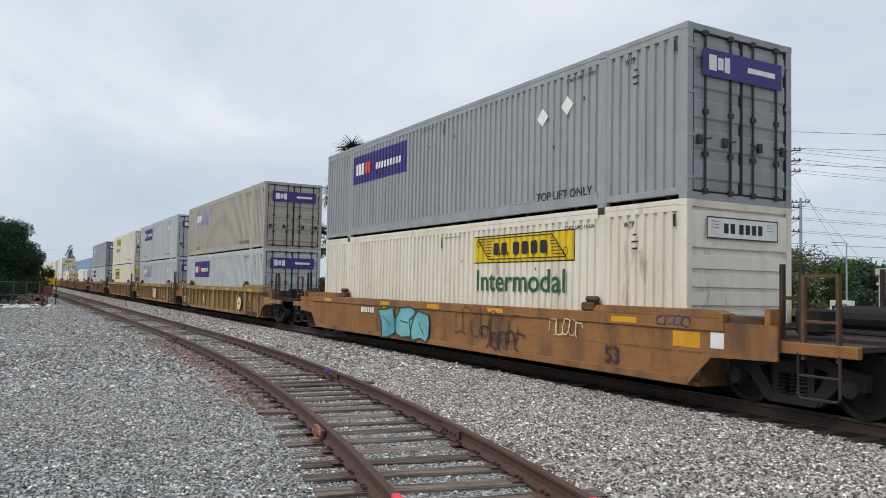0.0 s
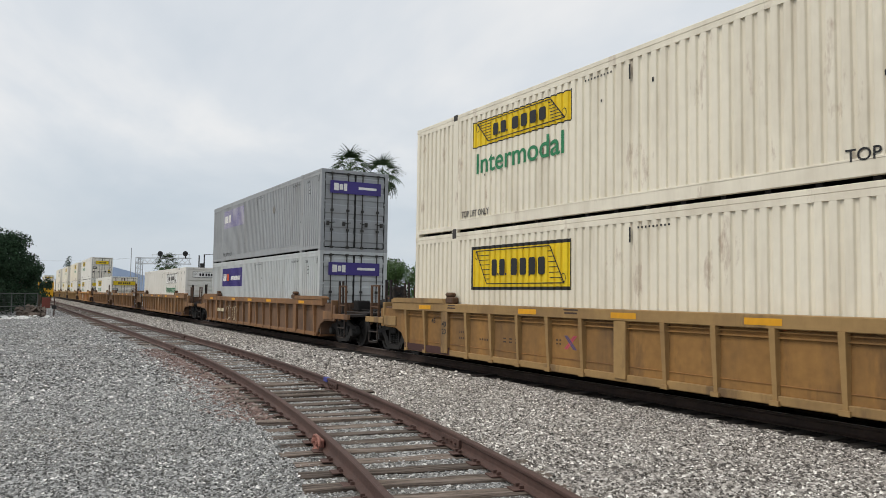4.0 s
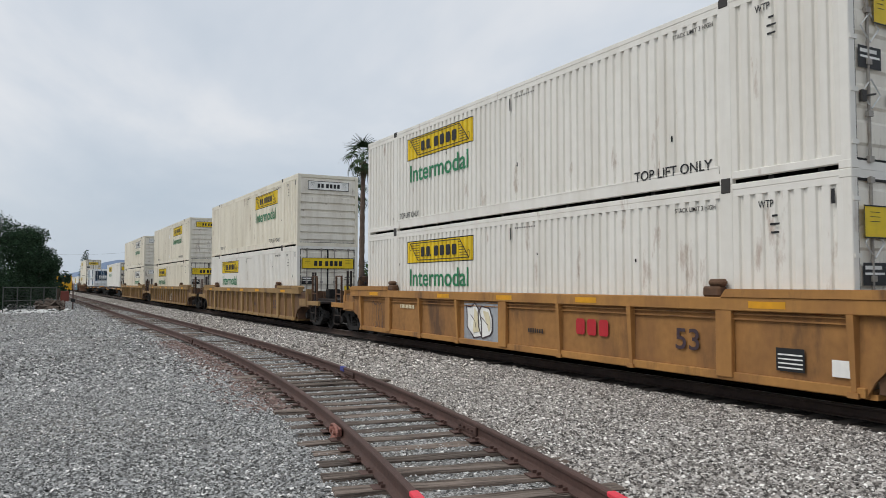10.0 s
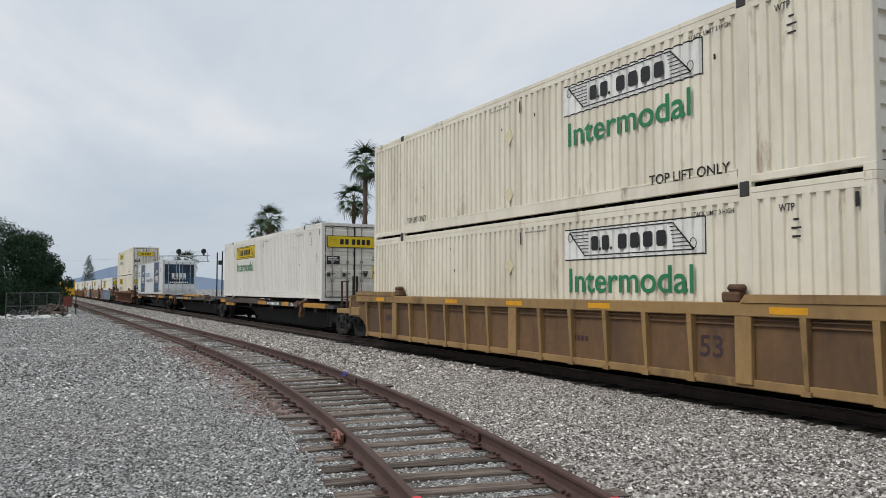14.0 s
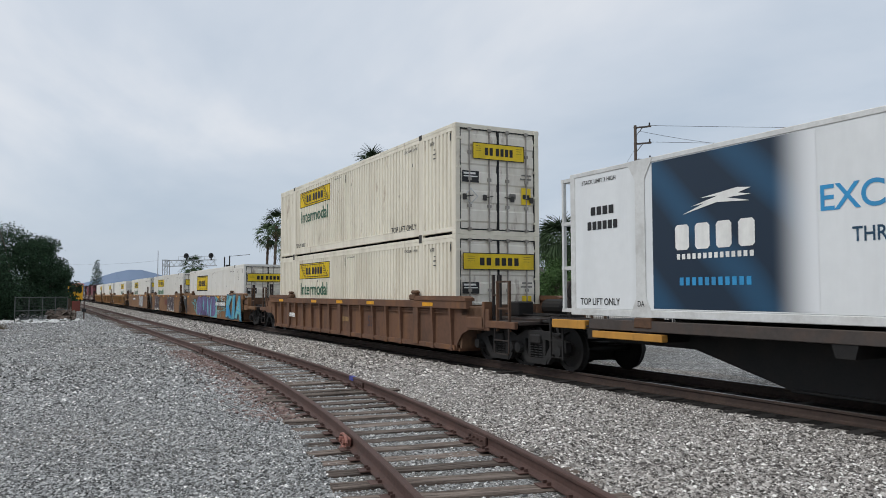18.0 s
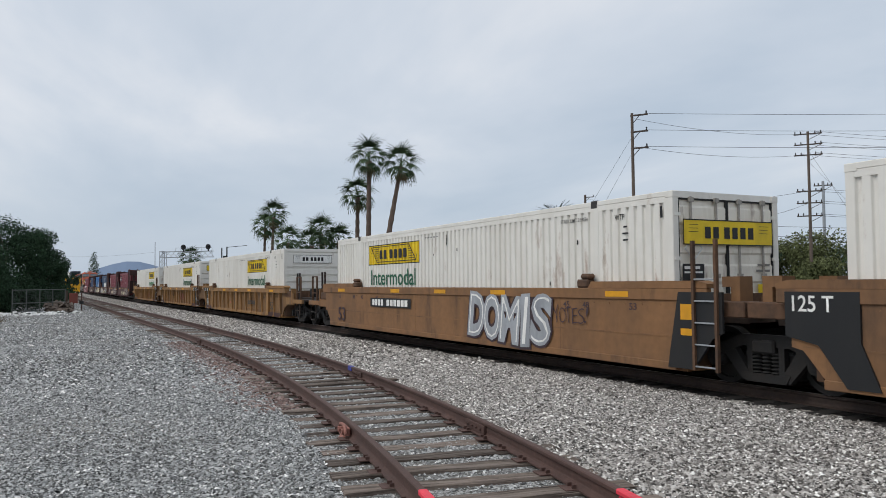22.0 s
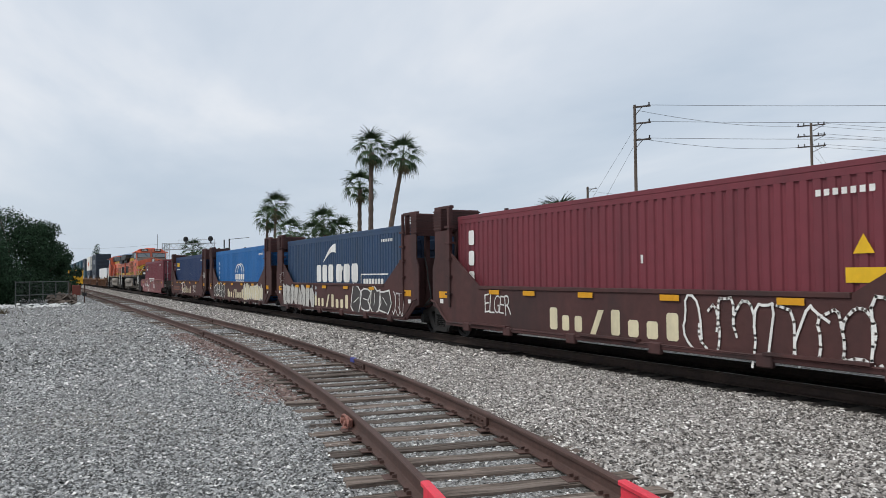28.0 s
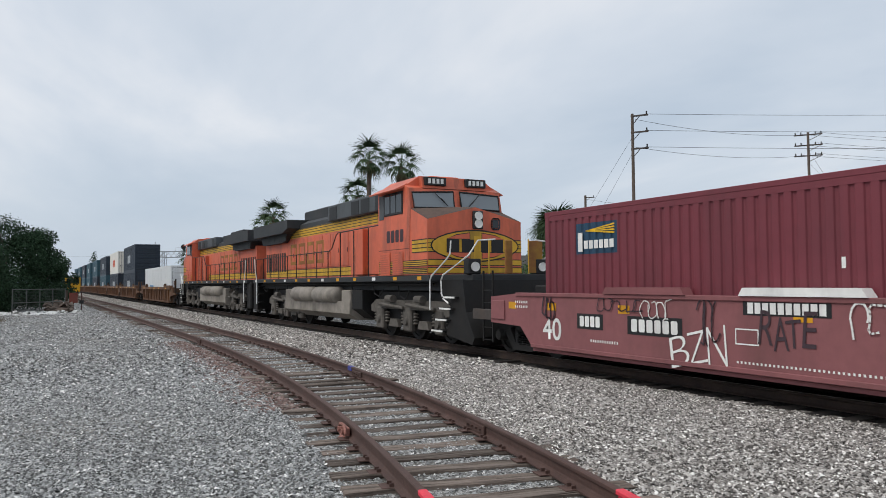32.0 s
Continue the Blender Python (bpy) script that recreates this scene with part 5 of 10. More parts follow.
    for s, kind in sides:
        if kind == "panel":
            piece("end_panel", "ribbed%.4f%d" % (tag, s), lambda bm: ribbed(bm, s), M["door_worn"] if mat == M["box_cream"] else mat, c)
            continue
        for k in (-1, 1):
            def door(bm):
                out = [(s * (L - 0.09), 0.15), (s * (L - 0.05), 0.15)]
                for i in range(5):
                    z0 = 0.32 + i * 0.5
                    out += [(s * (L - 0.05), z0), (s * (L - 0.025), z0 + 0.04), (s * (L - 0.025), z0 + 0.30), (s * (L - 0.05), z0 + 0.34)]
                out += [(s * (L - 0.05), H - 0.13), (s * (L - 0.09), H - 0.13)]
                plate(bm, out, k * 0.012, k * 1.155)
            d = piece("door", "door%.4f%d%d" % (tag, s, k), door, M["door_worn"] if mat in (M["box_white"], M["box_cream"]) else mat, c)
            for y in (0.28, 0.88):
                def rod(bm):
                    bar(bm, (0, 0, 0.10), (0, 0, H - 0.09), 0.022, 8)
                    for zz in (0.14, 0.75, 1.45, 2.15, H - 0.14):
                        box(bm, -0.02, 0.03, -0.05, 0.05, zz - 0.04, zz + 0.04)
                piece("locking_rod", "rod%g" % H, rod, rods or (M["rod_grey"] if mat in (M["box_white"], M["box_cream"]) else mat), d, (s * (L - 0.005), k * y, 0))

                def grip(bm):
                    bar(bm, (0.03, 0, 1.02), (0.03, k * 0.28, 0.97), 0.014, 6)
                    box(bm, 0, 0.04, k * 0.2, k * 0.3, 0.9, 1.05)
                if s > 0:
                    piece("door_handle", "grip%d" % k, grip, M["door_dark"], d, (s * (L - 0.005), k * y - k * 0.1, 0))

            def seal(bm):
                box(bm, s * (L - 0.055), s * (L - 0.015), k * 0.002, k * 0.032, 0.13, H - 0.12)
                box(bm, s * (L - 0.055), s * (L - 0.02), k * 1.13, k * 1.17, 0.13, H - 0.12)
                box(bm, s * (L - 0.055), s * (L - 0.018), k * 0.03, k * 1.13, H - 0.145, H - 0.115)
                box(bm, s * (L - 0.055), s * (L - 0.018), k * 0.03, k * 1.13, 0.12, 0.145)
            piece("door_seal", "seal%.4f%d%d" % (tag, s, k), seal, M["rubber"], d)

        for k in (-1, 1) if s > 0 else ():
            for zz in (0.35, 1.05, 1.75, 2.5):
                piece("hinge", "hinge", lambda bm: box(bm, -0.036, 0.036, -0.07, 0.07, -0.03, 0.03), mat, c, (s * (L - 0.024), k * 1.2, zz))
    return c


def stencils(c, mat, seed, long=True):
    """Small stencilled notes near the top edge and tick marks on the near side."""
    r = random.Random(seed)

    def mk(bm):
        y = -1.300
        if long:
            for zz, w in ((2.36, 0.18), (2.24, 0.3), (2.12, 0.26)):
                blocks(bm, 6.9, zz, w, 0.03, 1, y, 0, 0.1)
            blocks(bm, r.choice((0.6, -0.8)), 2.60, 0.8, 0.035, 9, y, 0, 0.3)
            quad(bm, 0.02, 0.06, 2.35, 2.62, y)
            quad(bm, 7.78, 7.84, 2.45, 2.65, y)
            for i in range(5):
                x, zz = r.uniform(-7.5, 7.5), r.uniform(0.3, 2.4)
                quad(bm, x, x + 0.04, zz, zz + r.uniform(0.04, 0.1), y)
        else:
            blocks(bm, 4.5, 2.2, 0.9, 0.09, 7, y)
            quad(bm, 0.6, 0.66, 1.3, 1.45, y)
    piece("stencil_lettering", "stencils%d%d" % (seed % 4, long), mk, mat, c, label="small stencilled notes")
    if long:
        words("stack_note", "STACK LIMIT 3 HIGH", 0.075, mat, c, (5.4, -1.301, 2.58), 0.85)
        words("stack_note", "WTP", 0.11, mat, c, (6.75, -1.301, 2.54), 0.26)


def diamonds(c, mat, spots):
    """Placard holders, square on one corner."""
    for x, z in spots:
        def mk(bm):
            plate(bm, [(0, -0.19), (0.19, 0), (0, 0.19), (-0.19, 0)], -1.306, -1.299)
        piece("placard", "placard", mk, mat, c, (x, 0, z), label="diamond placard holder")


def yellow_sign(c, cx, cz, word=True, style="yellow", dark=False, framed=False):
    """Maker's panel in yellow with a black frame, bars for its name and hatched wings, and the word under it."""
    L, y = 16.15, -1.302
    w, h = 3.66, 0.62
    if framed:
        h = 1.0

    def back(bm):
        drape(bm, L, cx - w / 2, cx + w / 2, cz - h / 2, cz + h / 2, 0.002)
    back_mat = M["yellow"] if style == "yellow" else M["white"]
    piece("sign_panel", "sgb%s%.2f%.2f%d" % (style, cx, cz, framed), back, back_mat, c, label="%s name panel" % ("yellow" if style == "yellow" else "white"))

    def ink(bm):
        e = 0.07 if framed else 0.025
        for a, b, p, q in ((-w / 2, w / 2, h / 2 - e, h / 2), (-w / 2, w / 2, -h / 2, -h / 2 + e), (-w / 2, -w / 2 + e, -h / 2, h / 2), (w / 2 - e, w / 2, -h / 2, h / 2)):
            drape(bm, L, cx + a, cx + b, cz + p, cz + q, 0.005)
        ht = 0.27 if not framed else 0.36
        # initials and the name as bars
        blocks(bm, cx - 0.70, cz, 0.62, ht, 2, y, 0.0, 0.34)
        blocks(bm, cx + 0.40, cz, 1.30, ht, 4, y, 0.0, 0.30)
        for i in range(2):
            quad(bm, cx - 0.42 + 0.31 * (i - 1), cx - 0.37 + 0.31 * (i - 1), cz - ht / 2, cz - ht / 2 + 0.05, y)
        # leaning banner round the name, hatched at both ends
        a, b, p, q = 1.62, 1.16, h * 0.39, -h * 0.36

        def line(x0, z0, x1, z1, th):
            d = Vector((x1 - x0, z1 - z0)).normalized() * th / 2
            bm.faces.new([bm.verts.new((cx + u, y, cz + v)) for u, v in ((x0 + d.y, z0 - d.x), (x1 + d.y, z1 - d.x), (x1 - d.y, z1 + d.x), (x0 - d.y, z0 + d.x))])
        line(-a, p, b, p, 0.022)
        line(-b, q, a, q, 0.022)
        line(-a, p, -b, q, 0.028)
        line(b, p, a, q, 0.028)
        for i in range(1, 7):
            z0 = p + (q - p) * i / 7
            x0 = b + (a - b) * i / 7
            line(x0 - 0.09 - 0.05 * i, z0, x0, z0, 0.016)
            line(-x0 + 0.46 * (1 - i / 7) - (a - b) * (1 - 2 * i / 7) + 0.12, z0, -a + (a - b) * i / 7, z0, 0.016)
        for s in (-1, 1):
            ring = [(s * (a - 0.02) + 0.07 * math.cos(k * 0.785), (q if s > 0 else p) - s * -0.1 + 0.09 * math.sin(k * 0.785)) for k in range(9)]
            for (u0, v0), (u1, v1) in zip(ring, ring[1:]):
                line(u0, v0, u1, v1, 0.014)
    piece("sign_print", "sgi%s%.2f%.2f%d" % (style, cx, cz, framed), ink, M["black"], c, label="black frame, hatching and plain name bars")
    if word:
        words("sign_word", "Intermodal", 0.47, M["green_dark" if dark else "green"], c, (cx - 0.02, -1.303, cz - 0.70), 3.24, label="green sans-serif word")


def end_sign(c, y0, z, w, h, style="yellow", L=8.075):
    """The panel repeated on the right end."""
    x = L + 0.028

    def back(bm):
        bm.faces.new([bm.verts.new(p) for p in ((x, y0 - w / 2, z - h / 2), (x, y0 + w / 2, z - h / 2), (x, y0 + w / 2, z + h / 2), (x, y0 - w / 2, z + h / 2))])
    piece("sign_panel", "esb%s%.2f%.2f%.2f%.2f" % (style, y0, z, w, h), back, M["yellow"] if style == "yellow" else M["white"], c, label="name panel on the end")

    def ink(bm):
        xx = x + 0.004

        def q(a, b, p, r):
            bm.faces.new([bm.verts.new(v) for v in ((xx, y0 + a, z + p), (xx, y0 + b, z + p), (xx, y0 + b, z + r), (xx, y0 + a, z + r))])
        e = 0.02
        q(-w / 2, w / 2, h / 2 - e, h / 2)
        q(-w / 2, w / 2, -h / 2, -h / 2 + e)
        q(-w / 2, -w / 2 + e, -h / 2 + e, h / 2 - e)
        q(w / 2 - e, w / 2, -h / 2 + e, h / 2 - e)
        n = 6
        for i in range(n):
            a = -w * 0.27 + w * 0.54 * i / n + (w * 0.03 if i > 1 else 0)
            q(a, a + w * 0.062, -h * 0.24, h * 0.22)
        for s in (-1, 1):
            for i in range(3):
                q(min(s * w * 0.34, s * w * 0.44), max(s * w * 0.34, s * w * 0.44), h * (0.3 - 0.14 * i) - 0.008, h * (0.3 - 0.14 * i))
    piece("sign_print", "esi%s%.2f%.2f%.2f%.2f" % (style, y0, z, w, h), ink, M["black"], c)


def parcel_sign(c, cx, cz, faded=False, end=True):
    """Purple panel with white and orange plain shapes for the name."""
    def back(bm):
        drape(bm, 16.15, cx - 1.86, cx + 1.86, cz - 0.44, cz + 0.44, 0.002)
    piece("sign_panel", "pcb%.2f%.2f" % (cx, cz), back, M["purple_worn" if faded else "purple"], c, label="faded purple name panel" if faded else "purple name panel")

    def white(bm):
        blocks(bm, cx - 1.32, cz, 0.62, 0.36, 3, -1.302, 0, 0.2)
        if not faded:
            blocks(bm, cx + 0.72, cz - 0.04, 1.75, 0.2, 9, -1.302, 0.15, 0.35)
    piece("sign_print", "pcw%.2f%.2f%d" % (cx, cz, faded), white, M["white"], c, label="white name bars")

    def warm(bm):
        blocks(bm, cx - 0.72, cz, 0.42, 0.36, 2, -1.302, 0, 0.2)
    piece("sign_print", "pco%.2f%.2f" % (cx, cz), warm, M["white" if faded else "orange"], c, label="name bars")
    if end:
        x = 8.105

        def eb(bm):
            bm.faces.new([bm.verts.new(p) for p in ((x, -0.98, 2.05), (x, 0.98, 2.05), (x, 0.98, 2.5), (x, -0.98, 2.5))])
        piece("sign_panel", "pce", eb, M["purple"], c, label="purple name panel on the doors")

        def ew(bm):
            for i, (a, b, h) in enumerate(((-0.84, -0.66, 0.13), (-0.63, -0.5, 0.1), (-0.47, -0.34, 0.13), (0.1, 0.8, 0.045))):
                bm.faces.new([bm.verts.new(p) for p in ((x + 0.004, a, 2.28 - h), (x + 0.004, b, 2.28 - h), (x + 0.004, b, 2.28 + h), (x + 0.004, a, 2.28 + h))])
        piece("sign_print", "pcew", ew, M["white"], c)


def lift_note(c, x=4.9, z=0.36):
    words("lift_note", "TOP LIFT ONLY", 0.17, M["black"], c, (x, -1.303, z), 1.75)


# ---- other cars ----


def spine_car(u, label, tl=True, tr=True, note=False):
    """One platform of a spine car: a deep centre sill with bearers and a broken yellow side beam."""
    car = thing("spine_car", label, "spine car", "well cars of the train", loc=(u, TRACK_Y, 0))
    MOVING.append((car, u, 0.0, 0.0))
    a, b = (-7.6, -6.1) if note else (-5.7, -3.7)

    def sill(bm):
        plate(bm, [(-9.6, 0.85), (a, 0.82), (b, 0.30), (6.1, 0.30), (7.6, 0.82), (9.6, 0.85), (9.6, 1.15), (-9.6, 1.15)], -0.38, 0.38)
        box(bm, -8.2, 8.2, -0.5, 0.5, 1.06, 1.16, 0.01)
        box(bm, b, 6.1, -0.45, 0.45, 0.29, 0.34, 0.01)
    piece("centre_sill", "spsill%d" % note, sill, M["steel_dark"], car, label="deep black centre sill with sloping ends")

    def lug(bm):
        bar(bm, (-0.2, -1.36, 1.24), (0.24, -1.36, 1.24), 0.085, 12)
        lathe(bm, [(0.13, -1.48), (0.13, -1.36), (0.0, -1.36)], 14, "Y", (-0.16, 0, 1.24))
        plate(bm, [(-0.2, 1.18), (0.2, 1.18), (0.14, 0.92), (0.12, 0.74), (0.04, 0.68), (-0.1, 0.72), (-0.12, 0.92)], -1.38, -1.24)
        box(bm, -0.07, 0.12, -1.42, -1.36, 0.72, 0.95, 0.02)
    piece("bracket", "splug", lug, M["end_brown"], car, (-4.75 if note else 5.8, 0, 0), label="rusty folding container pedestal")
    if note:
        yellow = ((-7.6, -5.0), (-1.2, 0.69))
        black = ((-4.45, -1.2), (0.69, 1.85))
    else:
        yellow = ((-8.68, -7.6), (-0.68, 0.75), (3.1, 4.15), (6.05, 8.57))
        black = ((0.75, 3.1), (4.15, 5.6))
    for i, (p, q) in enumerate(yellow):
        piece("deck_beam", "spy%d%d" % (note, i), lambda bm: box(bm, p, q, -1.34, -1.2, 1.12, 1.29, 0.01), M["car_yellow"], car, label="worn yellow side beam")
    for i, (p, q) in enumerate(black):
        piece("name_panel", "spk%d%d" % (note, i), lambda bm: box(bm, p, q, -1.345, -1.2, 1.11, 1.295), M["black"], car, label="black painted field on the beam")
    if note:
        piece("deck_board", "spboard", lambda bm: box(bm, -1.2, 3.9, -1.28, -1.08, 1.34, 1.45, 0.01), M["car_yellow"], car, label="weathered timber-coloured board")
        piece("deck_edge", "spedge", lambda bm: box(bm, 1.85, 8.2, -1.30, -1.16, 1.13, 1.24), M["post_dark"], car)
        words("car_note", "TWIN 28 - ALL PURPOSE SPINE CAR", 0.105, M["white"], car, (-2.8, -1.349, 1.2), 3.1)
        side_mark(car, 1.27, 1.21, 0.9, 0.12, 3, M["silver"], -1.349, key="sp2")
    else:
        piece("deck_edge", "spedge2", lambda bm: (box(bm, -7.5, -0.68, -1.32, -1.18, 1.14, 1.33, 0.01), box(bm, 8.57, 9.4, -1.3, -1.1, 1.12, 1.24)), M["post_dark"], car, label="grimy dark side beam")
        piece("step_beam", "spstep", lambda bm: box(bm, -7.35, -5.5, -1.36, -1.22, 0.98, 1.11, 0.01), M["car_yellow"], car, label="yellow edge over the truck")
        side_mark(car, 1.9, 1.2, 1.9, 0.11, 10, M["white"], -1.349, key="sp3")
        words("date_mark", "2-28 / 1-57", 0.11, M["white"], car, (4.88, -1.349, 1.2), 1.1)
    piece("deck_beam", "spfar", lambda bm: box(bm, -7.8, 8.2, 1.2, 1.34, 1.12, 1.29, 0.01), M["post_dark"], car, label="grimy far side beam")
    piece("deck_plate", "spskirt", lambda bm: box(bm, -7.8, 7.9, -1.3, 1.3, 1.165, 1.20), M["steel_dark"], car, label="black deck plate")
    for x in (-7.4, -6.0, -2.2, 1.6, 6.0, 7.4):
        def arm(bm):
            plate(bm, [(-0.14, 0.95), (0.14, 0.95), (0.2, 1.15), (-0.2, 1.15)], -1.3, 1.3)
        piece("cross_bearer", "sparm", arm, M["steel_dark"], car, (x, 0, 0), label="grimy cross bearer")
    for x in (-6.0, 6.0):
        for k in (-1, 1):
            piece("pedestal", "spped", lambda bm: box(bm, -0.22, 0.22, -0.17, 0.17, 1.2, 1.385, 0.02), M["end_brown"], car, (x, k * 1.17, 0))
    for q in (-1, 1):
        piece("ladder", "splad", lambda bm: ladder(bm, 0.42, 0.45, 1.25, 3, 1.3), M["truck_steel"], car, (q * 8.7, -1.2, 0))
        piece("end_platform", "spend%d" % q, lambda bm: box(bm, q * 7.9, q * 9.2, -1.2, 1.2, 1.20, 1.25), M["truck_steel"], car)
    if tl:
        truck(car, -9.65, u)
    if tr:
        truck(car, 9.65, u)
    return car


def bulkhead_car(u, tl, tr, label, first=False, last=False):
    """Low-sided container car with tall end bulkheads."""
    car = thing("bulkhead_container_car", label, "container car", "brown bulkhead cars", loc=(u, TRACK_Y, 0))
    MOVING.append((car, u, 0.0, 0.0))
    m = M["car_maroon"]
    for k in (-1, 1):
        def side(bm):
            out = [(-6.3, 0.55), (6.3, 0.55), (6.9, 0.95), (7.12, 1.0), (7.12, 2.0), (6.98, 2.25), (6.98, 2.95), (6.1, 2.95), (6.1, 2.35), (4.7, 1.53),
                   (-4.7, 1.53), (-6.1, 2.35), (-6.1, 2.95), (-6.98, 2.95), (-6.98, 2.25), (-7.12, 2.0), (-7.12, 1.0), (-6.9, 0.95)]
            plate(bm, out, -1.50, -1.46)
        piece("side_wall", "bside", side, m, car, (0, 0, 0), (0, 0, 0 if k < 0 else 180))

        def rim(bm):
            box(bm, -4.7, 4.7, -1.53, -1.40, 1.47, 1.55, 0.01)
            box(bm, -6.3, 6.3, -1.56, -1.44, 0.54, 0.62, 0.01)
            for x in (-5.2, -3.4, -1.1, 1.2, 3.4, 5.3):
                box(bm, x - 0.14, x + 0.14, -1.60, -1.5, 0.46, 0.66, 0.02)
            for x in (-4.2, 0.0, 4.2):
                box(bm, x - 0.8, x + 0.8, -1.62, -1.5, 0.64, 0.68)
        piece("rim", "brim", rim, m, car, (0, 0, 0), (0, 0, 0 if k < 0 else 180))

        def pipe(bm):
            pts = [(-7.1, 1.15), (-6.85, 1.1), (-6.5, 0.8), (-6.2, 0.62), (6.2, 0.62), (6.5, 0.8), (6.85, 1.1), (7.1, 1.15)]
            tube(bm, [(p[0], -1.56, p[1]) for p in pts], 0.025)
        piece("pipe", "bpipe", pipe, m, car, (0, 0, 0), (0, 0, 0 if k < 0 else 180))
        for s in (-1, 1):
            def post(bm):
                box(bm, 6.10, 6.18, -1.55, -1.47, 1.0, 3.55, 0.01)
                for zz in (1.3, 1.75, 2.2, 2.6, 3.0):
                    box(bm, 6.03, 6.28, -1.58, -1.4, zz, zz + 0.05)
            piece("post", "bpost%d" % k, (lambda bm: post(bm)) if k * s < 0 else (lambda bm: [box(bm, 6.10, 6.18, 1.47, 1.55, 1.0, 3.55, 0.01)] + [box(bm, 6.03, 6.28, 1.4, 1.58, zz, zz + 0.05) for zz in (1.3, 1.75, 2.2, 2.6, 3.0)]), m, car, (0, 0, 0), (0, 0, 0 if s > 0 else 180))
    for s in (-1, 1):
        turn = (0, 0, 0 if s > 0 else 180)
        for k in (-1, 1):
            h = piece("bulkhead_head", "bhead", lambda bm: box(bm, 6.62, 7.02, -0.575, 0.575, 2.95, 3.52, 0.02), m, car, (0, s * k * 0.925, 0), turn, label="slatted steel bulkhead head")
            for i in range(7):
                piece("slat", "bslat", lambda bm: box(bm, 6.60, 7.04, -0.595, 0.595, 0, 0.03), m, h, (0, 0, 3.0 + i * 0.075))
            piece("cap", "bcap", lambda bm: lathe(bm, [(0.06, 3.52), (0.06, 3.62)], 8, "Z", (6.8, 0.3, 0)), m, h)
            piece("side_post", "bsp", lambda bm: box(bm, 6.24, 6.3, -0.07, 0.07, 2.9, 3.56, 0.01), m, car, (0, s * k * 1.43, 0), turn)
            piece("top_arm", "barm", lambda bm: box(bm, 6.1, 7.0, -0.05, 0.05, 3.50, 3.58, 0.01), m, car, (0, s * k * 1.45, 0), turn)
        piece("header_beam", "bhb", lambda bm: box(bm, 6.9, 7.02, -1.45, 1.45, 2.9, 3.1, 0.01), m, car, rot=turn)

        def cross(bm):
            box(bm, 6.5, 6.6, -1.45, 1.45, 0.9, 2.3)
            for y in (-1.0, -0.35, 0.35, 1.0):
                box(bm, 6.6, 6.72, y - 0.06, y + 0.06, 0.9, 2.95)
            box(bm, 6.3, 7.3, -0.5, 0.5, 0.8, 1.15, 0.02)
        piece("end_bulkhead", "bcross", cross, m, car, (0, 0, 0), (0, 0, 0 if s > 0 else 180))

        for k in (-1, 1):
            for i in range(2):
                piece("air_hose", "bhose%d%d" % (k, i), lambda bm: tube(bm, [(6.9, k * (1.2 - 0.3 * i), 2.3), (7.08, k * (1.21 - 0.3 * i), 2.0), (7.15, k * (1.22 - 0.3 * i), 1.7), (7.28, k * (1.22 - 0.3 * i), 1.4), (7.3, k * (1.2 - 0.3 * i), 1.2), (7.05, k * 1.3, 0.95)], 0.022),
                      M["rubber"], car, (0, 0, 0), (0, 0, 0 if s > 0 else 180), label="hanging black air hose")

    def floor(bm):
        box(bm, -6.3, 6.3, -1.45, 1.45, 0.56, 0.64)
        box(bm, -6.6, 6.6, -0.3, 0.3, 0.50, 0.68)
    piece("well_floor", "bfloor", floor, m, car)

    for x in (-6.75, -4.2, -2.8, -0.9, 1.3, 3.6, 6.2):
        far = abs(x) > 6
        piece("reflector", "brefl%d" % far, lambda bm: quad(bm, 0, 0.44, 0, 0.17 if far else 0.10, 0), M["amber"], car, (x, -1.506 if far else -1.538, 1.22 if far else 1.36), label="amber reflective patch")
    for x, zz in ((-6.7, 1.08), (6.45, 1.02)):
        piece("paper_tag", "btag", lambda bm: quad(bm, 0, 0.18, 0, 0.11, 0), M["white"], car, (x, -1.506, zz))

    def name_bars(bm):
        # a mark of eight letters with a swung stroke between, as plain shapes
        for i, (w, h) in enumerate(((0.34, 0.44), (0.3, 0.3), (0.3, 0.3))):
            blocks(bm, -1.74 + i * 0.40, 0.70 + h / 2, w, h, 1, -1.506, 0, 0.25, i)
        for i, (w, h) in enumerate(((0.32, 0.46), (0.36, 0.3), (0.36, 0.3), (0.36, 0.46))):
            blocks(bm, 0.14 + i * 0.47, 0.70 + h / 2, w, h, 1, -1.506, 0, 0.25, i + 2)
        bm.faces.new([bm.verts.new(p) for p in ((-0.58, -1.506, 0.68), (-0.42, -1.506, 0.68), (-0.18, -1.506, 1.14), (-0.34, -1.506, 1.14))])
    piece("lettering", "bname", name_bars, M["cream"], car, label="cream name shown as plain blocks")
    if tl:
        truck(car, -7.55, u)
    if tr:
        truck(car, 7.55, u)
    return car


def splinter(r):
    """A chunky closed shape about the unit square, with cut corners and notches."""
    n = r.randrange(4, 6)
    pts, ph = [], r.uniform(0, 6.28)
    for k in range(2 * n):
        a = ph + math.pi * k / n + r.uniform(-0.2, 0.2)
        rad = r.uniform(0.88, 1.08) if k % 2 == 0 else r.uniform(0.66, 0.98)
        c, d = math.cos(a), math.sin(a)
        reach = 1 / max(abs(c), abs(d))
        pts.append((0.5 + 0.5 * rad * reach * c, 0.5 + 0.5 * rad * reach * d))
    return pts


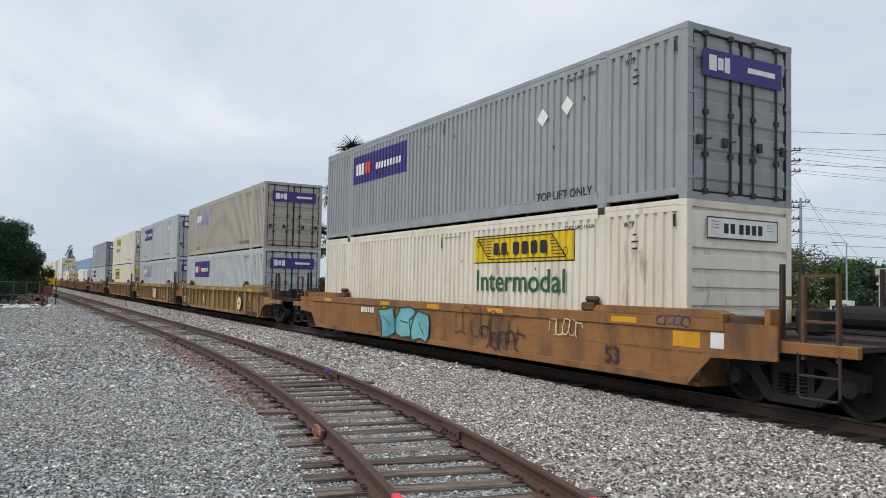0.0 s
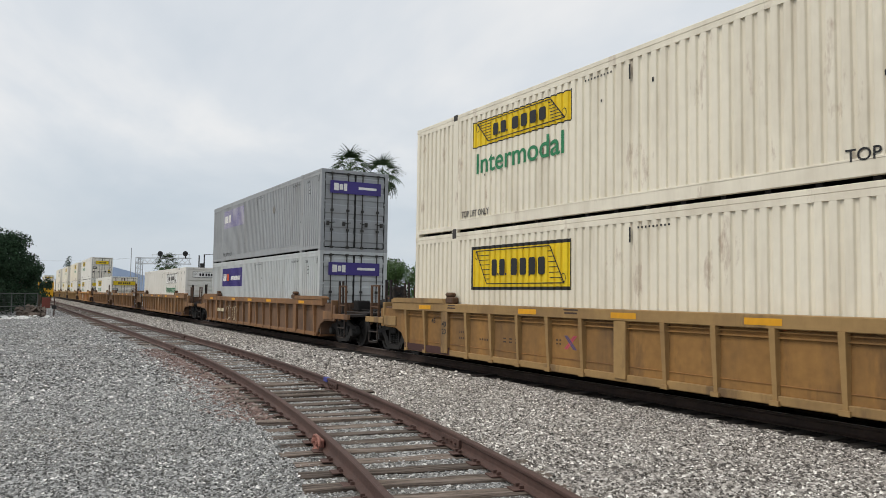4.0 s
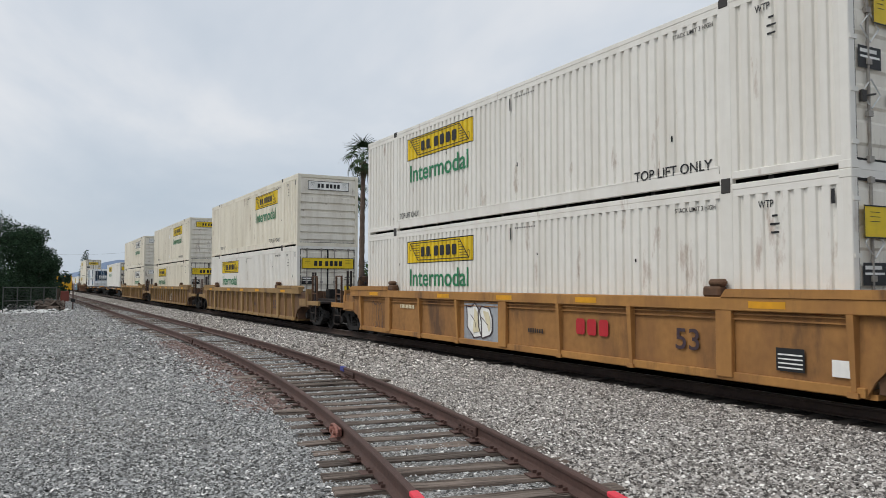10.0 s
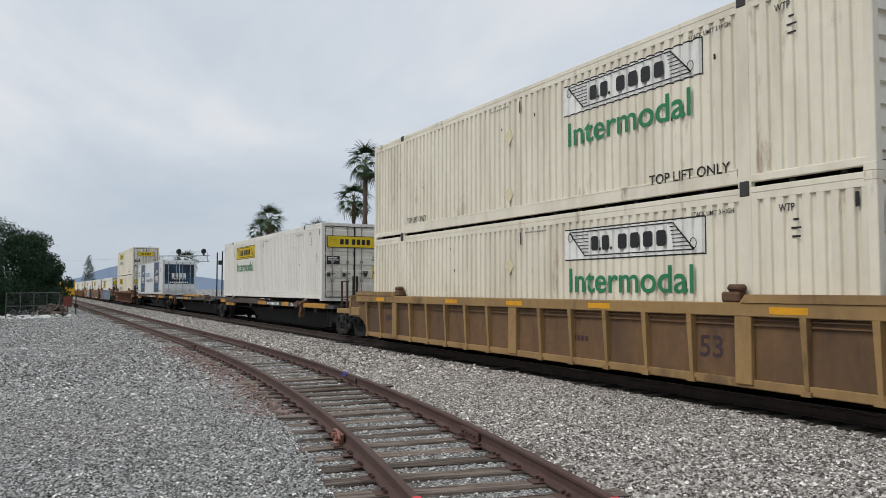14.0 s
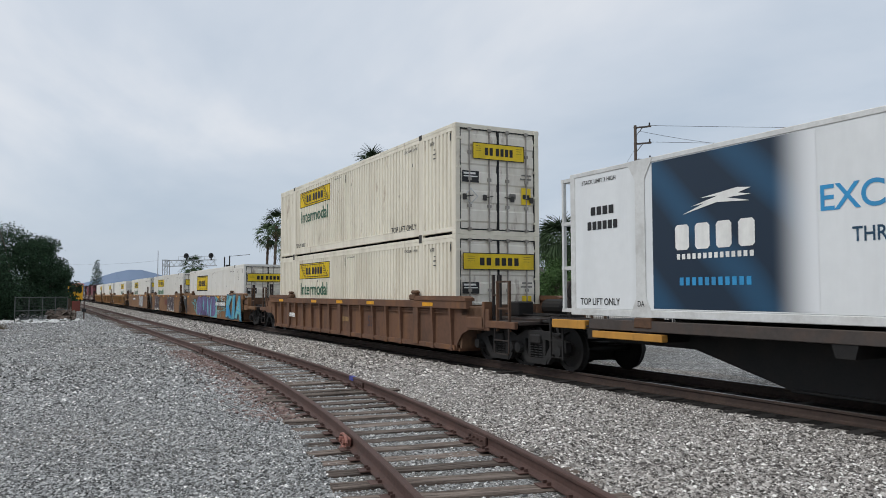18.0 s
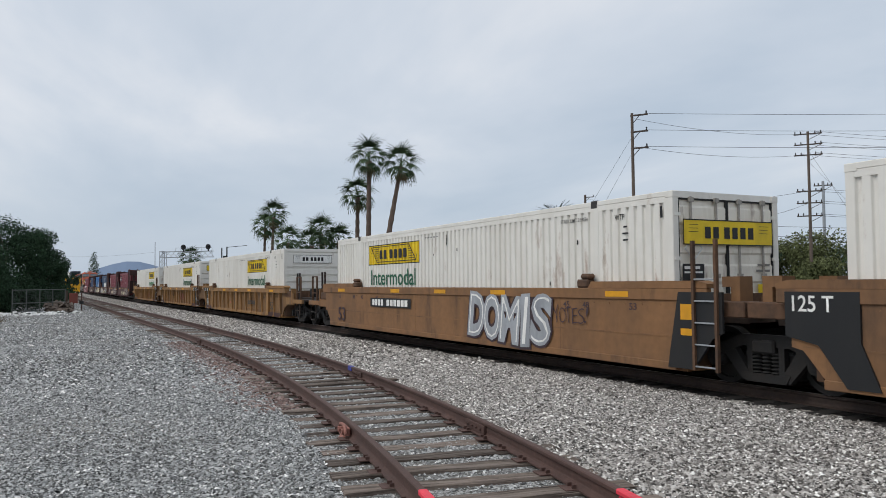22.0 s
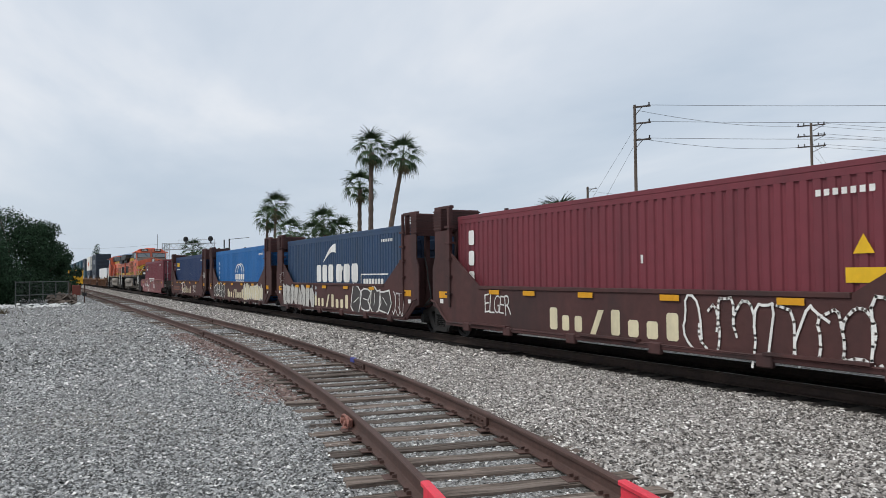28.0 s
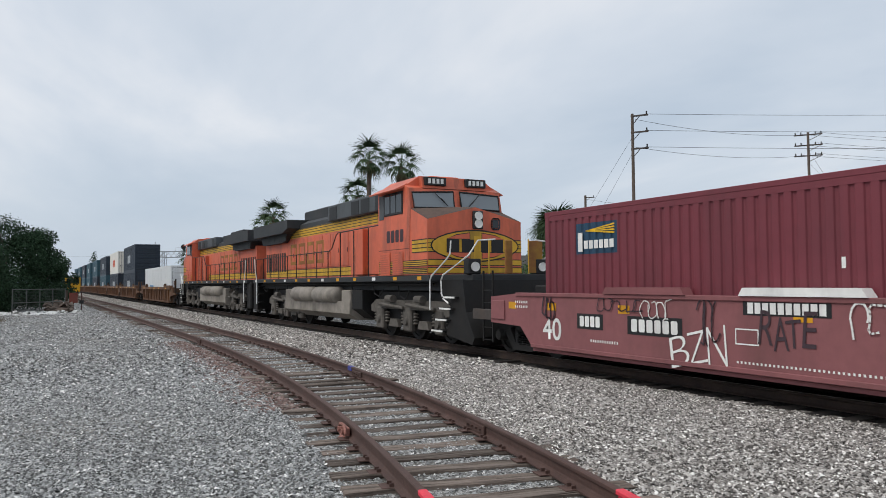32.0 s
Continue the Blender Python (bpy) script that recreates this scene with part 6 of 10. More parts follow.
def scrawl(car, x, z, w, h, mats, seed, y, fill=None, thick=0.045, loops=5):
    """Spray paint: slanted angular shapes with outlines where it is filled in, quick jagged strokes where not."""
    r = random.Random(seed)
    shapes = []
    for i in range(loops):
        g = splinter(r)
        lw, lh = w / loops * r.uniform(1.1, 1.35), h * r.uniform(0.85, 1.1)
        cx, cz = x - w / 2 + w * i / loops - 0.1 * lw, z - lh / 2 + h * r.uniform(-0.08, 0.08)
        lean, flip = r.uniform(-0.15, 0.3), r.random() < 0.4
        shapes.append([(cx + lw * ((1 - p if flip else p) + lean * (q - 0.5) + r.uniform(-0.05, 0.05)), cz + lh * (q + r.uniform(-0.05, 0.05))) for p, q in g])

    def stroke(bm, pts, yy, th):
        for p, q in zip(pts, pts[1:]):
            d = Vector((q[0] - p[0], q[1] - p[1]))
            if d.length < 1e-4:
                continue
            e = d.normalized() * th * 0.4
            n = Vector((-d.y, d.x)).normalized() * th / 2
            bm.faces.new([bm.verts.new((a, yy, b)) for a, b in ((p[0] - e.x + n.x, p[1] - e.y + n.y), (p[0] - e.x - n.x, p[1] - e.y - n.y), (q[0] + e.x - n.x, q[1] + e.y - n.y), (q[0] + e.x + n.x, q[1] + e.y + n.y))])
    if fill:
        def blobs(bm):
            for i, pts in enumerate(shapes):
                bm.faces.new([bm.verts.new((a, y - 0.0012 * i, b)) for a, b in pts])
        piece("spray_fill", "fill%d" % seed, blobs, fill, car, label="filled spray-paint shapes")

        def glints(bm):
            for i, pts in enumerate(shapes):
                mx, mz = sum(p for p, q in pts) / len(pts), sum(q for p, q in pts) / len(pts)
                half = [(mx + (a - mx) * 0.72, mz + (b - mz) * 0.72) for a, b in pts]
                k = r.randrange(len(half))
                half = (half[k:] + half[:k])[:len(half) // 2 + 1]
                bm.faces.new([bm.verts.new((a, y - 0.0105, b)) for a, b in half])
        other = {"paint_teal": "sky", "paint_violet": "silver", "paint_plum": "grey", "paint_silver": "white", "paint_white": "cream", "paint_grey": "silver"}
        key = other.get(fill.name)
        if key:
            piece("spray_fill", "glint%d" % seed, glints, M[key], car, label="second colour of the spray paint")

    def band(bm):
        yy = y - 0.012
        for i, pts in enumerate(shapes):
            if fill:
                stroke(bm, pts + pts[:1], yy - 0.0002 * i, thick)
                a, b = pts[0], pts[len(pts) // 2]
                m = [(a[0] + (b[0] - a[0]) * f + r.uniform(-0.06, 0.06), a[1] + (b[1] - a[1]) * f) for f in (0.3, 0.5, 0.7)]
                stroke(bm, m, yy - 0.0002 * i, thick * 0.6)
            else:
                k = r.randrange(len(pts))
                run = (pts[k:] + pts[:k])[:r.randrange(6, 11)]
                # rounded corners of a quick hand
                run = [run[0]] + [c for a, b in zip(run, run[1:]) for c in ((a[0] * 0.7 + b[0] * 0.3, a[1] * 0.7 + b[1] * 0.3), (a[0] * 0.3 + b[0] * 0.7, a[1] * 0.3 + b[1] * 0.7))] + [run[-1]]
                stroke(bm, run, yy - 0.0002 * i, thick * 0.7)
    piece("spray_line", "line%d" % seed, band, mats, car, label="spray-paint scrawl")


LETTERS = {}


def letter_shape(ch, fat, lean):
    """Points and faces of one fattened letter, in the unit square."""
    k = (ch, fat, lean)
    if k not in LETTERS:
        cu = bpy.data.curves.new("letter", "FONT")
        cu.body, cu.size, cu.offset, cu.shear, cu.resolution_u = ch, 1.0, fat, lean, 3
        ob = bpy.data.objects.new("letter", cu)
        me = bpy.data.meshes.new_from_object(ob)
        bpy.data.objects.remove(ob)
        co = np.array([v.co[:] for v in me.vertices])
        lo, hi = co.min(0), co.max(0)
        pts = [((c[0] - lo[0]) / (hi[0] - lo[0]), (c[1] - lo[1]) / (hi[1] - lo[1])) for c in co]
        LETTERS[k] = (pts, [tuple(f.vertices) for f in me.polygons])
    return LETTERS[k]


def spray_word(car, text, x, z, w, h, y, fill=None, line=None, seed=1, fat=0.07, edge=0.045, lean=0.12, jump=0.06, label="spray-painted letters", inner=None):
    """Spray-painted letters between x - w/2 and x + w/2: a line colour round a fill, or a thin line alone."""
    r = random.Random(seed)
    n = len(text)
    cells = []
    for i, ch in enumerate(text):
        wide = 0.6 if ch in "I!'" else (1.15 if ch in "MW" else 1.0)
        cells.append((ch, wide, r.uniform(-jump, jump) * h, r.uniform(1 - jump, 1 + jump), r.uniform(-0.08, 0.08) if fill else r.uniform(-0.1, 0.3)))
    step = w / sum(c[1] for c in cells)

    def layer(bm, grow, fat_now, depth):
        at = x - w / 2
        for i, (ch, wide, dz, tall, tilt) in enumerate(cells):
            pts, faces = letter_shape(ch, fat_now, lean)
            cw, chh = step * wide * (1.12 if fill else 1.05) + 2 * grow, h * tall + 2 * grow
            mx, mz = at + step * wide / 2, z + dz
            vs = [bm.verts.new((mx + (p - 0.5) * cw - tilt * (q - 0.5) * chh, y - depth - 0.0006 * i, mz + (q - 0.5) * chh + tilt * (p - 0.5) * cw)) for p, q in pts]
            for f in faces:
                bm.faces.new([vs[k] for k in f])
            at += step * wide
    key = "%s%.2f%d" % (text, x, seed)
    if fill:
        piece("spray_line", "swl" + key, lambda bm: layer(bm, edge, fat + 0.05, 0.0), line, car, label="outline of the spray-painted letters")
        piece("spray_fill", "swf" + key, lambda bm: layer(bm, 0.0, fat, 0.007), fill, car, label=label)
        if inner:
            piece("spray_line", "swi" + key, lambda bm: layer(bm, -0.07, -0.03, 0.012), inner, car, label="thin strokes inside the letters")
    else:
        piece("spray_line", "swl" + key, lambda bm: layer(bm, 0.0, -0.018 if fat == 0.07 else fat, 0.0), line, car, label=label)


def spray_dots(car, x, z, w, h, y, mat, seed, count=12, join=True):
    """Round splashes of spray paint, some joined by thin runs."""
    r = random.Random(seed)

    def mk(bm):
        spots = [(x + w * r.uniform(-0.5, 0.5), z + h * r.uniform(-0.5, 0.5), r.uniform(0.03, 0.11)) for i in range(count)]
        for i, (a, b, q) in enumerate(spots):
            bm.faces.new([bm.verts.new((a + q * math.cos(k * 0.6283), y - 0.0004 * i, b + q * math.sin(k * 0.6283))) for k in range(10)])
        if join:
            for (a, b, q), (c, d, e) in zip(spots[::2], spots[1::2]):
                v = Vector((c - a, d - b)).normalized() * 0.012
                bm.faces.new([bm.verts.new(t) for t in ((a + v.y, y + 0.001, b - v.x), (c + v.y, y + 0.001, d - v.x), (c - v.y, y + 0.001, d + v.x), (a - v.y, y + 0.001, b + v.x))])
    piece("spray_fill", "dots%d" % seed, mk, mat, car, label="splashes of spray paint")


def number_plate(car, x, z, w, h, n, y):
    """Black painted field with white plain bars."""
    piece("number_panel", "npl%.2f%.2f%.2f" % (x, z, w), lambda bm: quad(bm, x - w / 2, x + w / 2, z - h / 2, z + h / 2, y), M["black"], car, label="black painted number field")
    side_mark(car, x - w * 0.3, z, w * 0.3, h * 0.68, 4, M["white"], y - 0.004, key="np1")
    side_mark(car, x + w * 0.18, z, w * 0.52, h * 0.68, n, M["white"], y - 0.004, key="np2")


def beacon_sign(c, cx, cz):
    def back(bm):
        drape(bm, 12.19, cx - 0.62, cx + 0.62, cz - 0.3, cz + 0.3, 0.003)
    piece("sign_panel", "bcb%.2f" % cx, back, M["navy"], c, label="dark blue sign panel")

    def whites(bm):
        quad(bm, cx - 0.52, cx - 0.38, cz - 0.25, cz + 0.12, -1.302)
        blocks(bm, cx + 0.1, cz - 0.12, 0.9, 0.16, 6, -1.302)
    piece("sign_print", "bcw%.2f" % cx, whites, M["white"], c)

    def beam(bm):
        for i in range(4):
            z0 = cz + 0.06 + i * 0.055
            bm.faces.new([bm.verts.new(p) for p in ((cx - 0.3, -1.302, cz + 0.14), (cx + 0.56, -1.302, z0), (cx + 0.56, -1.302, z0 + 0.03), (cx - 0.3, -1.302, cz + 0.15))])
    piece("sign_print", "bcy%.2f" % cx, beam, M["gold"], c, label="yellow beam stripes")


def warn(c, x):
    def tri(bm):
        bm.faces.new([bm.verts.new(p) for p in ((x - 0.15, -1.302, 1.36), (x + 0.15, -1.302, 1.36), (x, -1.302, 1.62))])
        quad(bm, x - 0.26, x + 0.3, 0.98, 1.18, -1.302)
    piece("warning_sticker", "warn", tri, M["gold"], c, label="yellow warning sticker")


def swoosh(c):
    def mk(bm):
        pts = [(-1.4 + 0.11 * i, 1.65 + 0.47 * math.sin(i * 0.15)) for i in range(13)]
        for i, (p, q) in enumerate(zip(pts, pts[1:])):
            w0, w1 = 0.02 + 0.012 * i, 0.02 + 0.012 * (i + 1)
            bm.faces.new([bm.verts.new(v) for v in ((p[0], -1.302, p[1] - w0), (q[0], -1.302, q[1] - w1), (q[0], -1.302, q[1] + w1), (p[0], -1.302, p[1] + w0))])
    piece("sign_print", "swoosh", mk, M["white"], c, label="white curved stroke")

    def under(bm):
        quad(bm, 2.35, 4.6, 1.14, 1.18, -1.302)
        quad(bm, 2.35, 2.39, 0.78, 1.14, -1.302)
        blocks(bm, 3.4, 0.92, 1.7, 0.2, 7, -1.302)
    piece("lettering", "swund", under, M["white"], c)


def globe(c):
    """Two crossing arcs over a base, in white."""
    def mk(bm):
        for mid, rad, top, d in ((-0.12, 0.68, 0.44, 0.0), (0.34, 0.66, 0.46, 0.0015)):
            pts = [(mid + rad * math.cos(math.pi * i / 18), 1.30 + top * math.sin(math.pi * i / 18)) for i in range(19)]
            for (a, b), (e, f) in zip(pts, pts[1:]):
                bm.faces.new([bm.verts.new(v) for v in ((mid + (a - mid) * 1.13, -1.302 - d, b + 0.055), (a, -1.302 - d, b), (e, -1.302 - d, f), (mid + (e - mid) * 1.13, -1.302 - d, f + 0.055))])
    piece("sign_print", "globe", mk, M["white"], c, label="two crossing white arcs")


def cool_box(u, z):
    """Smooth-sided refrigerated container with printed navy panels."""
    c = thing("refrigerated_container", "white smooth-sided refrigerated container with navy printed panels", "container", "containers on the train", loc=(u, TRACK_Y, z))
    MOVING.append((c, u, z, 0.0))
    L = 8.075
    H = 2.80

    def body(bm):
        box(bm, -L + 0.02, L - 0.06, -1.285, 1.285, 0.12, H - 0.02, 0.02)
    piece("body", "clbody", body, M["reefer_white"], c)

    def frame_parts(bm):
        for k in (-1, 1):
            box(bm, -L, L, k * 1.22, k * 1.298, 0.0, 0.13, 0.01)
            box(bm, -L, L, k * 1.22, k * 1.298, H - 0.09, H, 0.01)
            for s in (-1, 1):
                box(bm, s * (L - 0.16), s * L, k * 1.16, k * 1.298, 0, H, 0.015)
    piece("frame", "clframe", frame_parts, M["plastic"], c, label="pale metal edge frame")
    for s in (-1, 1):
        def post(bm):
            plate(bm, [(-0.3, 0.0), (0.3, 0.0), (0.12, 0.35), (0.12, 2.45), (0.34, H), (-0.34, H), (-0.12, 2.45), (-0.12, 0.35)], -1.304, -1.28)
        piece("lift_post", "clpost", post, M["plastic"], c, (s * 6.05, 0, 0))
    for a, b in ((-5.75, -3.05), (2.95, 5.85)):
        def navy(bm):
            quad(bm, a, b + 0.5, 0.16, H - 0.1, -1.289)
        piece("printed_panel", "clnavy%.1f" % a, navy, M["print_navy"], c, label="dark navy printed panel fading to white")

        def marks(bm):
            m = (a + b) / 2
            blocks(bm, m, 1.35, 1.75, 0.42, 4, -1.296, 0, 0.3)
            blocks(bm, m, 1.03, 1.6, 0.09, 14, -1.296)
            for i in range(3):
                bm.faces.new([bm.verts.new(p) for p in ((m - 0.65 + 0.2 * i, -1.296, 1.72 + 0.12 * i), (m + 0.1 + 0.2 * i, -1.296, 1.95 + 0.05 * i), (m + 0.75, -1.296, 1.82 + 0.1 * i), (m + 0.1 + 0.2 * i, -1.296, 1.86 + 0.05 * i))])
        piece("sign_print", "clm%.1f" % a, marks, M["white"], c, label="white name bars and running-animal strokes")
        if a > 0:
            words("sign_word", "INTERMODAL", 0.2, M["sky"], c, ((a + b) / 2, -1.297, 0.62), 1.7)
        else:
            side_mark(c, (a + b) / 2, 0.62, 1.5, 0.13, 11, M["sky"], -1.296, key="cls")
    for x in (-7.2, 6.75):
        words("lift_note", "TOP LIFT ONLY", 0.13, M["black"], c, (x, -1.291, 0.27), 1.15)
        words("stack_note", "STACK LIMIT 3 HIGH", 0.08, M["black"], c, (x, -1.291, 2.58), 1.0)
    for x in (-6.05, 6.05):
        words("post_mark", "DA", 0.1, M["black"], c, (x, -1.306, 0.24), 0.17)
    words("length_note", "53FT", 0.13, M["black"], c, (6.9, -1.291, 2.1), 0.4)
    words("length_note", "WIC", 0.13, M["black"], c, (6.9, -1.291, 1.9), 0.3)

    def guard(bm):
        for y in (-1.2, -0.6, 0.0, 0.6, 1.2):
            box(bm, -L - 0.36, -L - 0.30, y - 0.035, y + 0.035, 0.05, H - 0.05)
        for z0 in (0.05, 0.9, 1.8, H - 0.12):
            box(bm, -L - 0.37, -L - 0.29, -1.24, 1.24, z0, z0 + 0.07)
            for k in (-1, 1):
                box(bm, -L - 0.3, -L, k * 1.2 - 0.03, k * 1.2 + 0.03, z0, z0 + 0.07)
    piece("end_guard", "clguard", guard, M["plastic"], c, label="open metal guard frame at the front")
    words("slogan", "EXCELLENCE", 0.36, M["sky"], c, (-1.05, -1.291, 1.72), 2.9)
    words("slogan", "THROUGH", 0.2, M["navy"], c, (-1.45, -1.291, 1.2), 1.2)
    words("slogan", "EXECUTION", 0.34, M["navy"], c, (0.75, -1.291, 1.2), 2.75)
    side_mark(c, -7.1, 2.0, 0.7, 0.16, 4, M["black"], -1.291, key="cln")
    side_mark(c, -7.1, 1.72, 0.9, 0.16, 6, M["black"], -1.291, key="cln2")
    for k in (-1, 1):
        def door(bm):
            box(bm, L - 0.06, L - 0.01, k * 0.01, k * 1.15, 0.5, H - 0.12)
        d = piece("door", "cldoor%d" % k, door, M["reefer_white"], c)

        def nv(bm):
            box(bm, L - 0.01, L - 0.004, k * 0.03, k * 1.14, 0.85, H - 0.35)
        piece("printed_panel", "clnv%d" % k, nv, M["print_plain"], d)
        for y in (0.25, 0.85):
            def rod(bm):
                bar(bm, (0, 0, 0.2), (0, 0, H - 0.09), 0.022, 8)
                for zz in (0.3, 0.9, 1.7, 2.5):
                    box(bm, -0.02, 0.03, -0.06, 0.06, zz - 0.05, zz + 0.05)
            piece("locking_rod", "clrod", rod, M["bare_steel"], d, (L + 0.01, k * y, 0))

    def lower(bm):
        box(bm, L - 0.06, L + 0.0, -1.2, 1.2, 0.0, 0.5, 0.01)
        for y in (-0.9, -0.3, 0.3, 0.9):
            box(bm, L, L + 0.03, y - 0.18, y + 0.18, 0.15, 0.42, 0.01)
    piece("bumper_panel", "cllow", lower, M["plastic"], c)

    def dm(bm):
        for w, z0, h in ((1.2, 1.55, 0.36), (1.1, 1.27, 0.08), (1.5, 0.98, 0.12)):
            n = 4 if h > 0.3 else 9
            for i in range(n):
                a = -w / 2 + w * i / n
                bm.faces.new([bm.verts.new(p) for p in ((L + 0.001, a, z0 - h / 2), (L + 0.001, a + w / n * 0.7, z0 - h / 2), (L + 0.001, a + w / n * 0.7, z0 + h / 2), (L + 0.001, a, z0 + h / 2))])
    piece("sign_print", "cldm", dm, M["white"], c)

    for k in (-1, 1):
        for zz in (0.35, 0.95, 1.5, 2.0):
            piece("hinge", "clhinge", lambda bm: box(bm, L - 0.03, L + 0.02, -0.06, 0.06, 0, 0.12), M["plastic"], c, (0, k * 1.24, zz))
    return c


def short_car(u):
    """Dusty red forty-foot well car."""
    car = thing("well_car", "dusty pinkish-red smooth-sided well car with sprayed scrawls", "well car", "well cars of the train", loc=(u, TRACK_Y, 0))
    MOVING.append((car, u, 0.0, 0.0))
    m = M["car_red"]
    for k in (-1, 1):
        def side(bm):
            plate(bm, [(-6.35, 0.5), (6.35, 0.5), (6.75, 0.88), (7.95, 0.92), (7.95, 1.5), (6.9, 1.58), (-6.9, 1.58), (-7.95, 1.5), (-7.95, 0.92), (-6.75, 0.88)], -1.5, -1.45)
        piece("side_wall", "srside", side, m, car, (0, 0, 0), (0, 0, 0 if k < 0 else 180))

        def rim(bm):
            box(bm, -6.9, 6.9, -1.53, -1.40, 1.52, 1.60, 0.012)
            box(bm, -6.35, 6.35, -1.52, -1.40, 0.46, 0.54, 0.01)
            box(bm, -7.9, -7.35, -1.535, -1.5, 1.0, 1.42, 0.01)
        piece("rim", "srrim", rim, m, car, (0, 0, 0), (0, 0, 0 if k < 0 else 180))
        for s in (-1, 1):
            def flap(bm):
                plate(bm, [(-1.0, 1.60), (1.0, 1.60), (0.92, 1.72), (-0.92, 1.72)], -1.56, -1.34)
            piece("guide_flap", "srflap", flap, M["white"] if s * k < 0 and k < 0 else m, car, ((-2.96 if s < 0 else 0.11) if k < 0 else 3.15 * s, 0, 0), (0, 0, 0 if k < 0 else 180))
    for s in (-1, 1):
        def endp(bm):
            box(bm, s * 6.6, s * 9.0, -0.7, 0.7, 1.1, 1.26, 0.01)
            box(bm, s * 8.0, s * 8.9, -1.4, 1.4, 1.06, 1.14, 0.01)
            for kk in (-1, 1):
                box(bm, s * 7.9, s * 8.9, kk * 1.28, kk * 1.44, 0.96, 1.2, 0.01)
            box(bm, s * 6.42, s * 6.52, -1.4, 1.4, 0.6, 1.5)
        piece("end_platform", "srend%d" % s, endp, M["post_dark"], car)

        def draw(bm):
            box(bm, s * 6.6, s * 9.3, -0.16, 0.16, 0.82, 1.10, 0.02)
            box(bm, s * 9.1, s * 9.5, -0.15, 0.13, 0.82, 1.08, 0.05)
        piece("coupler", "srcoup%d" % s, draw, M["steel_dark"], car)

        def gear(bm):
            lathe(bm, [(0.16, -0.4), (0.2, -0.36), (0.2, 0.36), (0.16, 0.4)], 14, "X", (s * 7.9, 0.4, 1.62))
            box(bm, s * 7.0, s * 7.5, -0.6, -0.1, 1.26, 1.75, 0.03)
            for i in range(3):
                bar(bm, (s * 6.7, -0.5 + i * 0.4, 1.32), (s * 8.8, -0.4 + i * 0.3, 1.30), 0.022, 6)
        piece("brake_gear", "srgear%d" % s, gear, M["steel_dark"], car)
        for y in (-1.36, 1.36):
            def lad(bm):
                ladder(bm, 0.42, 0.45, 1.7, 5, 2.1)
            piece("ladder", "srlad", lad, M["steel_dark"], car, (s * 8.3, y, 0))
        truck(car, s * 7.3, u)
    piece("brake_wheel", "brakewheel", brake_wheel, M["steel_dark"], car, (8.5, 0.2, 2.1))

    def floor(bm):
        box(bm, -6.4, 6.4, -1.42, 1.42, 0.38, 0.44)
    piece("well_floor", "srfloor", floor, m, car)

    def plates(bm):
        for a, b, p, q in ((-4.78, -4.02, 0.93, 1.22), (-3.36, -2.06, 0.9, 1.22), (-0.85, 0.58, 1.32, 1.53)):
            quad(bm, a, b, p, q, -1.505)
    piece("number_panel", "srplates", plates, M["black"], car, label="black number panels")

    def nums(bm):
        blocks(bm, -4.4, 1.075, 0.62, 0.2, 4, -1.509)
        blocks(bm, -2.71, 1.06, 1.14, 0.22, 6, -1.509)
        blocks(bm, -0.13, 1.425, 1.3, 0.16, 10, -1.509)
        blocks(bm, 0.2, 0.62, 2.4, 0.035, 34, -1.506)
        blocks(bm, -4.0, 0.72, 0.8, 0.05, 12, -1.506)
        blocks(bm, -6.7, 1.4, 0.5, 0.05, 7, -1.506)
        blocks(bm, -6.7, 1.3, 0.5, 0.05, 7, -1.506)
        quad(bm, -1.0, -0.98, 0.88, 1.12, -1.507)
        quad(bm, -0.6, -0.58, 0.88, 1.12, -1.507)
        quad(bm, -1.0, -0.58, 1.1, 1.12, -1.508)
        quad(bm, -1.0, -0.58, 0.88, 0.9, -1.508)
        blocks(bm, 2.0, 1.1, 1.2, 0.1, 8, -1.507)
        blocks(bm, 2.0, 0.92, 1.2, 0.1, 8, -1.507)
    piece("lettering", "srnums", nums, M["white"], car)
    words("length_mark", "40", 0.44, M["white"], car, (-5.6, -1.508, 0.88), 0.62)

    for x in (-7.2, -5.75, -3.6, 0.0, 4.0, 6.9):
        piece("reflector", "sramb", lambda bm: quad(bm, 0, 0.3, 0, 0.15, 0), M["amber"], car, (x, -1.504, 1.25))
    scrawl(car, -5.7, 1.3, 0.42, 0.42, M["plum"], 181, -1.512, None, 0.05, 3)
    scrawl(car, -3.55, 1.4, 1.2, 0.24, M["plum"], 182, -1.512, None, 0.03, 6)
    scrawl(car, -2.6, 1.36, 0.8, 0.3, M["white"], 183, -1.513, None, 0.03, 4)
    scrawl(car, -1.5, 1.15, 0.5, 0.7, M["plum"], 189, -1.512, None, 0.04, 3)
    spray_word(car, "BZN", -1.75, 0.74, 1.2, 0.52, -1.512, None, M["white"], 184, jump=0.2)
    spray_word(car, "RATE", -0.1, 1.1, 0.95, 0.45, -1.512, None, M["plum"], 185, -0.005, jump=0.15)
    scrawl(car, 1.5, 1.33, 1.3, 0.4, M["white"], 186, -1.512, None, 0.04, 5)
    scrawl(car, 4.2, 1.05, 3.2, 0.8, M["black"], 187, -1.512, None, 0.06, 14)
    scrawl(car, 6.6, 1.1, 1.6, 0.4, M["plum"], 188, -1.512, None, 0.03, 6)
    return car


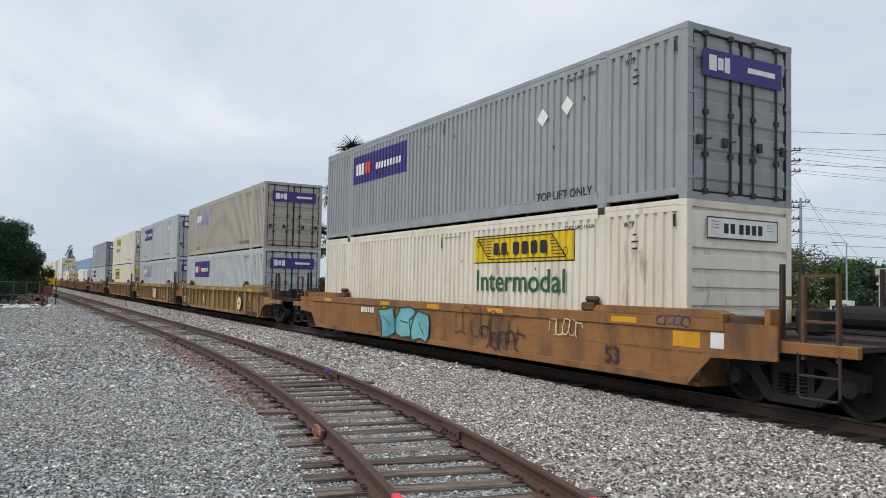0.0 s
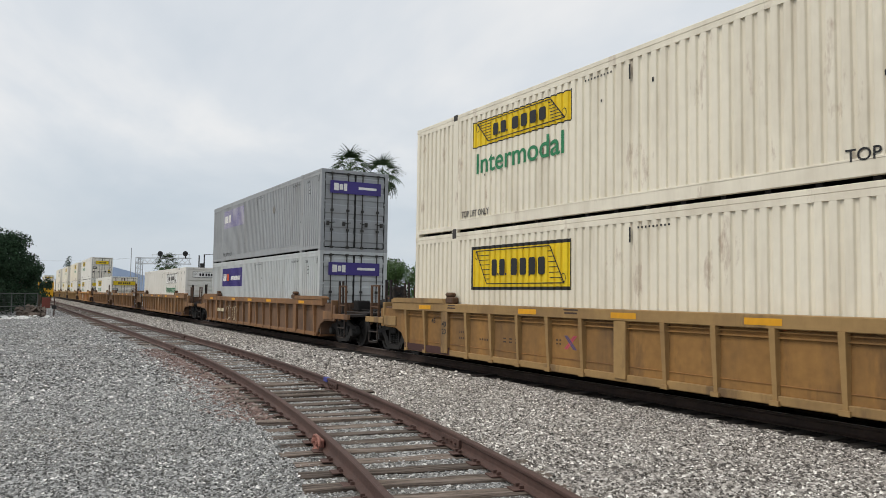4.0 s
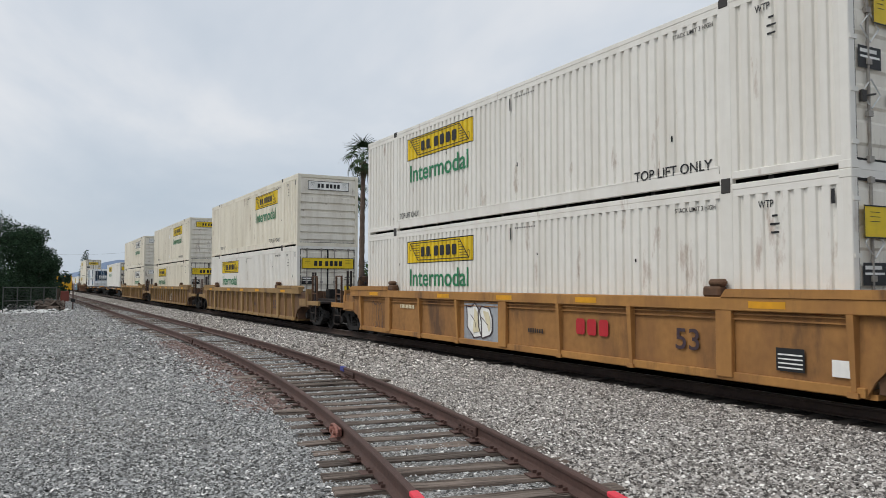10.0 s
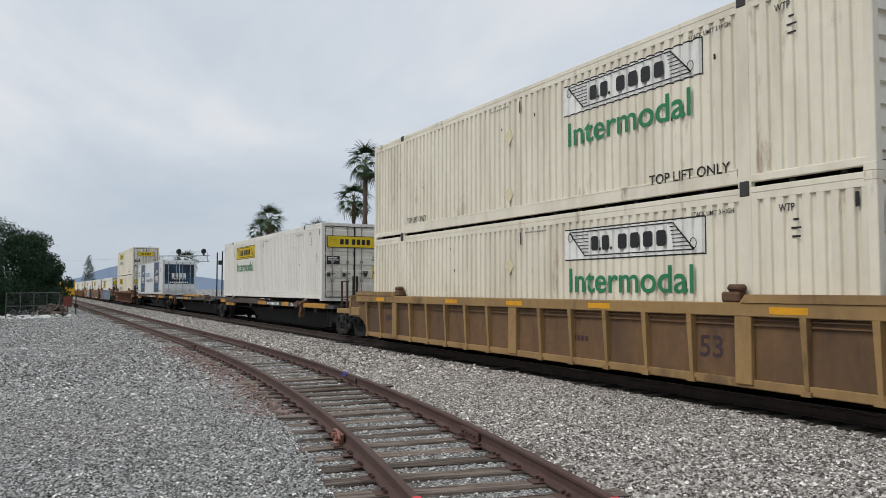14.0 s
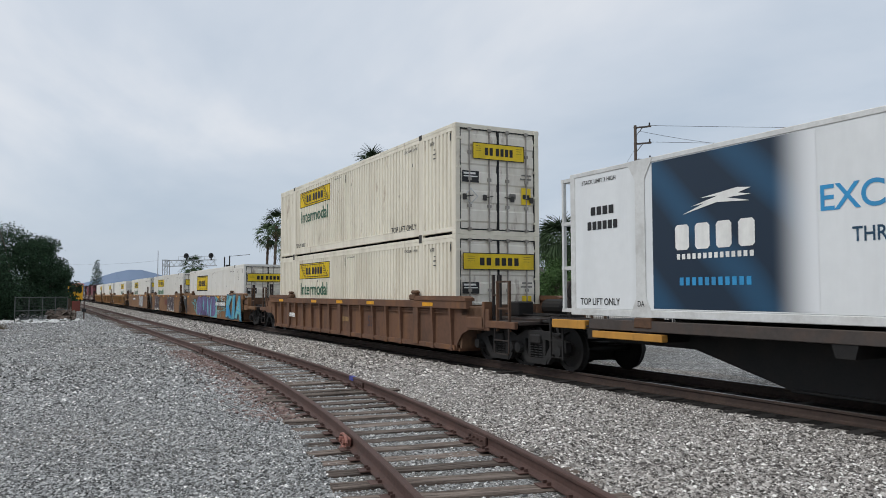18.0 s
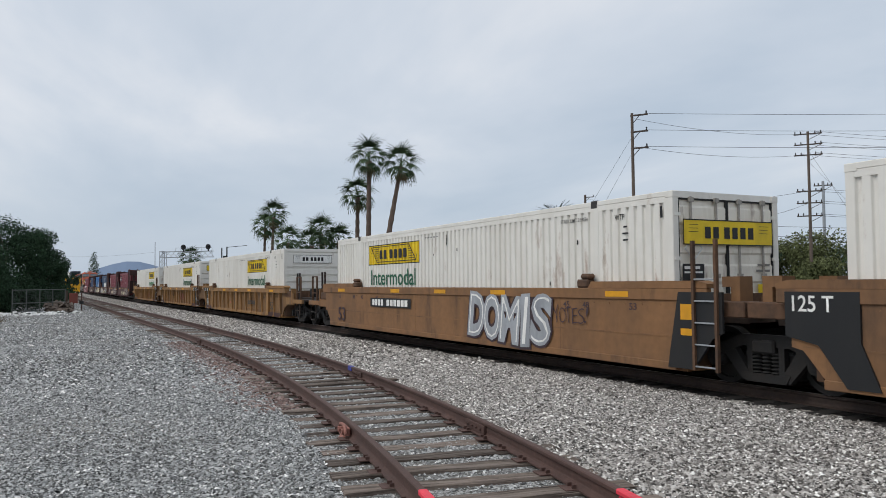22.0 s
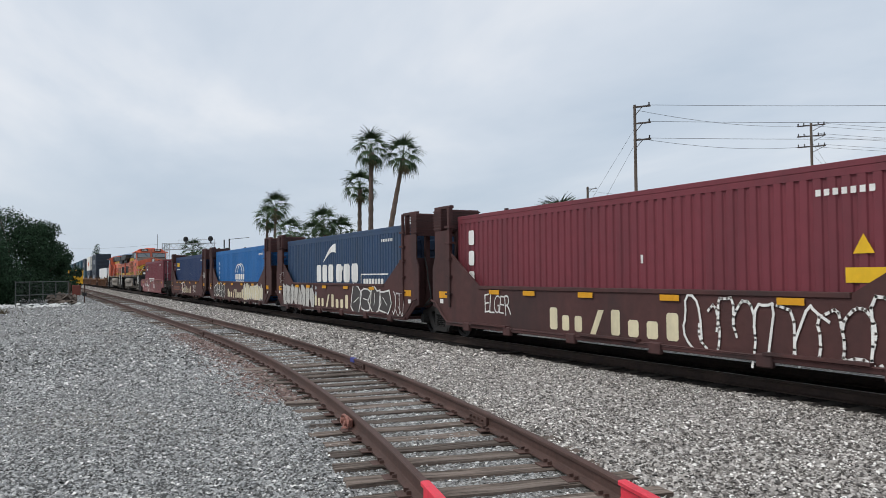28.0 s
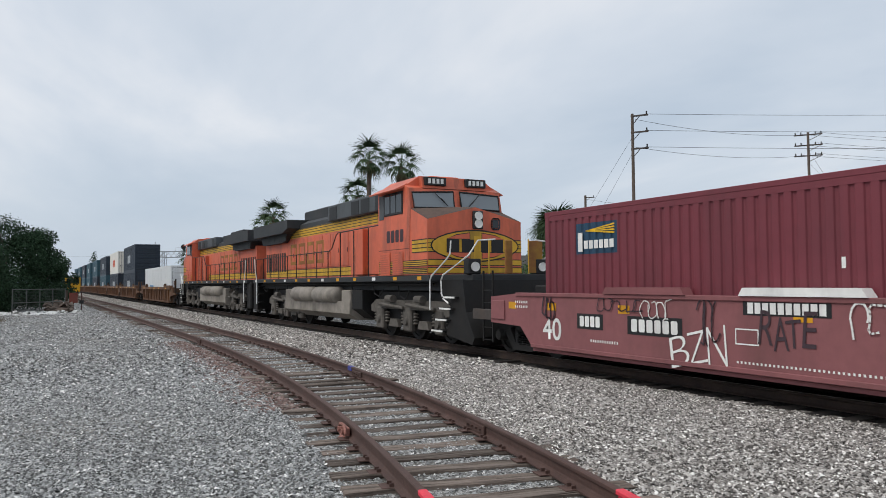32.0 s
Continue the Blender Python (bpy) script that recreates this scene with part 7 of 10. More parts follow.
def engine(u, turn):
    """Six-axle road locomotive, nose towards +x when turn is 0."""
    e = thing("locomotive", "orange and black diesel locomotive with yellow stripes, weathered" if turn == 0 else "orange and black diesel locomotive coupled back to back", "locomotive", "engines in the train", loc=(u, TRACK_Y, 0), rz=turn)
    MOVING.append((e, u, 0.0, float(turn)))
    O, K, Y = M["loco_orange"], M["loco_dark"], M["loco_yellow"]

    def deck(bm):
        box(bm, -10.6, 8.12, -1.5, 1.5, 1.86, 2.04, 0.02)
        box(bm, 8.12, 9.75, -1.12, 1.12, 1.86, 2.04, 0.02)
        box(bm, -10.4, 9.6, -1.12, 1.12, 1.60, 1.88, 0.02)
    piece("underframe", "lcdeck", deck, K, e, label="dark underframe and walkway")
    for k in (-1, 1):
        for i in range(12):
            piece("reflector", "lcrefl", lambda bm: box(bm, 0, 0.26, -0.003, 0.003, 1.90, 2.0), M["amber" if i % 3 else "white"], e, (-10.2 + i * 1.6, k * 1.503, 0))
        piece("pipe", "lcpipe", lambda bm: bar(bm, (-10.0, 0, 1.78), (8.0, 0, 1.78), 0.035, 6), M["steel_dark"], e, (0, k * 1.3, 0))
        for i in range(9):
            piece("hose", "lchang%d" % (i % 3), lambda bm: tube(bm, [(0, 0, 1.78), (0.12, 0, 1.55 - 0.06 * (i % 3)), (0.5, 0, 1.45 - 0.05 * (i % 3)), (0.8, 0, 1.62)], 0.02), M["rubber"], e, (-9.6 + i * 1.9, k * 1.25, 0))

    def hood(bm):
        loft(bm, [(-0.95, 2.04), (0.95, 2.04), (0.95, 3.75), (-0.95, 3.75)], -10.3, 4.75)
    piece("hood", "lchood", hood, O, e)
    piece("hood_band", "lcband", lambda bm: loft(bm, [(-0.955, 3.75), (0.955, 3.75), (0.955, 4.10), (-0.955, 4.10)], -7.6, 4.75), Y, e, label="grimy yellow band with dark pinstripes")
    piece("hood_top", "lctop", lambda bm: loft(bm, [(-0.95, 4.10), (0.95, 4.10), (0.93, 4.28), (0.62, 4.45), (-0.62, 4.45), (-0.93, 4.28)], -7.8, 4.75), K, e, label="dark grey hood top")
    piece("stack_cover", "lcstack", lambda bm: box(bm, -5.6, -2.6, -0.55, 0.55, 4.42, 4.88, 0.04), K, e, label="dark exhaust housing")

    def rad(bm):
        plate(bm, [(-10.6, 3.98), (-5.7, 3.98), (-5.0, 4.14), (-5.0, 4.50), (-10.6, 4.50)], -1.48, 1.48)
        plate(bm, [(-9.9, 3.62), (-6.6, 3.62), (-5.9, 3.98), (-10.3, 3.98)], -1.2, 1.2)
    piece("radiator", "lcrad", rad, K, e, label="overhanging dark radiator housing")
    for k in (-1, 1):
        piece("radiator_screen", "lcrscr", lambda bm: [box(bm, -9.6 + i * 0.9, -8.85 + i * 0.9, -0.004, 0.004, 3.66, 3.93) for i in range(4)], M["iron_black"], e, (0, k * 1.204, 0))
        for i in range(9):
            piece("grille", "lcradg", lambda bm: box(bm, 0, 0.2, -0.01, 0.01, 2.35, 3.2, 0.004), M["iron_black"], e, (-10.1 + i * 0.36, k * 0.956, 0), label="dark vertical grille slot")
        # engine doors along the hood
        for i in range(9):
            d = piece("hood_door", "lchd", lambda bm: box(bm, 0.02, 0.88, -0.012, 0.012, 2.46, 3.68, 0.006), O, e, (-6.6 + i * 0.92, k * 0.955, 0))
            piece("latch", "lclatch", lambda bm: box(bm, 0.8, 0.85, -0.02, 0.02, 2.95, 3.1), M["iron_black"], d)
        for x in (2.0, 3.6):
            piece("hood_panel", "lchpan", lambda bm: box(bm, 0, 1.1, -0.16, 0.16, 2.1, 3.62, 0.02), O, e, (x - 0.4, k * 1.05, 0))
        for zz in (3.79, 3.89, 3.99, 4.07):
            piece("pinstripe", "lcpinu", lambda bm: box(bm, -7.6, 4.72, -0.003, 0.003, 0, 0.022), M["black"], e, (0, k * 0.957, zz))
        piece("lower_band", "lclow", lambda bm: box(bm, -10.2, 4.72, -0.003, 0.003, 2.10, 2.42), Y, e, (0, k * 0.953, 0), label="yellow lower band")
        for zz in (2.10, 2.25, 2.40):
            piece("pinstripe", "lcpinl", lambda bm: box(bm, -10.2, 4.72, -0.003, 0.003, 0, 0.022), M["black"], e, (0, k * 0.958, zz))

    def marks(bm):
        for s in (-1, 1):
            for i in range(4):
                x, yy = -6.2 + i * 1.15, s * 0.972
                for a, b, p, q in ((0, 0.16, 2.62, 3.5), (0.72, 0.88, 2.62, 3.5), (0.16, 0.72, 2.62, 2.76), (0.16, 0.72, 3.36, 3.5)):
                    quad(bm, x + a, x + b, p, q, yy)
    piece("lettering", "lcname", marks, M["name_worn"], e, label="large worn yellow-brown name shown as plain frames")

    # cab
    cab = piece("cab", "lccab", lambda bm: plate(bm, [(4.72, 2.04), (7.0, 2.04), (7.0, 3.92), (6.86, 4.50), (6.62, 4.60), (4.72, 4.60)], -1.5, 1.5), O, e)
    piece("cab_roof", "lcroof", lambda bm: (loft(bm, [(-1.5, 4.58), (1.5, 4.58), (1.05, 4.88), (-1.05, 4.88)], 4.68, 6.62), box(bm, 5.2, 6.2, -0.5, 0.5, 4.87, 4.98, 0.03)), O, e)
    piece("visor", "lcvisor", lambda bm: plate(bm, [(6.6, 4.58), (6.88, 4.52), (6.80, 4.86), (6.6, 4.89)], -1.06, 1.06), O, e)

    def nose_body(bm):
        # gabled top: a level ridge, edges that fall towards the front
        lo = [bm.verts.new(v) for v in ((6.95, -1.49, 2.04), (8.02, -1.49, 2.04), (8.02, 1.49, 2.04), (6.95, 1.49, 2.04))]
        hi = [bm.verts.new(v) for v in ((6.95, -1.49, 3.91), (8.02, -1.49, 3.53), (8.02, 1.49, 3.53), (6.95, 1.49, 3.91))]
        r0, r1 = bm.verts.new((6.95, 0, 4.0)), bm.verts.new((8.02, 0, 3.90))
        fs = [bm.faces.new(lo[::-1]), bm.faces.new((lo[0], lo[1], hi[1], hi[0])), bm.faces.new((lo[1], lo[2], hi[2], r1, hi[1])), bm.faces.new((lo[2], lo[3], hi[3], hi[2])), bm.faces.new((lo[3], lo[0], hi[0], r0, hi[3]))]
        bmesh.ops.recalc_face_normals(bm, faces=fs)
    nose = piece("nose", "lcnose", nose_body, O, e)
    for k in (-1, 1):
        def top(bm):
            v = [bm.verts.new(c) for c in ((6.95, k * 1.49, 3.912), (8.02, k * 1.49, 3.532), (8.02, 0, 3.902), (6.95, 0, 4.002))]
            bm.faces.new(v if k < 0 else v[::-1])
        piece("nose_top", "lcntop%d" % k, top, M["loco_grit"], e, label="dark non-slip paint on the nose top")
        # bands that run from the cab side round to the front
        for z0, z1, x0 in ((2.66, 3.0, 7.08), (2.28, 2.44, 4.8), (2.08, 2.22, 4.8)):
            piece("nose_band", "lcnb%g" % z0, lambda bm: box(bm, x0, 8.02, -0.003, 0.003, z0, z1), Y, e, (0, k * (1.493 if x0 > 7 else 1.503), 0), label="yellow side band")
            piece("nose_pinstripe", "lcnp%g" % z0, lambda bm: [box(bm, x0, 8.02, -0.003, 0.003, q - 0.012, q + 0.012) for q in (z0, z0 + (z1 - z0) * 0.33, z0 + (z1 - z0) * 0.67, z1)], M["black"], e, (0, k * (1.498 if x0 > 7 else 1.508), 0))

    X = 8.024

    def lens_ring(grow, a=1.38, b=0.42):
        n = 24
        return [((a + grow) * math.copysign(abs(math.cos(2 * math.pi * i / n)) ** 1.15, math.cos(2 * math.pi * i / n)), 2.83 + (b + grow) * math.copysign(abs(math.sin(2 * math.pi * i / n)) ** 1.0, math.sin(2 * math.pi * i / n))) for i in range(n)]

    def flat(bm, pts, x):
        bm.faces.new([bm.verts.new((x, a, b)) for a, b in pts])

    def rect(bm, y0, y1, z0, z1, x):
        flat(bm, [(y0, z0), (y1, z0), (y1, z1), (y0, z1)], x)
    piece("nose_band", "lcnfy", lambda bm: [rect(bm, -1.48, 1.48, z0, z1, X) for z0, z1 in ((2.66, 3.0), (2.28, 2.44), (2.08, 2.22))], Y, e, label="yellow bands across the nose")
    piece("nose_pinstripe", "lcnfl", lambda bm: [rect(bm, -1.48, 1.48, q, q + 0.022, X + 0.003) for q in (2.07, 2.22, 2.28, 2.44, 2.65, 2.76, 2.88, 2.99)], M["black"], e, label="black pinstripes")
    piece("nose_emblem", "lclens0", lambda bm: flat(bm, lens_ring(0.03), X + 0.006), M["black"], e, label="black edge of the emblem")
    piece("nose_emblem", "lclens1", lambda bm: flat(bm, lens_ring(-0.01), X + 0.009), Y, e, label="yellow lens-shaped emblem")

    def caps(bm, grow, x):
        for s in (-1, 1):
            for k in (-1, 1):
                pts = [(k * (0.2 - grow), s * (0.19 - grow)), (k * (0.92 + grow), s * (0.19 - grow)), (k * (0.6 + grow), s * (0.29 + grow)), (k * (0.2 - grow), s * (0.35 + grow))]
                flat(bm, [(a, 2.83 + b) for a, b in pts], x)
    piece("nose_emblem", "lccap0", lambda bm: caps(bm, 0.02, X + 0.011), M["black"], e)
    piece("nose_emblem", "lccap1", lambda bm: caps(bm, 0.0, X + 0.014), O, e)
    piece("lettering", "lcnn", lambda bm: [rect(bm, -0.92 + i * 0.47, -0.53 + i * 0.47, 2.66, 3.0, X + 0.017) for i in range(4)], M["black"], e, label="black nose mark shown as plain blocks")
    piece("nose_door", "lcndoor", lambda bm: box(bm, X, X + 0.02, -0.06, 0.16, 2.06, 3.1, 0.006), Y, e, label="narrow yellow nose door")

    def wind(bm, k):
        c = [(7.0, k * 0.14, 3.99), (7.0, k * 1.38, 3.95), (6.90, k * 1.40, 4.36), (6.90, k * 0.12, 4.42)]
        v = [bm.verts.new((x + 0.03, y, z)) for x, y, z in c]
        bm.faces.new(v if k > 0 else v[::-1])
    for k in (-1, 1):
        g = piece("windshield", "lcwin%d" % k, lambda bm: wind(bm, k), M["windshield"], e, label="windshield glass, the sky's reflection put into its pale colour")

        def rim(bm):
            c = [(7.03, k * 0.12, 3.97), (7.03, k * 1.40, 3.93), (6.93, k * 1.42, 4.37), (6.93, k * 0.10, 4.44)]
            tube(bm, c + c[:1], 0.026, 5)
        piece("window_gasket", "lcrim%d" % k, rim, M["rubber"], g)
        piece("wiper", "lcwip%d" % k, lambda bm: (bar(bm, (6.98, k * 0.75, 4.40), (7.05, k * 0.45, 4.10), 0.012, 4), bar(bm, (7.05, k * 0.55, 4.22), (7.06, k * 0.35, 4.02), 0.014, 4)), M["iron_black"], g)
        w = piece("side_window", "lcswf", lambda bm: box(bm, 5.2, 6.5, -0.02, 0.02, 3.8, 4.46, 0.01), M["iron_black"], e, (0, k * 1.505, 0), label="dark framed side window")
        for x in (5.28, 5.70, 6.10):
            piece("pane", "lcpane", lambda bm: box(bm, 0, 0.34, -0.024, 0.024, 3.86, 4.40), M["glass_dark"], w, (x, 0, 0))
        piece("side_panel", "lcsgp", lambda bm: box(bm, 4.82, 5.16, -0.012, 0.012, 3.72, 4.44), M["cover_grey"], e, (0, k * 1.503, 0))
        piece("awning", "lcawn", lambda bm: loft(bm, [(-1.78, 4.44), (-1.80, 4.47), (-1.42, 4.66), (-1.40, 4.60)], 4.7, 6.6), O, e, rot=(0, 0, 0)) if k < 0 else piece("awning", "lcawn2", lambda bm: loft(bm, [(1.78, 4.44), (1.80, 4.47), (1.42, 4.66), (1.40, 4.60)], 4.7, 6.6), O, e, label="orange awning over the side window")
        b = piece("number_board", "lcnbd", lambda bm: box(bm, 6.7, 6.93, -0.34, 0.34, 4.60, 4.84, 0.012), M["black"], e, (0, k * 0.66, 0), label="black number board")
        piece("lettering", "lcnd", lambda bm: [rect(bm, -0.25 + i * 0.135, -0.16 + i * 0.135, 4.65, 4.79, 6.935) for i in range(4)], M["white"], b)
        for x in (4.9, 5.8):
            v = piece("vent", "lcvent", lambda bm: box(bm, 0, 0.72, -0.006, 0.006, 2.05, 2.72), O, e, (x, k * 1.514, 0), label="louvred orange panel")
            piece("louvre", "lclouvre", lambda bm: [box(bm, 0.04, 0.68, -0.016, 0.016, 2.1 + i * 0.065, 2.135 + i * 0.065) for i in range(9)], O, v)
        piece("cab_door_seam", "lcseam", lambda bm: [box(bm, 4.76, 6.9, -0.003, 0.003, 2.78, 2.80), box(bm, 6.9, 6.92, -0.003, 0.003, 2.1, 3.8)], M["rustpaint"], e, (0, k * 1.502, 0))
        # equipment housing behind the cab
    piece("equipment_cover", "lclouv", lambda bm: box(bm, -1.0, 4.70, -1.12, 1.12, 4.12, 4.70, 0.03), M["cover_grey"], e, label="dark housing behind the cab")
    for k in (-1, 1):
        for x in (-0.75, 1.45, 2.35, 3.6):
            piece("vent_screen", "lcvs", lambda bm: box(bm, 0, 0.72 if x < 3 else 0.5, -0.01, 0.01, 4.16, 4.62), M["iron_black"], e, (x, k * 1.124, 0))
    side_mark(e, 5.94, 3.18, 1.25, 0.36, 4, M["plum"], -1.506, key="lc")

    for z in (3.66, 3.44):
        piece("headlight", "lclamp%g" % z, lambda bm: lathe(bm, [(0.12, 8.07), (0.12, 8.12), (0.08, 8.10)], 12, "X", (0, 0.06, z)), M["lamp_glass"], e, label="round headlight")
    piece("lamp_housing", "lclbox", lambda bm: box(bm, 8.0, 8.075, -0.1, 0.22, 3.3, 3.8, 0.02), M["iron_black"], e)
    piece("nose_window", "lcnwin", lambda bm: box(bm, 8.0, 8.035, 0.5, 0.78, 3.28, 3.62, 0.06), M["glass_dark"], e, label="small dark nose window")
    for k in (-1, 1):
        h = piece("ditch_light", "lcditch", lambda bm: box(bm, 9.45, 9.72, -0.18, 0.18, 2.04, 2.42, 0.02), M["iron_black"], e, (0, k * 1.02, 0), label="black boxed ditch light")
        piece("lamp", "lcdl", lambda bm: lathe(bm, [(0.12, 9.72), (0.12, 9.76), (0.08, 9.75)], 12, "X", (0, 0, 2.22)), M["lamp_glass"], h)
    piece("pilot", "lcpilot", lambda bm: plate(bm, [(9.3, 1.88), (9.8, 1.88), (9.95, 1.1), (10.35, 0.5), (10.25, 0.32), (8.9, 0.5), (9.1, 1.0)], -1.42, 1.42), M["steel_dark"], e, label="black snow plough pilot")
    piece("rear_plate", "lcrear", lambda bm: box(bm, -10.9, -10.2, -1.4, 1.4, 0.6, 1.9, 0.05), M["steel_dark"], e)
    for k in (-1, 1):
        piece("step_side", "lcstepside", lambda bm: plate(bm, [(8.14, 0.5), (8.5, 0.5), (9.35, 1.6), (9.35, 1.9), (8.14, 1.9)], -0.015, 0.015), M["steel_dark"], e, (0, k * 1.14, 0))
        for i in range(4):
            piece("step", "lcstepf", lambda bm: box(bm, 0, 0.75, -0.2, 0.2, -0.02, 0.02), M["steel_dark"], e, (8.2 + 0.22 * i, k * 1.32, 0.58 + i * 0.29))
            piece("step_edge", "lcstepe", lambda bm: box(bm, 0, 0.6, -0.012, 0.012, -0.02, 0.025), M["white"], e, (8.3 + 0.22 * i, k * 1.525, 0.58 + i * 0.29))
            piece("step", "lcstepr", lambda bm: box(bm, -10.2, -9.5, -0.15, 0.15, 0, 0.05), M["steel_dark"], e, (0, k * 1.35, 0.55 + i * 0.38))
        y = k * 1.5
        piece("grab_rail", "lcgra%d" % k, lambda bm: tube(bm, [(8.16, y, 1.1), (8.17, y, 1.88), (8.25, y, 2.0), (9.1, y, 2.42), (9.29, y, 2.55), (9.35, y, 2.88)], 0.022), M["white"], e, label="white bent grab rail")
        piece("grab_rail", "lcgrb%d" % k, lambda bm: tube(bm, [(9.2, y, 1.3), (8.9, y, 1.42), (8.82, y, 1.55), (8.8, y, 1.88), (8.9, y, 2.02), (9.9, k * 1.3, 2.5), (10.0, k * 1.1, 2.86), (10.0, k * 0.6, 2.9)], 0.022), M["white"], e, label="white bent grab rail")
        piece("grab_rail", "lcgrc%d" % k, lambda bm: tube(bm, [(-9.9, y, 0.9), (-9.9, y, 1.9), (-10.2, y, 2.5), (-10.3, y, 3.0)], 0.022), M["white"], e, label="white bent grab rail")
        piece("handrail", "lcrail", lambda bm: tube(bm, [(-10.2, 0, 2.98), (0.08, 0, 2.98), (0.35, 0, 3.05), (0.8, 0, 3.5), (1.0, 0, 3.58), (4.7, 0, 3.6)], 0.02), M["iron_black"], e, (0, k * 1.44, 0), label="dark walkway handrail")
        for i in range(12):
            x = -10.2 + i * 1.27
            piece("stanchion", "lcst%d" % (x > 0.6), lambda bm: bar(bm, (0, 0, 2.04), (0, 0, 3.56 if x > 0.6 else 2.98), 0.02, 5), M["iron_black"], e, (x, k * 1.44, 0))
    for y in (-0.6, 0.6):
        piece("rail_post", "lcrp", lambda bm: bar(bm, (9.7, 0, 2.04), (9.7, 0, 2.95), 0.02, 5), M["loco_yellow"], e, (0, y, 0))
    piece("gate", "lcgate", lambda bm: (box(bm, 9.66, 9.70, 0.62, 1.05, 2.06, 2.9, 0.01), box(bm, 9.64, 9.72, -0.1, 0.1, 2.04, 2.9, 0.01)), M["name_worn"], e, label="rusty end gate")

    def coup(bm):
        box(bm, 9.7, 10.55, -0.15, 0.15, 0.85, 1.12, 0.04)
        box(bm, -11.15, -10.5, -0.15, 0.15, 0.85, 1.12, 0.04)
    piece("coupler", "lccoup", coup, M["steel_dark"], e)
    for y in (-0.5, 0.5):
        piece("air_hose", "lcah", lambda bm: tube(bm, [(9.8, 0, 1.3), (10.05, 0, 1.05), (10.25, 0, 0.72), (10.45, 0, 0.75)], 0.03), M["rubber"], e, (0, y, 0))

    def tank(bm):
        loft(bm, [(-1.05, 0.58), (1.05, 0.58), (1.44, 0.80), (1.44, 1.20), (1.02, 1.24), (1.02, 1.62), (-1.02, 1.62), (-1.02, 1.24), (-1.44, 1.20), (-1.44, 0.80)], -5.4, 2.1)
        for x in (-5.4, 1.3):
            box(bm, x, x + 0.8, -1.43, 1.43, 1.15, 1.6, 0.03)
    piece("fuel_tank", "lctank", tank, M["loco_tank"], e, label="grey fuel tank")
    # black block added so that no bright ground shows through under the frame
    piece("underbody", "lcub", lambda bm: box(bm, -10.0, 9.2, -0.7, 0.7, 0.85, 1.63, 0.02), M["steel_dark"], e, label="black filler block under the frame")
    piece("tank_end", "lcte", lambda bm: loft(bm, [(-0.95, 0.66), (0.95, 0.66), (1.38, 0.98), (1.38, 1.6), (-1.38, 1.6), (-1.38, 0.98)], 2.2, 3.1), M["steel_dark"], e, label="black equipment box ahead of the tank")

    def airtank(bm):
        for k in (-1, 1):
            for x in (-4.1, -1.45):
                lathe(bm, [(0.16, x), (0.29, x + 0.1), (0.29, x + 2.3), (0.16, x + 2.4)], 16, "X", (0, k * 1.36, 1.42))
    piece("air_reservoir", "lcair", airtank, M["loco_tank"], e, smooth=True)
    for s in (-1, 1):
        t = new("truck")
        t.parent, t.location = e, (s * 6.1, 0, 0)
        t["label"] = "grey-black three-axle locomotive truck"

        def frame_side(bm):
            plate(bm, [(-2.7, 1.15), (-2.3, 1.32), (2.3, 1.32), (2.7, 1.15), (2.7, 0.95), (2.35, 0.9), (2.2, 1.05), (-2.2, 1.05), (-2.35, 0.9), (-2.7, 0.95)], -0.07, 0.07)
            for x in (-2.0, 0.0, 2.0):
                box(bm, x - 0.26, x + 0.26, -0.10, 0.08, 0.42, 1.1, 0.04)
                lathe(bm, [(0.1, -0.16), (0.13, -0.1)], 12, "Y", (x, 0, 0.72))
                for d in (-0.42, 0.42):
                    for i in range(4):
                        lathe(bm, [(0.05, 0.62 + i * 0.09), (0.09, 0.66 + i * 0.09), (0.05, 0.70 + i * 0.09)], 8, "Z", (x + d, 0, 0))
            for x in (-1.0, 1.0):
                plate(bm, [(x - 0.35, 0.52), (x + 0.35, 0.52), (x + 0.25, 0.75), (x - 0.25, 0.75)], -0.06, 0.06)
                bar(bm, (x - 0.9, -0.16, 1.2), (x + 0.9, -0.16, 1.1), 0.05, 8)
                lathe(bm, [(0.11, -0.22), (0.11, 0.22)], 10, "X", (x, -0.16, 1.36))
        for k in (-1, 1):
            piece("side_frame", "lcsf", frame_side, M["loco_truck"], t, (0, k * 1.12, 0), (0, 0, 0 if k < 0 else 180))

        # plain block added to darken the open space between the wheels
        def middle(bm):
            box(bm, -2.6, 2.6, -0.98, 0.98, 0.55, 1.6, 0.05)
        piece("traction_gear", "lcmid", middle, M["steel_dark"], t, label="black filler block for motors and gear, darkening the gap between the wheels")

        def wheels(bm):
            lathe(bm, [(0.09, -1.05), (0.09, 1.05)], 10, "Y")
            for k in (-1, 1):
                lathe(bm, [(0.1, k * 0.86), (0.16, k * 0.85), (0.42, k * 0.80), (0.43, k * 0.83), (0.53, k * 0.83), (0.533, k * 0.74), (0.56, k * 0.70), (0.2, k * 0.70)], 28, "Y")
        for dx in (-2.0, 0.0, 2.0):
            w = piece("wheelset", "lcwheel", wheels, M["wheel_steel"], t, (dx, 0, RZ + 0.533))
            WHEELS.append((w, u + (s * 6.1 + dx) * (1 if turn == 0 else -1), dx, RZ + 0.533, 0.533 * (1 if turn == 0 else -1)))
    return e


# ---- surroundings ----


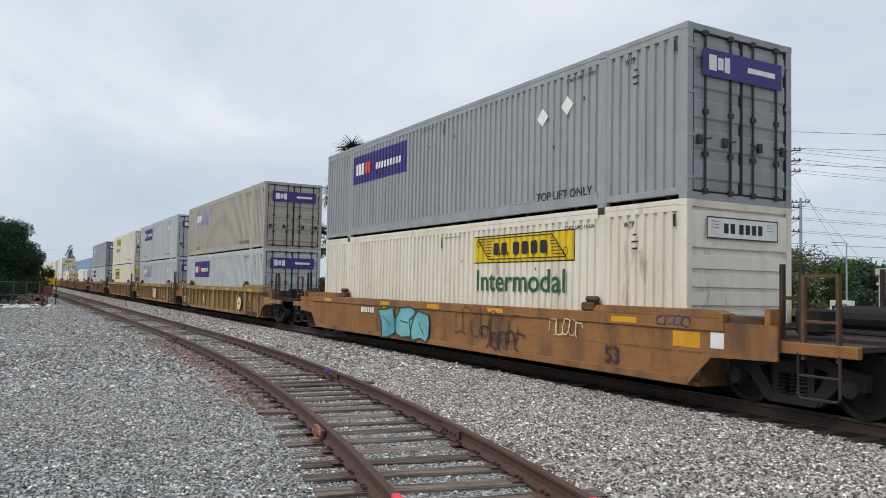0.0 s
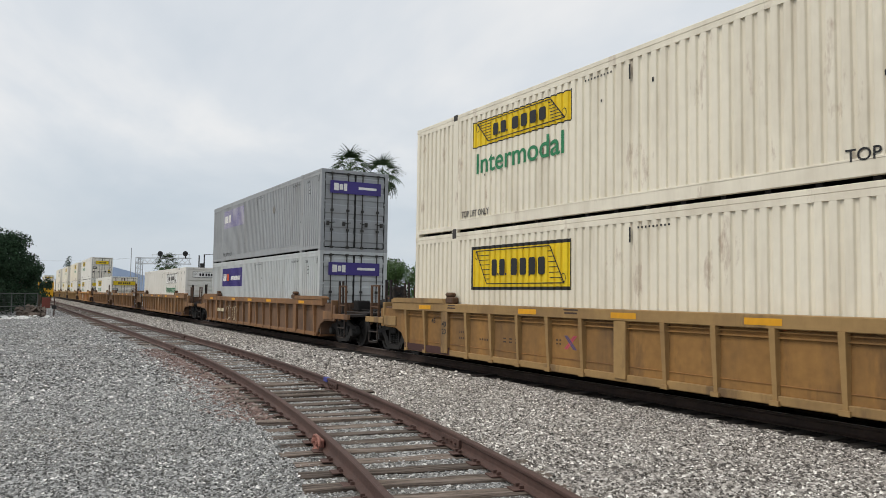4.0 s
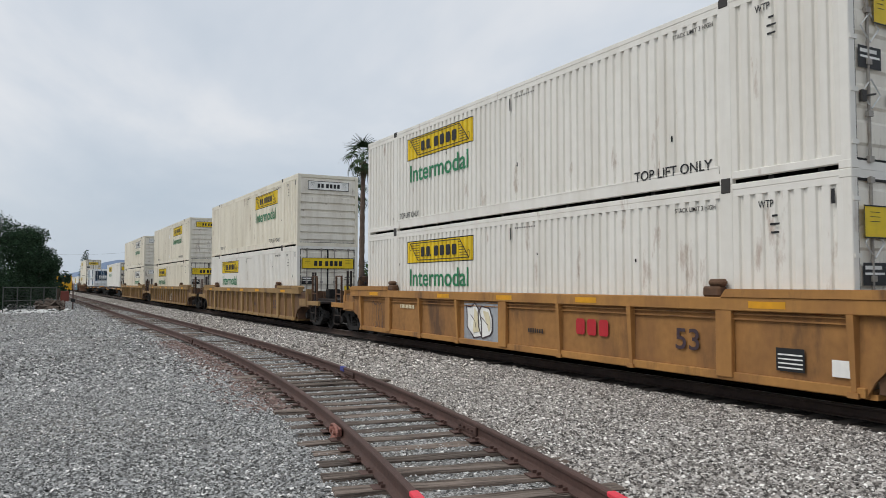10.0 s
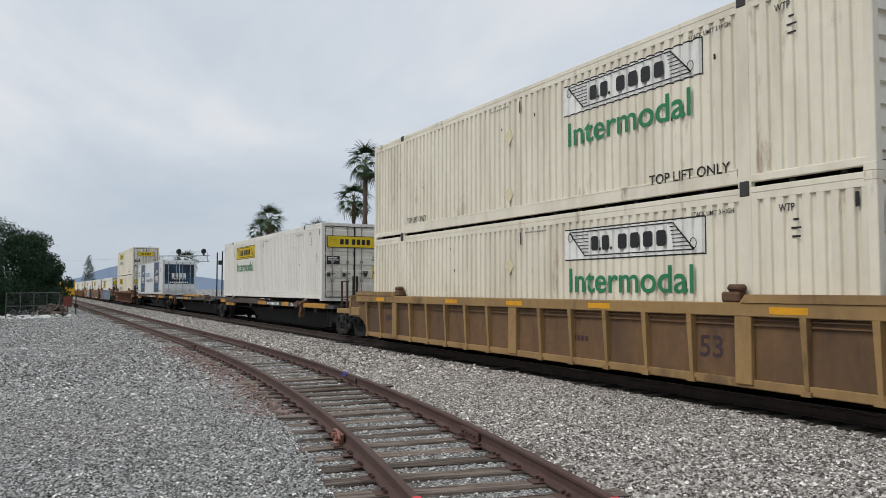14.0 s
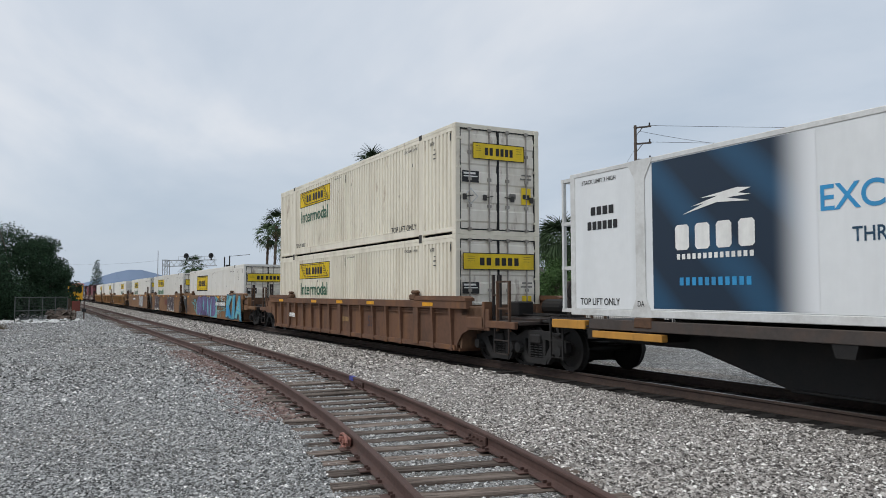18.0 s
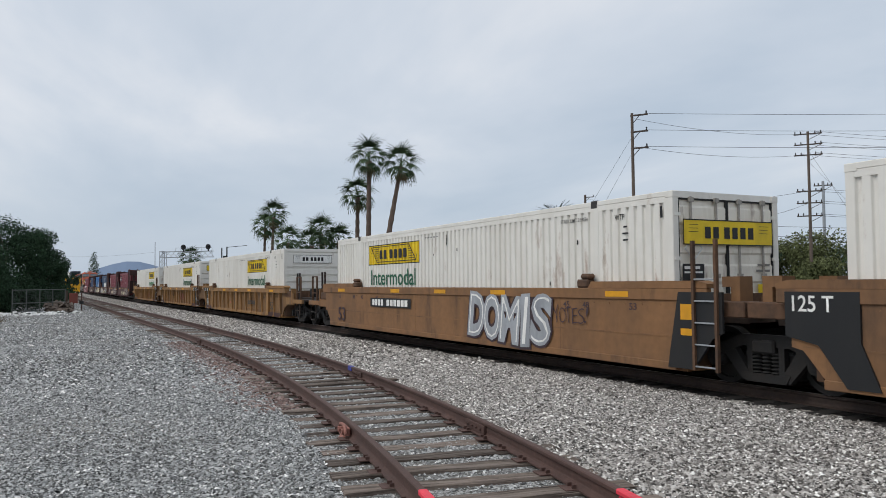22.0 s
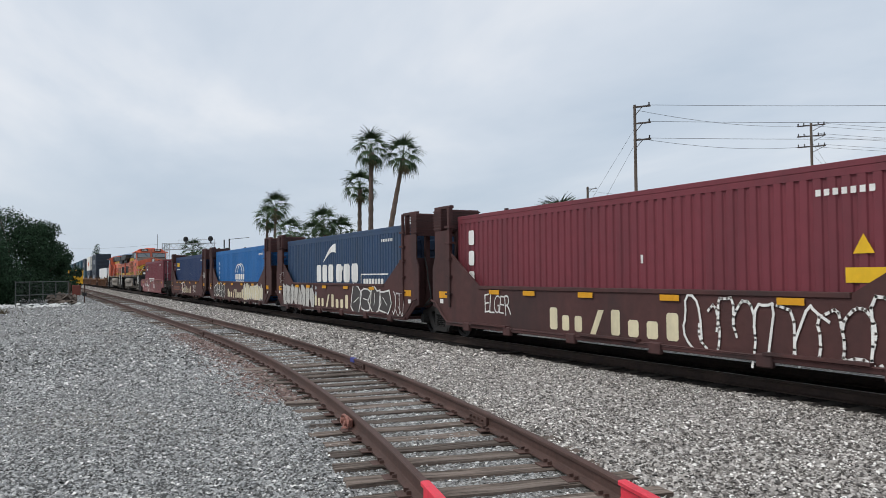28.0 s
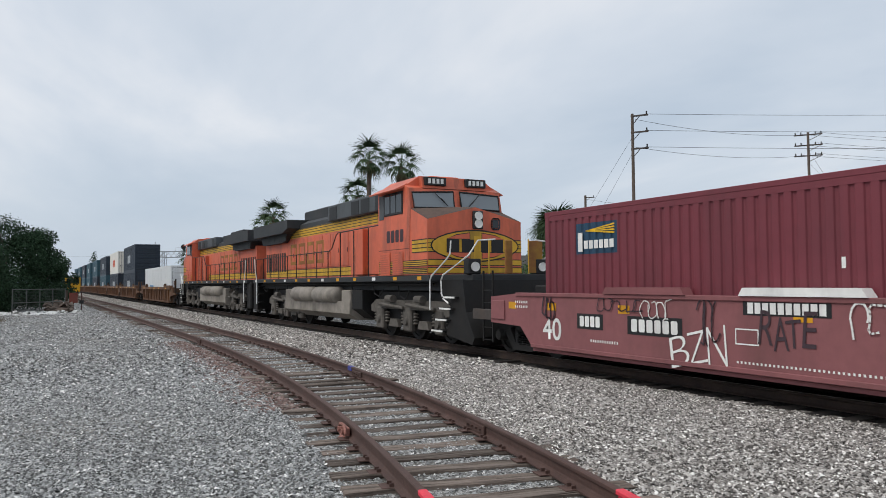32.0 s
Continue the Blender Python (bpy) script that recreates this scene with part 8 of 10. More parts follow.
def leaf_cloud(name, mat, blobs, count, size, seed, flat=1.0):
    """A crown of many small bent leaves around a set of ellipsoids (x, y, z, rx, ry, rz)."""
    rs = np.random.RandomState(seed)
    w = np.array([b[3] * b[4] * b[5] for b in blobs]) ** 0.7
    pick = rs.choice(len(blobs), count, p=w / w.sum())
    d = rs.normal(size=(count, 3))
    d /= np.linalg.norm(d, axis=1)[:, None]
    rad = 1.0 - 0.5 * rs.rand(count) ** 1.5 + 0.07 * rs.normal(size=count)
    bl = np.array(blobs)
    c = bl[pick, :3] + d * rad[:, None] * bl[pick, 3:]
    n = d + 0.7 * rs.normal(size=(count, 3))
    n[:, 2] += 0.3
    n /= np.linalg.norm(n, axis=1)[:, None]
    a = np.cross(n, rs.normal(size=(count, 3)))
    a /= np.linalg.norm(a, axis=1)[:, None] + 1e-9
    b = np.cross(n, a)
    s = size * (0.5 + rs.rand(count))[:, None]
    p0, p1 = c - a * s, c + a * s
    q0, q1 = c + b * s * 0.55 + n * s * 0.2, c - b * s * 0.55 + n * s * 0.2
    v = np.stack([p0, q1, p1, q0], 1).reshape(-1, 3)
    f = [(4 * i, 4 * i + 1, 4 * i + 2, 4 * i + 3) for i in range(count)]
    me = raw_mesh(name, v.tolist(), f, mat)
    return me


def tree(x, y, top, width, mat, seed, label, leaves=2600, low=0.12, group="trees beyond the road", leaf=0.17):
    """Broad tree: trunk, limbs and an uneven crown of several masses."""
    r = random.Random(seed)
    t = thing("tree", label, "tree", group, loc=(x, y, -0.03))
    bm = bmesh.new()
    h = top
    bar(bm, (0, 0, -0.1), (0.1, 0.05, h * 0.35), 0.16, 8, 0.11)
    bar(bm, (0.1, 0.05, h * 0.34), (0.0, 0.1, h * 0.7), 0.11, 7, 0.04)
    for i in range(7):
        a, z0 = r.uniform(0, 6.28), h * r.uniform(0.22, 0.6)
        bar(bm, (0.08, 0.05, z0), (math.cos(a) * width * 0.36, math.sin(a) * width * 0.36, min(h * 0.9, z0 + h * r.uniform(0.15, 0.35))), 0.06, 6, 0.02)
    me = finish(bm, M["bark"], "trunk")
    o = new("trunk", me)
    o.parent = t
    blobs = []
    for i in range(11):
        a = r.uniform(0, 6.28)
        d = width * 0.5 * math.sqrt(r.uniform(0.02, 0.75))
        z = h * r.uniform(low + 0.2, 0.80)
        s = width * r.uniform(0.16, 0.28)
        blobs.append((d * math.cos(a), d * math.sin(a), z, s, s, min(s * r.uniform(0.7, 1.0), h - z)))
    blobs.append((0, 0, h * 0.78, width * 0.22, width * 0.22, h * 0.21))
    for i in range(5):
        a = i * 1.257
        blobs.append((width * 0.33 * math.cos(a), width * 0.33 * math.sin(a), h * (low + 0.16), width * 0.18, width * 0.18, h * 0.15))
    o = new("crown", leaf_cloud("crown", mat, blobs, leaves, leaf, seed))
    o.parent = t
    return t


def cypress(x, y, top, width, mat, seed):
    t = thing("conifer", "dark columnar conifer behind the buildings", "tree", "trees beyond the road", loc=(x, y, -0.03))

    def tr(bm):
        bar(bm, (0, 0, -0.1), (0, 0, top * 0.8), 0.15, 7, 0.05)
    piece("trunk", "cyp%d" % seed, tr, M["bark"], t)
    blobs = [(random.Random(seed + i).uniform(-0.2, 0.2) * width, 0, top * (0.2 + 0.75 * i / 8), width * 0.5 * (1 - 0.6 * (i / 8) ** 2), width * 0.5 * (1 - 0.6 * (i / 8) ** 2), top * 0.1) for i in range(9)]
    o = new("crown", leaf_cloud("crown", mat, blobs, 1500, 0.2, seed))
    o.parent = t


def frond_mesh(bm, length, seed):
    """A fan leaf: a stalk and a spread of narrow drooping blades, along +x."""
    r = random.Random(seed)
    stalk = length * 0.52
    bar(bm, (0, 0, 0), (stalk, 0, stalk * 0.12), 0.025, 4, 0.015)
    n = 15
    for i in range(n):
        a = radians(-84 + 168 * i / (n - 1))
        l = length * 0.55 * (0.85 + 0.25 * r.random()) * (1 - 0.25 * abs(a) / 1.4)
        prev = None
        for j in range(4):
            f = j / 3
            rr = l * f
            wdt = 0.062 * length * (1 - 0.8 * f) * (0.6 if j == 0 else 1)
            cx, cy = stalk + rr * math.cos(a), rr * math.sin(a)
            cz = stalk * 0.12 - 0.9 * l * f * f * (0.6 + 0.5 * r.random())
            px, py = -math.sin(a) * wdt / 2, math.cos(a) * wdt / 2
            cur = (bm.verts.new((cx + px, cy + py, cz)), bm.verts.new((cx - px, cy - py, cz)))
            if prev:
                bm.faces.new((prev[0], prev[1], cur[1], cur[0]))
            prev = cur


def palm(x, y, top, crown, lean, seed, label, n=25, trunk_r=0.2):
    """Fan palm: rough leaning trunk, hanging dry leaves and a round head of fans."""
    r = random.Random(seed)
    t = thing("palm_tree", label, "palm tree", "fan palms", loc=(x, y, -0.03))
    ht = top - crown * 0.55
    bm = bmesh.new()
    rings = []
    for i in range(26):
        f = i / 25
        z = ht * f
        cx, cy = lean[0] * f ** 1.3, lean[1] * f ** 1.3
        rad = trunk_r * (1.25 - 0.45 * f) * (1 + 0.18 * (i % 2)) * (1 + r.uniform(-0.06, 0.06)) + (0.09 if f > 0.92 else 0)
        rings.append([bm.verts.new((cx + rad * math.cos(k * 0.785), cy + rad * math.sin(k * 0.785), z)) for k in range(8)])
    for a, b in zip(rings, rings[1:]):
        for k in range(8):
            bm.faces.new((a[k], a[(k + 1) % 8], b[(k + 1) % 8], b[k]))
    o = new("trunk", finish(bm, M["palm_bark"], "trunk"))
    o.parent = t
    L = crown
    for i in range(n):
        a = i * 2.399 + r.uniform(-0.2, 0.2)
        f = i / (n - 1)
        pitch = 80 - 122 * f + r.uniform(-10, 10)
        k = r.randrange(4)
        ob = piece("frond", "frond%.2f%d" % (L, k), lambda bm: frond_mesh(bm, L, k), M["palm_leaf"], t, (lean[0], lean[1], ht + 0.1 + 0.25 * (1 - f)), (r.uniform(-20, 20), -pitch, math.degrees(a)))
    for i in range(14 if n > 40 else 4):
        a = i * 2.399
        piece("dry_frond", "dry%.2f" % L, lambda bm: frond_mesh(bm, L * 0.7, 9), M["palm_dry"], t, (lean[0], lean[1], ht - 0.1 - 0.04 * i), (0, 62 + r.uniform(-8, 12), math.degrees(a)))
    return t


def far_out(x, y, z, k):
    """The same line of sight, k times as far from the eye."""
    return x * k, y * k, EYE.z + (z - EYE.z) * k


def plant_trees():
    palm(-69.4, 28.5, 15.0, 2.2, (0.1, 0.1), 1, "tall fan palm with a bushy green head", trunk_r=0.24)
    palm(-67.4, 28.9, 14.3, 2.2, (-0.3, 2.4), 2, "tall fan palm leaning to one side", trunk_r=0.24)
    palm(-74.4, 29.3, 11.9, 2.1, (0.0, 0.1), 3, "shorter fan palm beside two taller ones", trunk_r=0.22)
    palm(-115.8, 31.6, 13.5, 2.6, (0, 0.4), 4, "distant fan palm with a dense head")
    palm(-118.0, 31.0, 11.9, 2.5, (0, 0.3), 5, "distant fan palm with a dense head")
    palm(-110.3, 32.4, 9.3, 2.6, (0, 0.2), 6, "short distant fan palm")
    palm(-83.1, 28.4, 8.6, 2.2, (0, 0), 7, "low fan palm partly hidden by the train")
    palm(-84.5, 31.0, 7.7, 2.2, (0, 0), 8, "low fan palm partly hidden by the train")
    palm(-81.6, 26.8, 7.1, 2.0, (0, 0), 9, "low fan palm partly hidden by the train")
    palm(-147.9, 25.2, 7.8, 2.6, (0, 0), 10, "low palm behind the signal gantry")
    X, Y, Z = far_out(-56.4, 42.0, 5.4, 1.3)
    tree(X, Y, Z, 6.5, M["leaf_mid"], 39, "dense green bush-like tree under a fan palm", 9000, leaf=0.12)
    X, Y, Z = far_out(-57.9, 42.8, 7.7, 1.3)
    palm(X, Y, Z, 3.6, (0, 0), 11, "thick fan palm with a skirt of dry leaves", n=95, trunk_r=0.4)
    k = 1.3
    for i, (x, y, z, w, m, lab) in enumerate((
            (-66.5, 29.6, 5.0, 6.0, "leaf_mid", "round green street tree"), (-63.0, 30.6, 5.2, 6.4, "leaf_mid", "round green street tree"), (-53.8, 30.8, 4.25, 6.6, "leaf_mid", "low round green tree"),
            (-53.4, 38.8, 4.1, 6.0, "leaf_mid", "dense green tree in a row"), (-50.2, 39.3, 3.8, 6.2, "leaf_mid", "dense green tree in a row"),
            (-47.9, 39.4, 4.2, 6.4, "leaf_mid", "dense green tree in a row"), (-45.4, 40.6, 4.0, 6.2, "leaf_mid", "dense green tree in a row"),
            (-43.2, 41.3, 4.0, 6.4, "leaf_mid", "dense green tree in a row"), (-39.7, 42.3, 5.2, 5.6, "leaf_dark", "dark green tree with ragged top"),
            (-38.4, 45.8, 6.5, 2.6, "leaf_blue", "tall dark tree with ragged top"), (-40.8, 44.6, 4.6, 6.0, "leaf_dark", "dark spreading tree by the street"),
            (-36.8, 49.5, 5.4, 6.2, "leaf_olive", "open olive-green tree with gaps"), (-39.2, 50.6, 5.0, 5.2, "leaf_olive", "open olive-green tree with gaps"),
            (-36.4, 55.0, 4.9, 5.6, "leaf_blue", "grey-green tree by the street"), (-33.4, 53.0, 4.6, 6.0, "leaf_mid", "green tree by the street"),
            (-30.6, 42.6, 3.3, 3.2, "leaf_olive", "round grey-green bush by the street"), (-28.0, 48.0, 4.2, 5.0, "leaf_blue", "grey-green tree by the street"), (-23.5, 46.0, 4.4, 6.0, "leaf_mid", "green tree by the street"))):
        X, Y, Z = far_out(x, y, z, k)
        tree(X, Y, Z, w * 1.0 + 1.2, M[m], 40 + i, lab, 9000, leaf=0.12)
    X, Y, Z = far_out(-80.8, 50.0, 7.3, 1.2)
    cypress(X, Y, Z, 2.6, M["leaf_blue"], 70)
    # trees at the head of the yard, and one far down the line
    for i, (x, y, z, w, lab) in enumerate(((-61.5, -4.8, 6.0, 6.6, "large dark tree behind the fence"), (-66.0, -2.1, 7.2, 6.2, "large dark tree behind the fence"), (-70.0, -4.6, 8.0, 8.0, "large dark tree behind the fence"),
                                           (-75.0, 0.5, 5.8, 3.4, "slim dark tree behind the fence"), (-64.0, -8.5, 7.5, 9.0, "large dark tree behind the fence"), (-84.0, 0.6, 5.4, 4.0, "dark tree along the line"))):
        tree(x, y, z, w, M["leaf_dark"], 80 + i, lab, 40000 if i in (0, 1, 2) else 14000, 0.0, "dark trees by the yard", 0.08)
    tree(-100.0, 2.7, 4.6, 3.0, M["leaf_dark"], 90, "low dark tree by the line", 1500, 0.0, "dark trees by the yard")
    cypress(-259.5, 15.6, 11.6, 4.2, M["leaf_blue"], 91)


plant_trees()


def utility_pole(x, y, top, arms, label, wood=True, r=0.15):
    t = thing("utility_pole", label, "utility pole", "poles with wires", loc=(x, y, -0.03))

    def pole(bm):
        bar(bm, (0, 0, -0.2), (0, 0, top), r, 10, r * 0.7)
    piece("pole", "pole%.1f%.1f" % (top, r), pole, M["pole_wood"] if wood else M["galvanised"], t)
    for z, w in arms:
        def arm(bm):
            box(bm, -w * 0.1 if w < 1.5 else -w / 2, w if w < 1.5 else w / 2, -0.05, 0.05, -0.05, 0.05, 0.01)
            bar(bm, (0.05, 0, -0.5), (w * 0.45, 0, -0.05), 0.025, 5)
        piece("crossarm", "arm%.2f" % w, arm, M["post_dark"], t, (0, 0, z), (0, 0, 35))
        for s in ((0.9,) if w < 1.5 else (-0.45, -0.25, 0.25, 0.45)):
            def ins(bm):
                lathe(bm, [(0.03, 0.05), (0.06, 0.1), (0.035, 0.15), (0.06, 0.2), (0.02, 0.25)], 8, "Z")
            piece("insulator", "ins", ins, M["iron_black"], t, (s * w * math.cos(radians(35)), s * w * math.sin(radians(35)), z))
    return t


def wire(p, q, sag, r=0.012):
    """A hanging wire of short straight pieces."""
    bm = bmesh.new()
    pts = []
    for i in range(17):
        f = i / 16
        v = Vector(p).lerp(Vector(q), f)
        v.z -= sag * 4 * f * (1 - f)
        pts.append(v)
    d = (Vector(q) - Vector(p)).normalized()
    side = d.cross(Vector((0, 0, 1))).normalized() * r
    up = Vector((0, 0, r))
    rings = [[bm.verts.new(v + o) for o in (side, up, -side, -up)] for v in pts]
    for a, b in zip(rings, rings[1:]):
        for i in range(4):
            bm.faces.new((a[i], a[(i + 1) % 4], b[(i + 1) % 4], b[i]))
    return finish(bm, M["wire"], "wire")


def overhead():
    utility_pole(-37.2, 33.4, 12.5, ((12.35, 1.0), (11.3, 1.0), (10.25, 1.0)), "tall wooden utility pole with three side arms", r=0.125)
    utility_pole(-42.8, 57.9, 14.4, ((14.2, 2.2), (13.3, 2.2), (12.4, 2.2), (9.3, 2.0), (8.3, 2.0), (7.2, 2.0)), "wooden utility pole with many crossarms", r=0.15)
    utility_pole(-78.3, 62.2, 12.9, ((12.6, 1.2),), "dark wooden utility pole farther off", r=0.2)
    utility_pole(-46.6, 65.0, 11.0, ((10.6, 1.6),), "slender grey steel pole", False, 0.18)
    utility_pole(-158.7, 20.4, 10.2, (), "thin mast by the line", False, 0.09)
    lines = thing("overhead_wires", "thin black overhead wires strung between the poles", "wires")
    spans = []
    for z in (12.4, 11.35, 10.3):
        spans.append(((-36.6, 33.9, z), (-13.5, 74.0, z), 0.35))
    for z in (14.3, 13.4, 12.5, 9.4, 8.4, 7.3):
        for d in (-0.6, 0.6):
            spans.append(((-42.8 + d, 57.9, z), (-30.8 + d, 102.0, z + 0.6), 0.6))
    for z in (14.3, 12.5):
        spans.append(((-43.4, 58.4, z), (-37.4, 33.8, z - 2.1), 0.4))
    spans += [((-37.2, 33.4, 11.0), (-46.5, 31.8, 0.2), 0.0), ((-37.2, 33.4, 10.0), (-44.5, 32.0, 0.2), 0.0),
              ((-37.2, 33.4, 5.5), (-21.6, 85.0, 5.4), 0.3), ((-37.2, 33.4, 5.3), (-30.8, 31.4, 4.95), 0.1), ((-37.2, 33.4, 5.0), (-27.0, 68.0, 4.6), 0.3), ((-78.3, 62.2, 8.8), (-37.2, 33.4, 6.2), 0.8),
              ((-158.7, 20.4, 8.2), (-200, 6.0, 8.6), 0.3), ((-200, 6.0, 8.6), (-260, -20.0, 11.0), 0.3),
              ((-78.3, 62.2, 12.4), (-42.8, 57.9, 9.3), 1.0), ((-42.8, 57.9, 8.3), (-37.2, 33.4, 6.0), 1.0),
              ((-42.8, 57.9, 12.8), (-28.5, 47.0, 1.0), 0.0), ((-42.8, 57.9, 11.8), (-26.5, 47.0, 1.0), 0.0)]
    for p, q, s in spans:
        o = new("wire", wire(p, q, s))
        o.parent = lines


overhead()


def street_lamp(x, y, top, label):
    t = thing("street_lamp", label, "street lamp", "ornamental street lamps", loc=(x, y, -0.03))

    def post(bm):
        lathe(bm, [(0.2, 0), (0.2, 0.3), (0.15, 0.42), (0.11, 0.5), (0.08, top * 0.62), (0.15, top * 0.66), (0.12, top * 0.7)], 12, "Z")
    piece("post", "lpost%.2f" % top, post, M["concrete"], t, label="pale concrete post")

    def globe(bm):
        lathe(bm, [(0.10, top * 0.70), (0.2, top * 0.74), (0.25, top * 0.82), (0.2, top * 0.9), (0.08, top * 0.95)], 12, "Z")
    piece("globe", "lglobe%.2f" % top, globe, M["lamp_glass"], t, smooth=True, label="milky glass globe")

    def cap(bm):
        lathe(bm, [(0.12, top * 0.94), (0.06, top * 0.98), (0.02, top + 0.05)], 10, "Z")
    piece("cap", "lcap%.2f" % top, cap, M["iron_black"], t)


def street_things():
    k = 1.12
    for x, y, z in ((-31.2, 31.0, 2.98), (-48.8, 31.4, 2.97), (-67.0, 33.7, 3.03)):
        X, Y, Z = far_out(x, y, z, k)
        street_lamp(X, Y, Z, "pale ornamental street lamp with a glass globe")
    # mast lamp with a bent arm
    t = thing("street_light", "tall grey street light with a curved arm", "street light", loc=(-35.9, 31.9, -0.03))

    def mast(bm):
        bar(bm, (0, 0, -0.1), (0, 0, 4.7), 0.09, 8, 0.06)
        pts = [(0, 0, 4.7), (-0.05, -0.1, 5.0), (-0.25, -0.35, 5.2), (-0.55, -0.75, 5.27)]
        for p, q in zip(pts, pts[1:]):
            bar(bm, p, q, 0.04, 6)
    piece("mast", "mast", mast, M["galvanised"], t)

    def head(bm):
        box(bm, -0.75, -0.45, -0.95, -0.7, 5.22, 5.32, 0.03)
    piece("lamp_head", "masthead", head, M["plastic"], t)
    t2 = thing("street_light", "distant grey street light", "street light", loc=(-32.6, 50.4, -0.03))

    def mast2(bm):
        bar(bm, (0, 0, -0.1), (0, 0, 5.5), 0.07, 8, 0.05)
        bar(bm, (0, 0, 5.5), (-0.6, -0.3, 5.55), 0.03, 6)
        box(bm, -0.85, -0.5, -0.42, -0.22, 5.5, 5.58, 0.02)
    piece("mast", "mast2", mast2, M["galvanised"], t2)
    # signs
    s = thing("road_sign", "yellow diamond sign under a white speed sign on a grey post", "road sign", loc=(-32.9, 29.3, -0.03))
    piece("post", "rspost", lambda bm: bar(bm, (0, 0, 0), (0, 0, 2.2), 0.03, 6), M["galvanised"], s)

    def dia(bm):
        plate(bm, [(0, 1.15), (0.3, 1.45), (0, 1.75), (-0.3, 1.45)], -0.05, -0.035)
    piece("diamond_plate", "rsdia", dia, M["gold"], s, rot=(0, 0, -48), label="yellow diamond plate")

    def spd(bm):
        box(bm, -0.22, 0.22, -0.05, -0.035, 1.8, 2.3)
    piece("speed_plate", "rsspd", spd, M["white"], s, rot=(0, 0, -48), label="white speed limit plate")
    words("speed_number", "30", 0.24, M["black"], s, (-0.03, -0.045, 1.98), 0.3, rz=-48)
    s = thing("oval_sign", "turquoise rounded sign on a post", "sign", loc=(-32.4, 33.6, -0.03))

    def oval(bm):
        plate(bm, [(0.27 * math.cos(a * 0.3927), 1.75 + 0.33 * math.sin(a * 0.3927)) for a in range(16)], -0.05, -0.02)
    piece("plate", "ovplate", oval, M["teal"], s, rot=(0, 0, -45))
    piece("post", "ovpost", lambda bm: bar(bm, (0, 0, 0), (0, 0, 1.5), 0.05, 6), M["teal"], s)
    # shop sign board, wording shown as bars
    s = thing("shop_sign", "white and red shop sign board behind the fence", "sign", loc=(-18.7, 28.6, -0.03))

    def board(bm):
        box(bm, -0.95, 0.95, -0.06, 0.06, 0.2, 1.66, 0.01)
    piece("board", "ssboard", board, M["plastic"], s, rot=(0, 0, -33))

    def redp(bm):
        box(bm, -0.75, 0.85, -0.075, -0.062, 0.35, 1.2)
    piece("red_panel", "ssred", redp, M["red"], s, rot=(0, 0, -33))

    def wb(bm):
        blocks(bm, 0.05, 0.95, 1.3, 0.17, 8, -0.08)
        blocks(bm, 0.05, 0.62, 1.3, 0.17, 9, -0.08)
    piece("lettering", "sswb", wb, M["white"], s, rot=(0, 0, -33))

    def bb(bm):
        blocks(bm, 0.05, 1.43, 1.1, 0.17, 7, -0.066, 0.2)
    piece("lettering", "ssbb", bb, M["navy"], s, rot=(0, 0, -33))

    # buildings
    b = thing("house", "low grey building with a pitched grey roof among trees", "building", loc=(-79.0, 51.5, -0.03), rz=-20)
    piece("wall", "hswall", lambda bm: box(bm, -5, 5, -4, 4, 0, 2.7), M["stucco"], b)
    piece("roof", "hsroof", lambda bm: loft(bm, [(-4.6, 2.7), (4.6, 2.7), (1.5, 4.9), (-1.5, 4.9)], -5.6, 5.6), M["roof"], b)
    for wx in (-3.2, 0.2, 3.2):
        w = piece("window", "hswin", lambda bm: box(bm, -0.5, 0.5, -4.04, -3.98, 1.0, 2.1), M["glass_dark"], b, (wx, 0, 0))
        piece("frame", "hsfr", lambda bm: [box(bm, -0.58, 0.58, -4.07, -4.0, 0.92, 1.0), box(bm, -0.58, 0.58, -4.07, -4.0, 2.1, 2.18), box(bm, -0.58, -0.5, -4.07, -4.0, 1.0, 2.1), box(bm, 0.5, 0.58, -4.07, -4.0, 1.0, 2.1)], M["white"], w)
    b = thing("shop_building", "flat-roofed tan stucco building", "building", loc=(-21.4, 49.2, -0.03), rz=-10)
    piece("wall", "shwall", lambda bm: box(bm, -5, 9, -5, 5, 0, 3.3), M["stucco"], b)
    piece("parapet", "shpar", lambda bm: [box(bm, -5.12, 9.12, -5.12, -4.9, 3.1, 3.5), box(bm, -5.12, -4.9, -4.9, 5.1, 3.1, 3.5), box(bm, -5.1, 9.1, -5.06, -5.0, 2.5, 2.66)], M["stucco"], b)
    piece("roof", "shroof", lambda bm: box(bm, -4.9, 9, -4.9, 5, 3.3, 3.38), M["roof"], b)
    piece("shutter", "shdoor", lambda bm: [box(bm, -3.5, -0.4, -5.03, -4.98, 0, 2.3)] + [box(bm, -3.5, -0.4, -5.05, -5.02, 0.1 + 0.2 * i, 0.14 + 0.2 * i) for i in range(11)], M["stucco_grey"], b)
    # brick wall by the crossing
    w = thing("brick_wall", "low red brick wall beside the street", "wall", loc=(-45.3, 25.5, -0.03), rz=22)
    piece("core", "bwcore", lambda bm: box(bm, -3.0, 1.6, 0.03, 0.21, 0, 1.1), M["concrete"], w)
    piece("coping", "bwcop", lambda bm: box(bm, -3.05, 1.65, -0.03, 0.27, 1.1, 1.19, 0.01), M["concrete"], w)

    def brick(bm):
        box(bm, 0, 0.215, 0, 0.1, 0, 0.065)
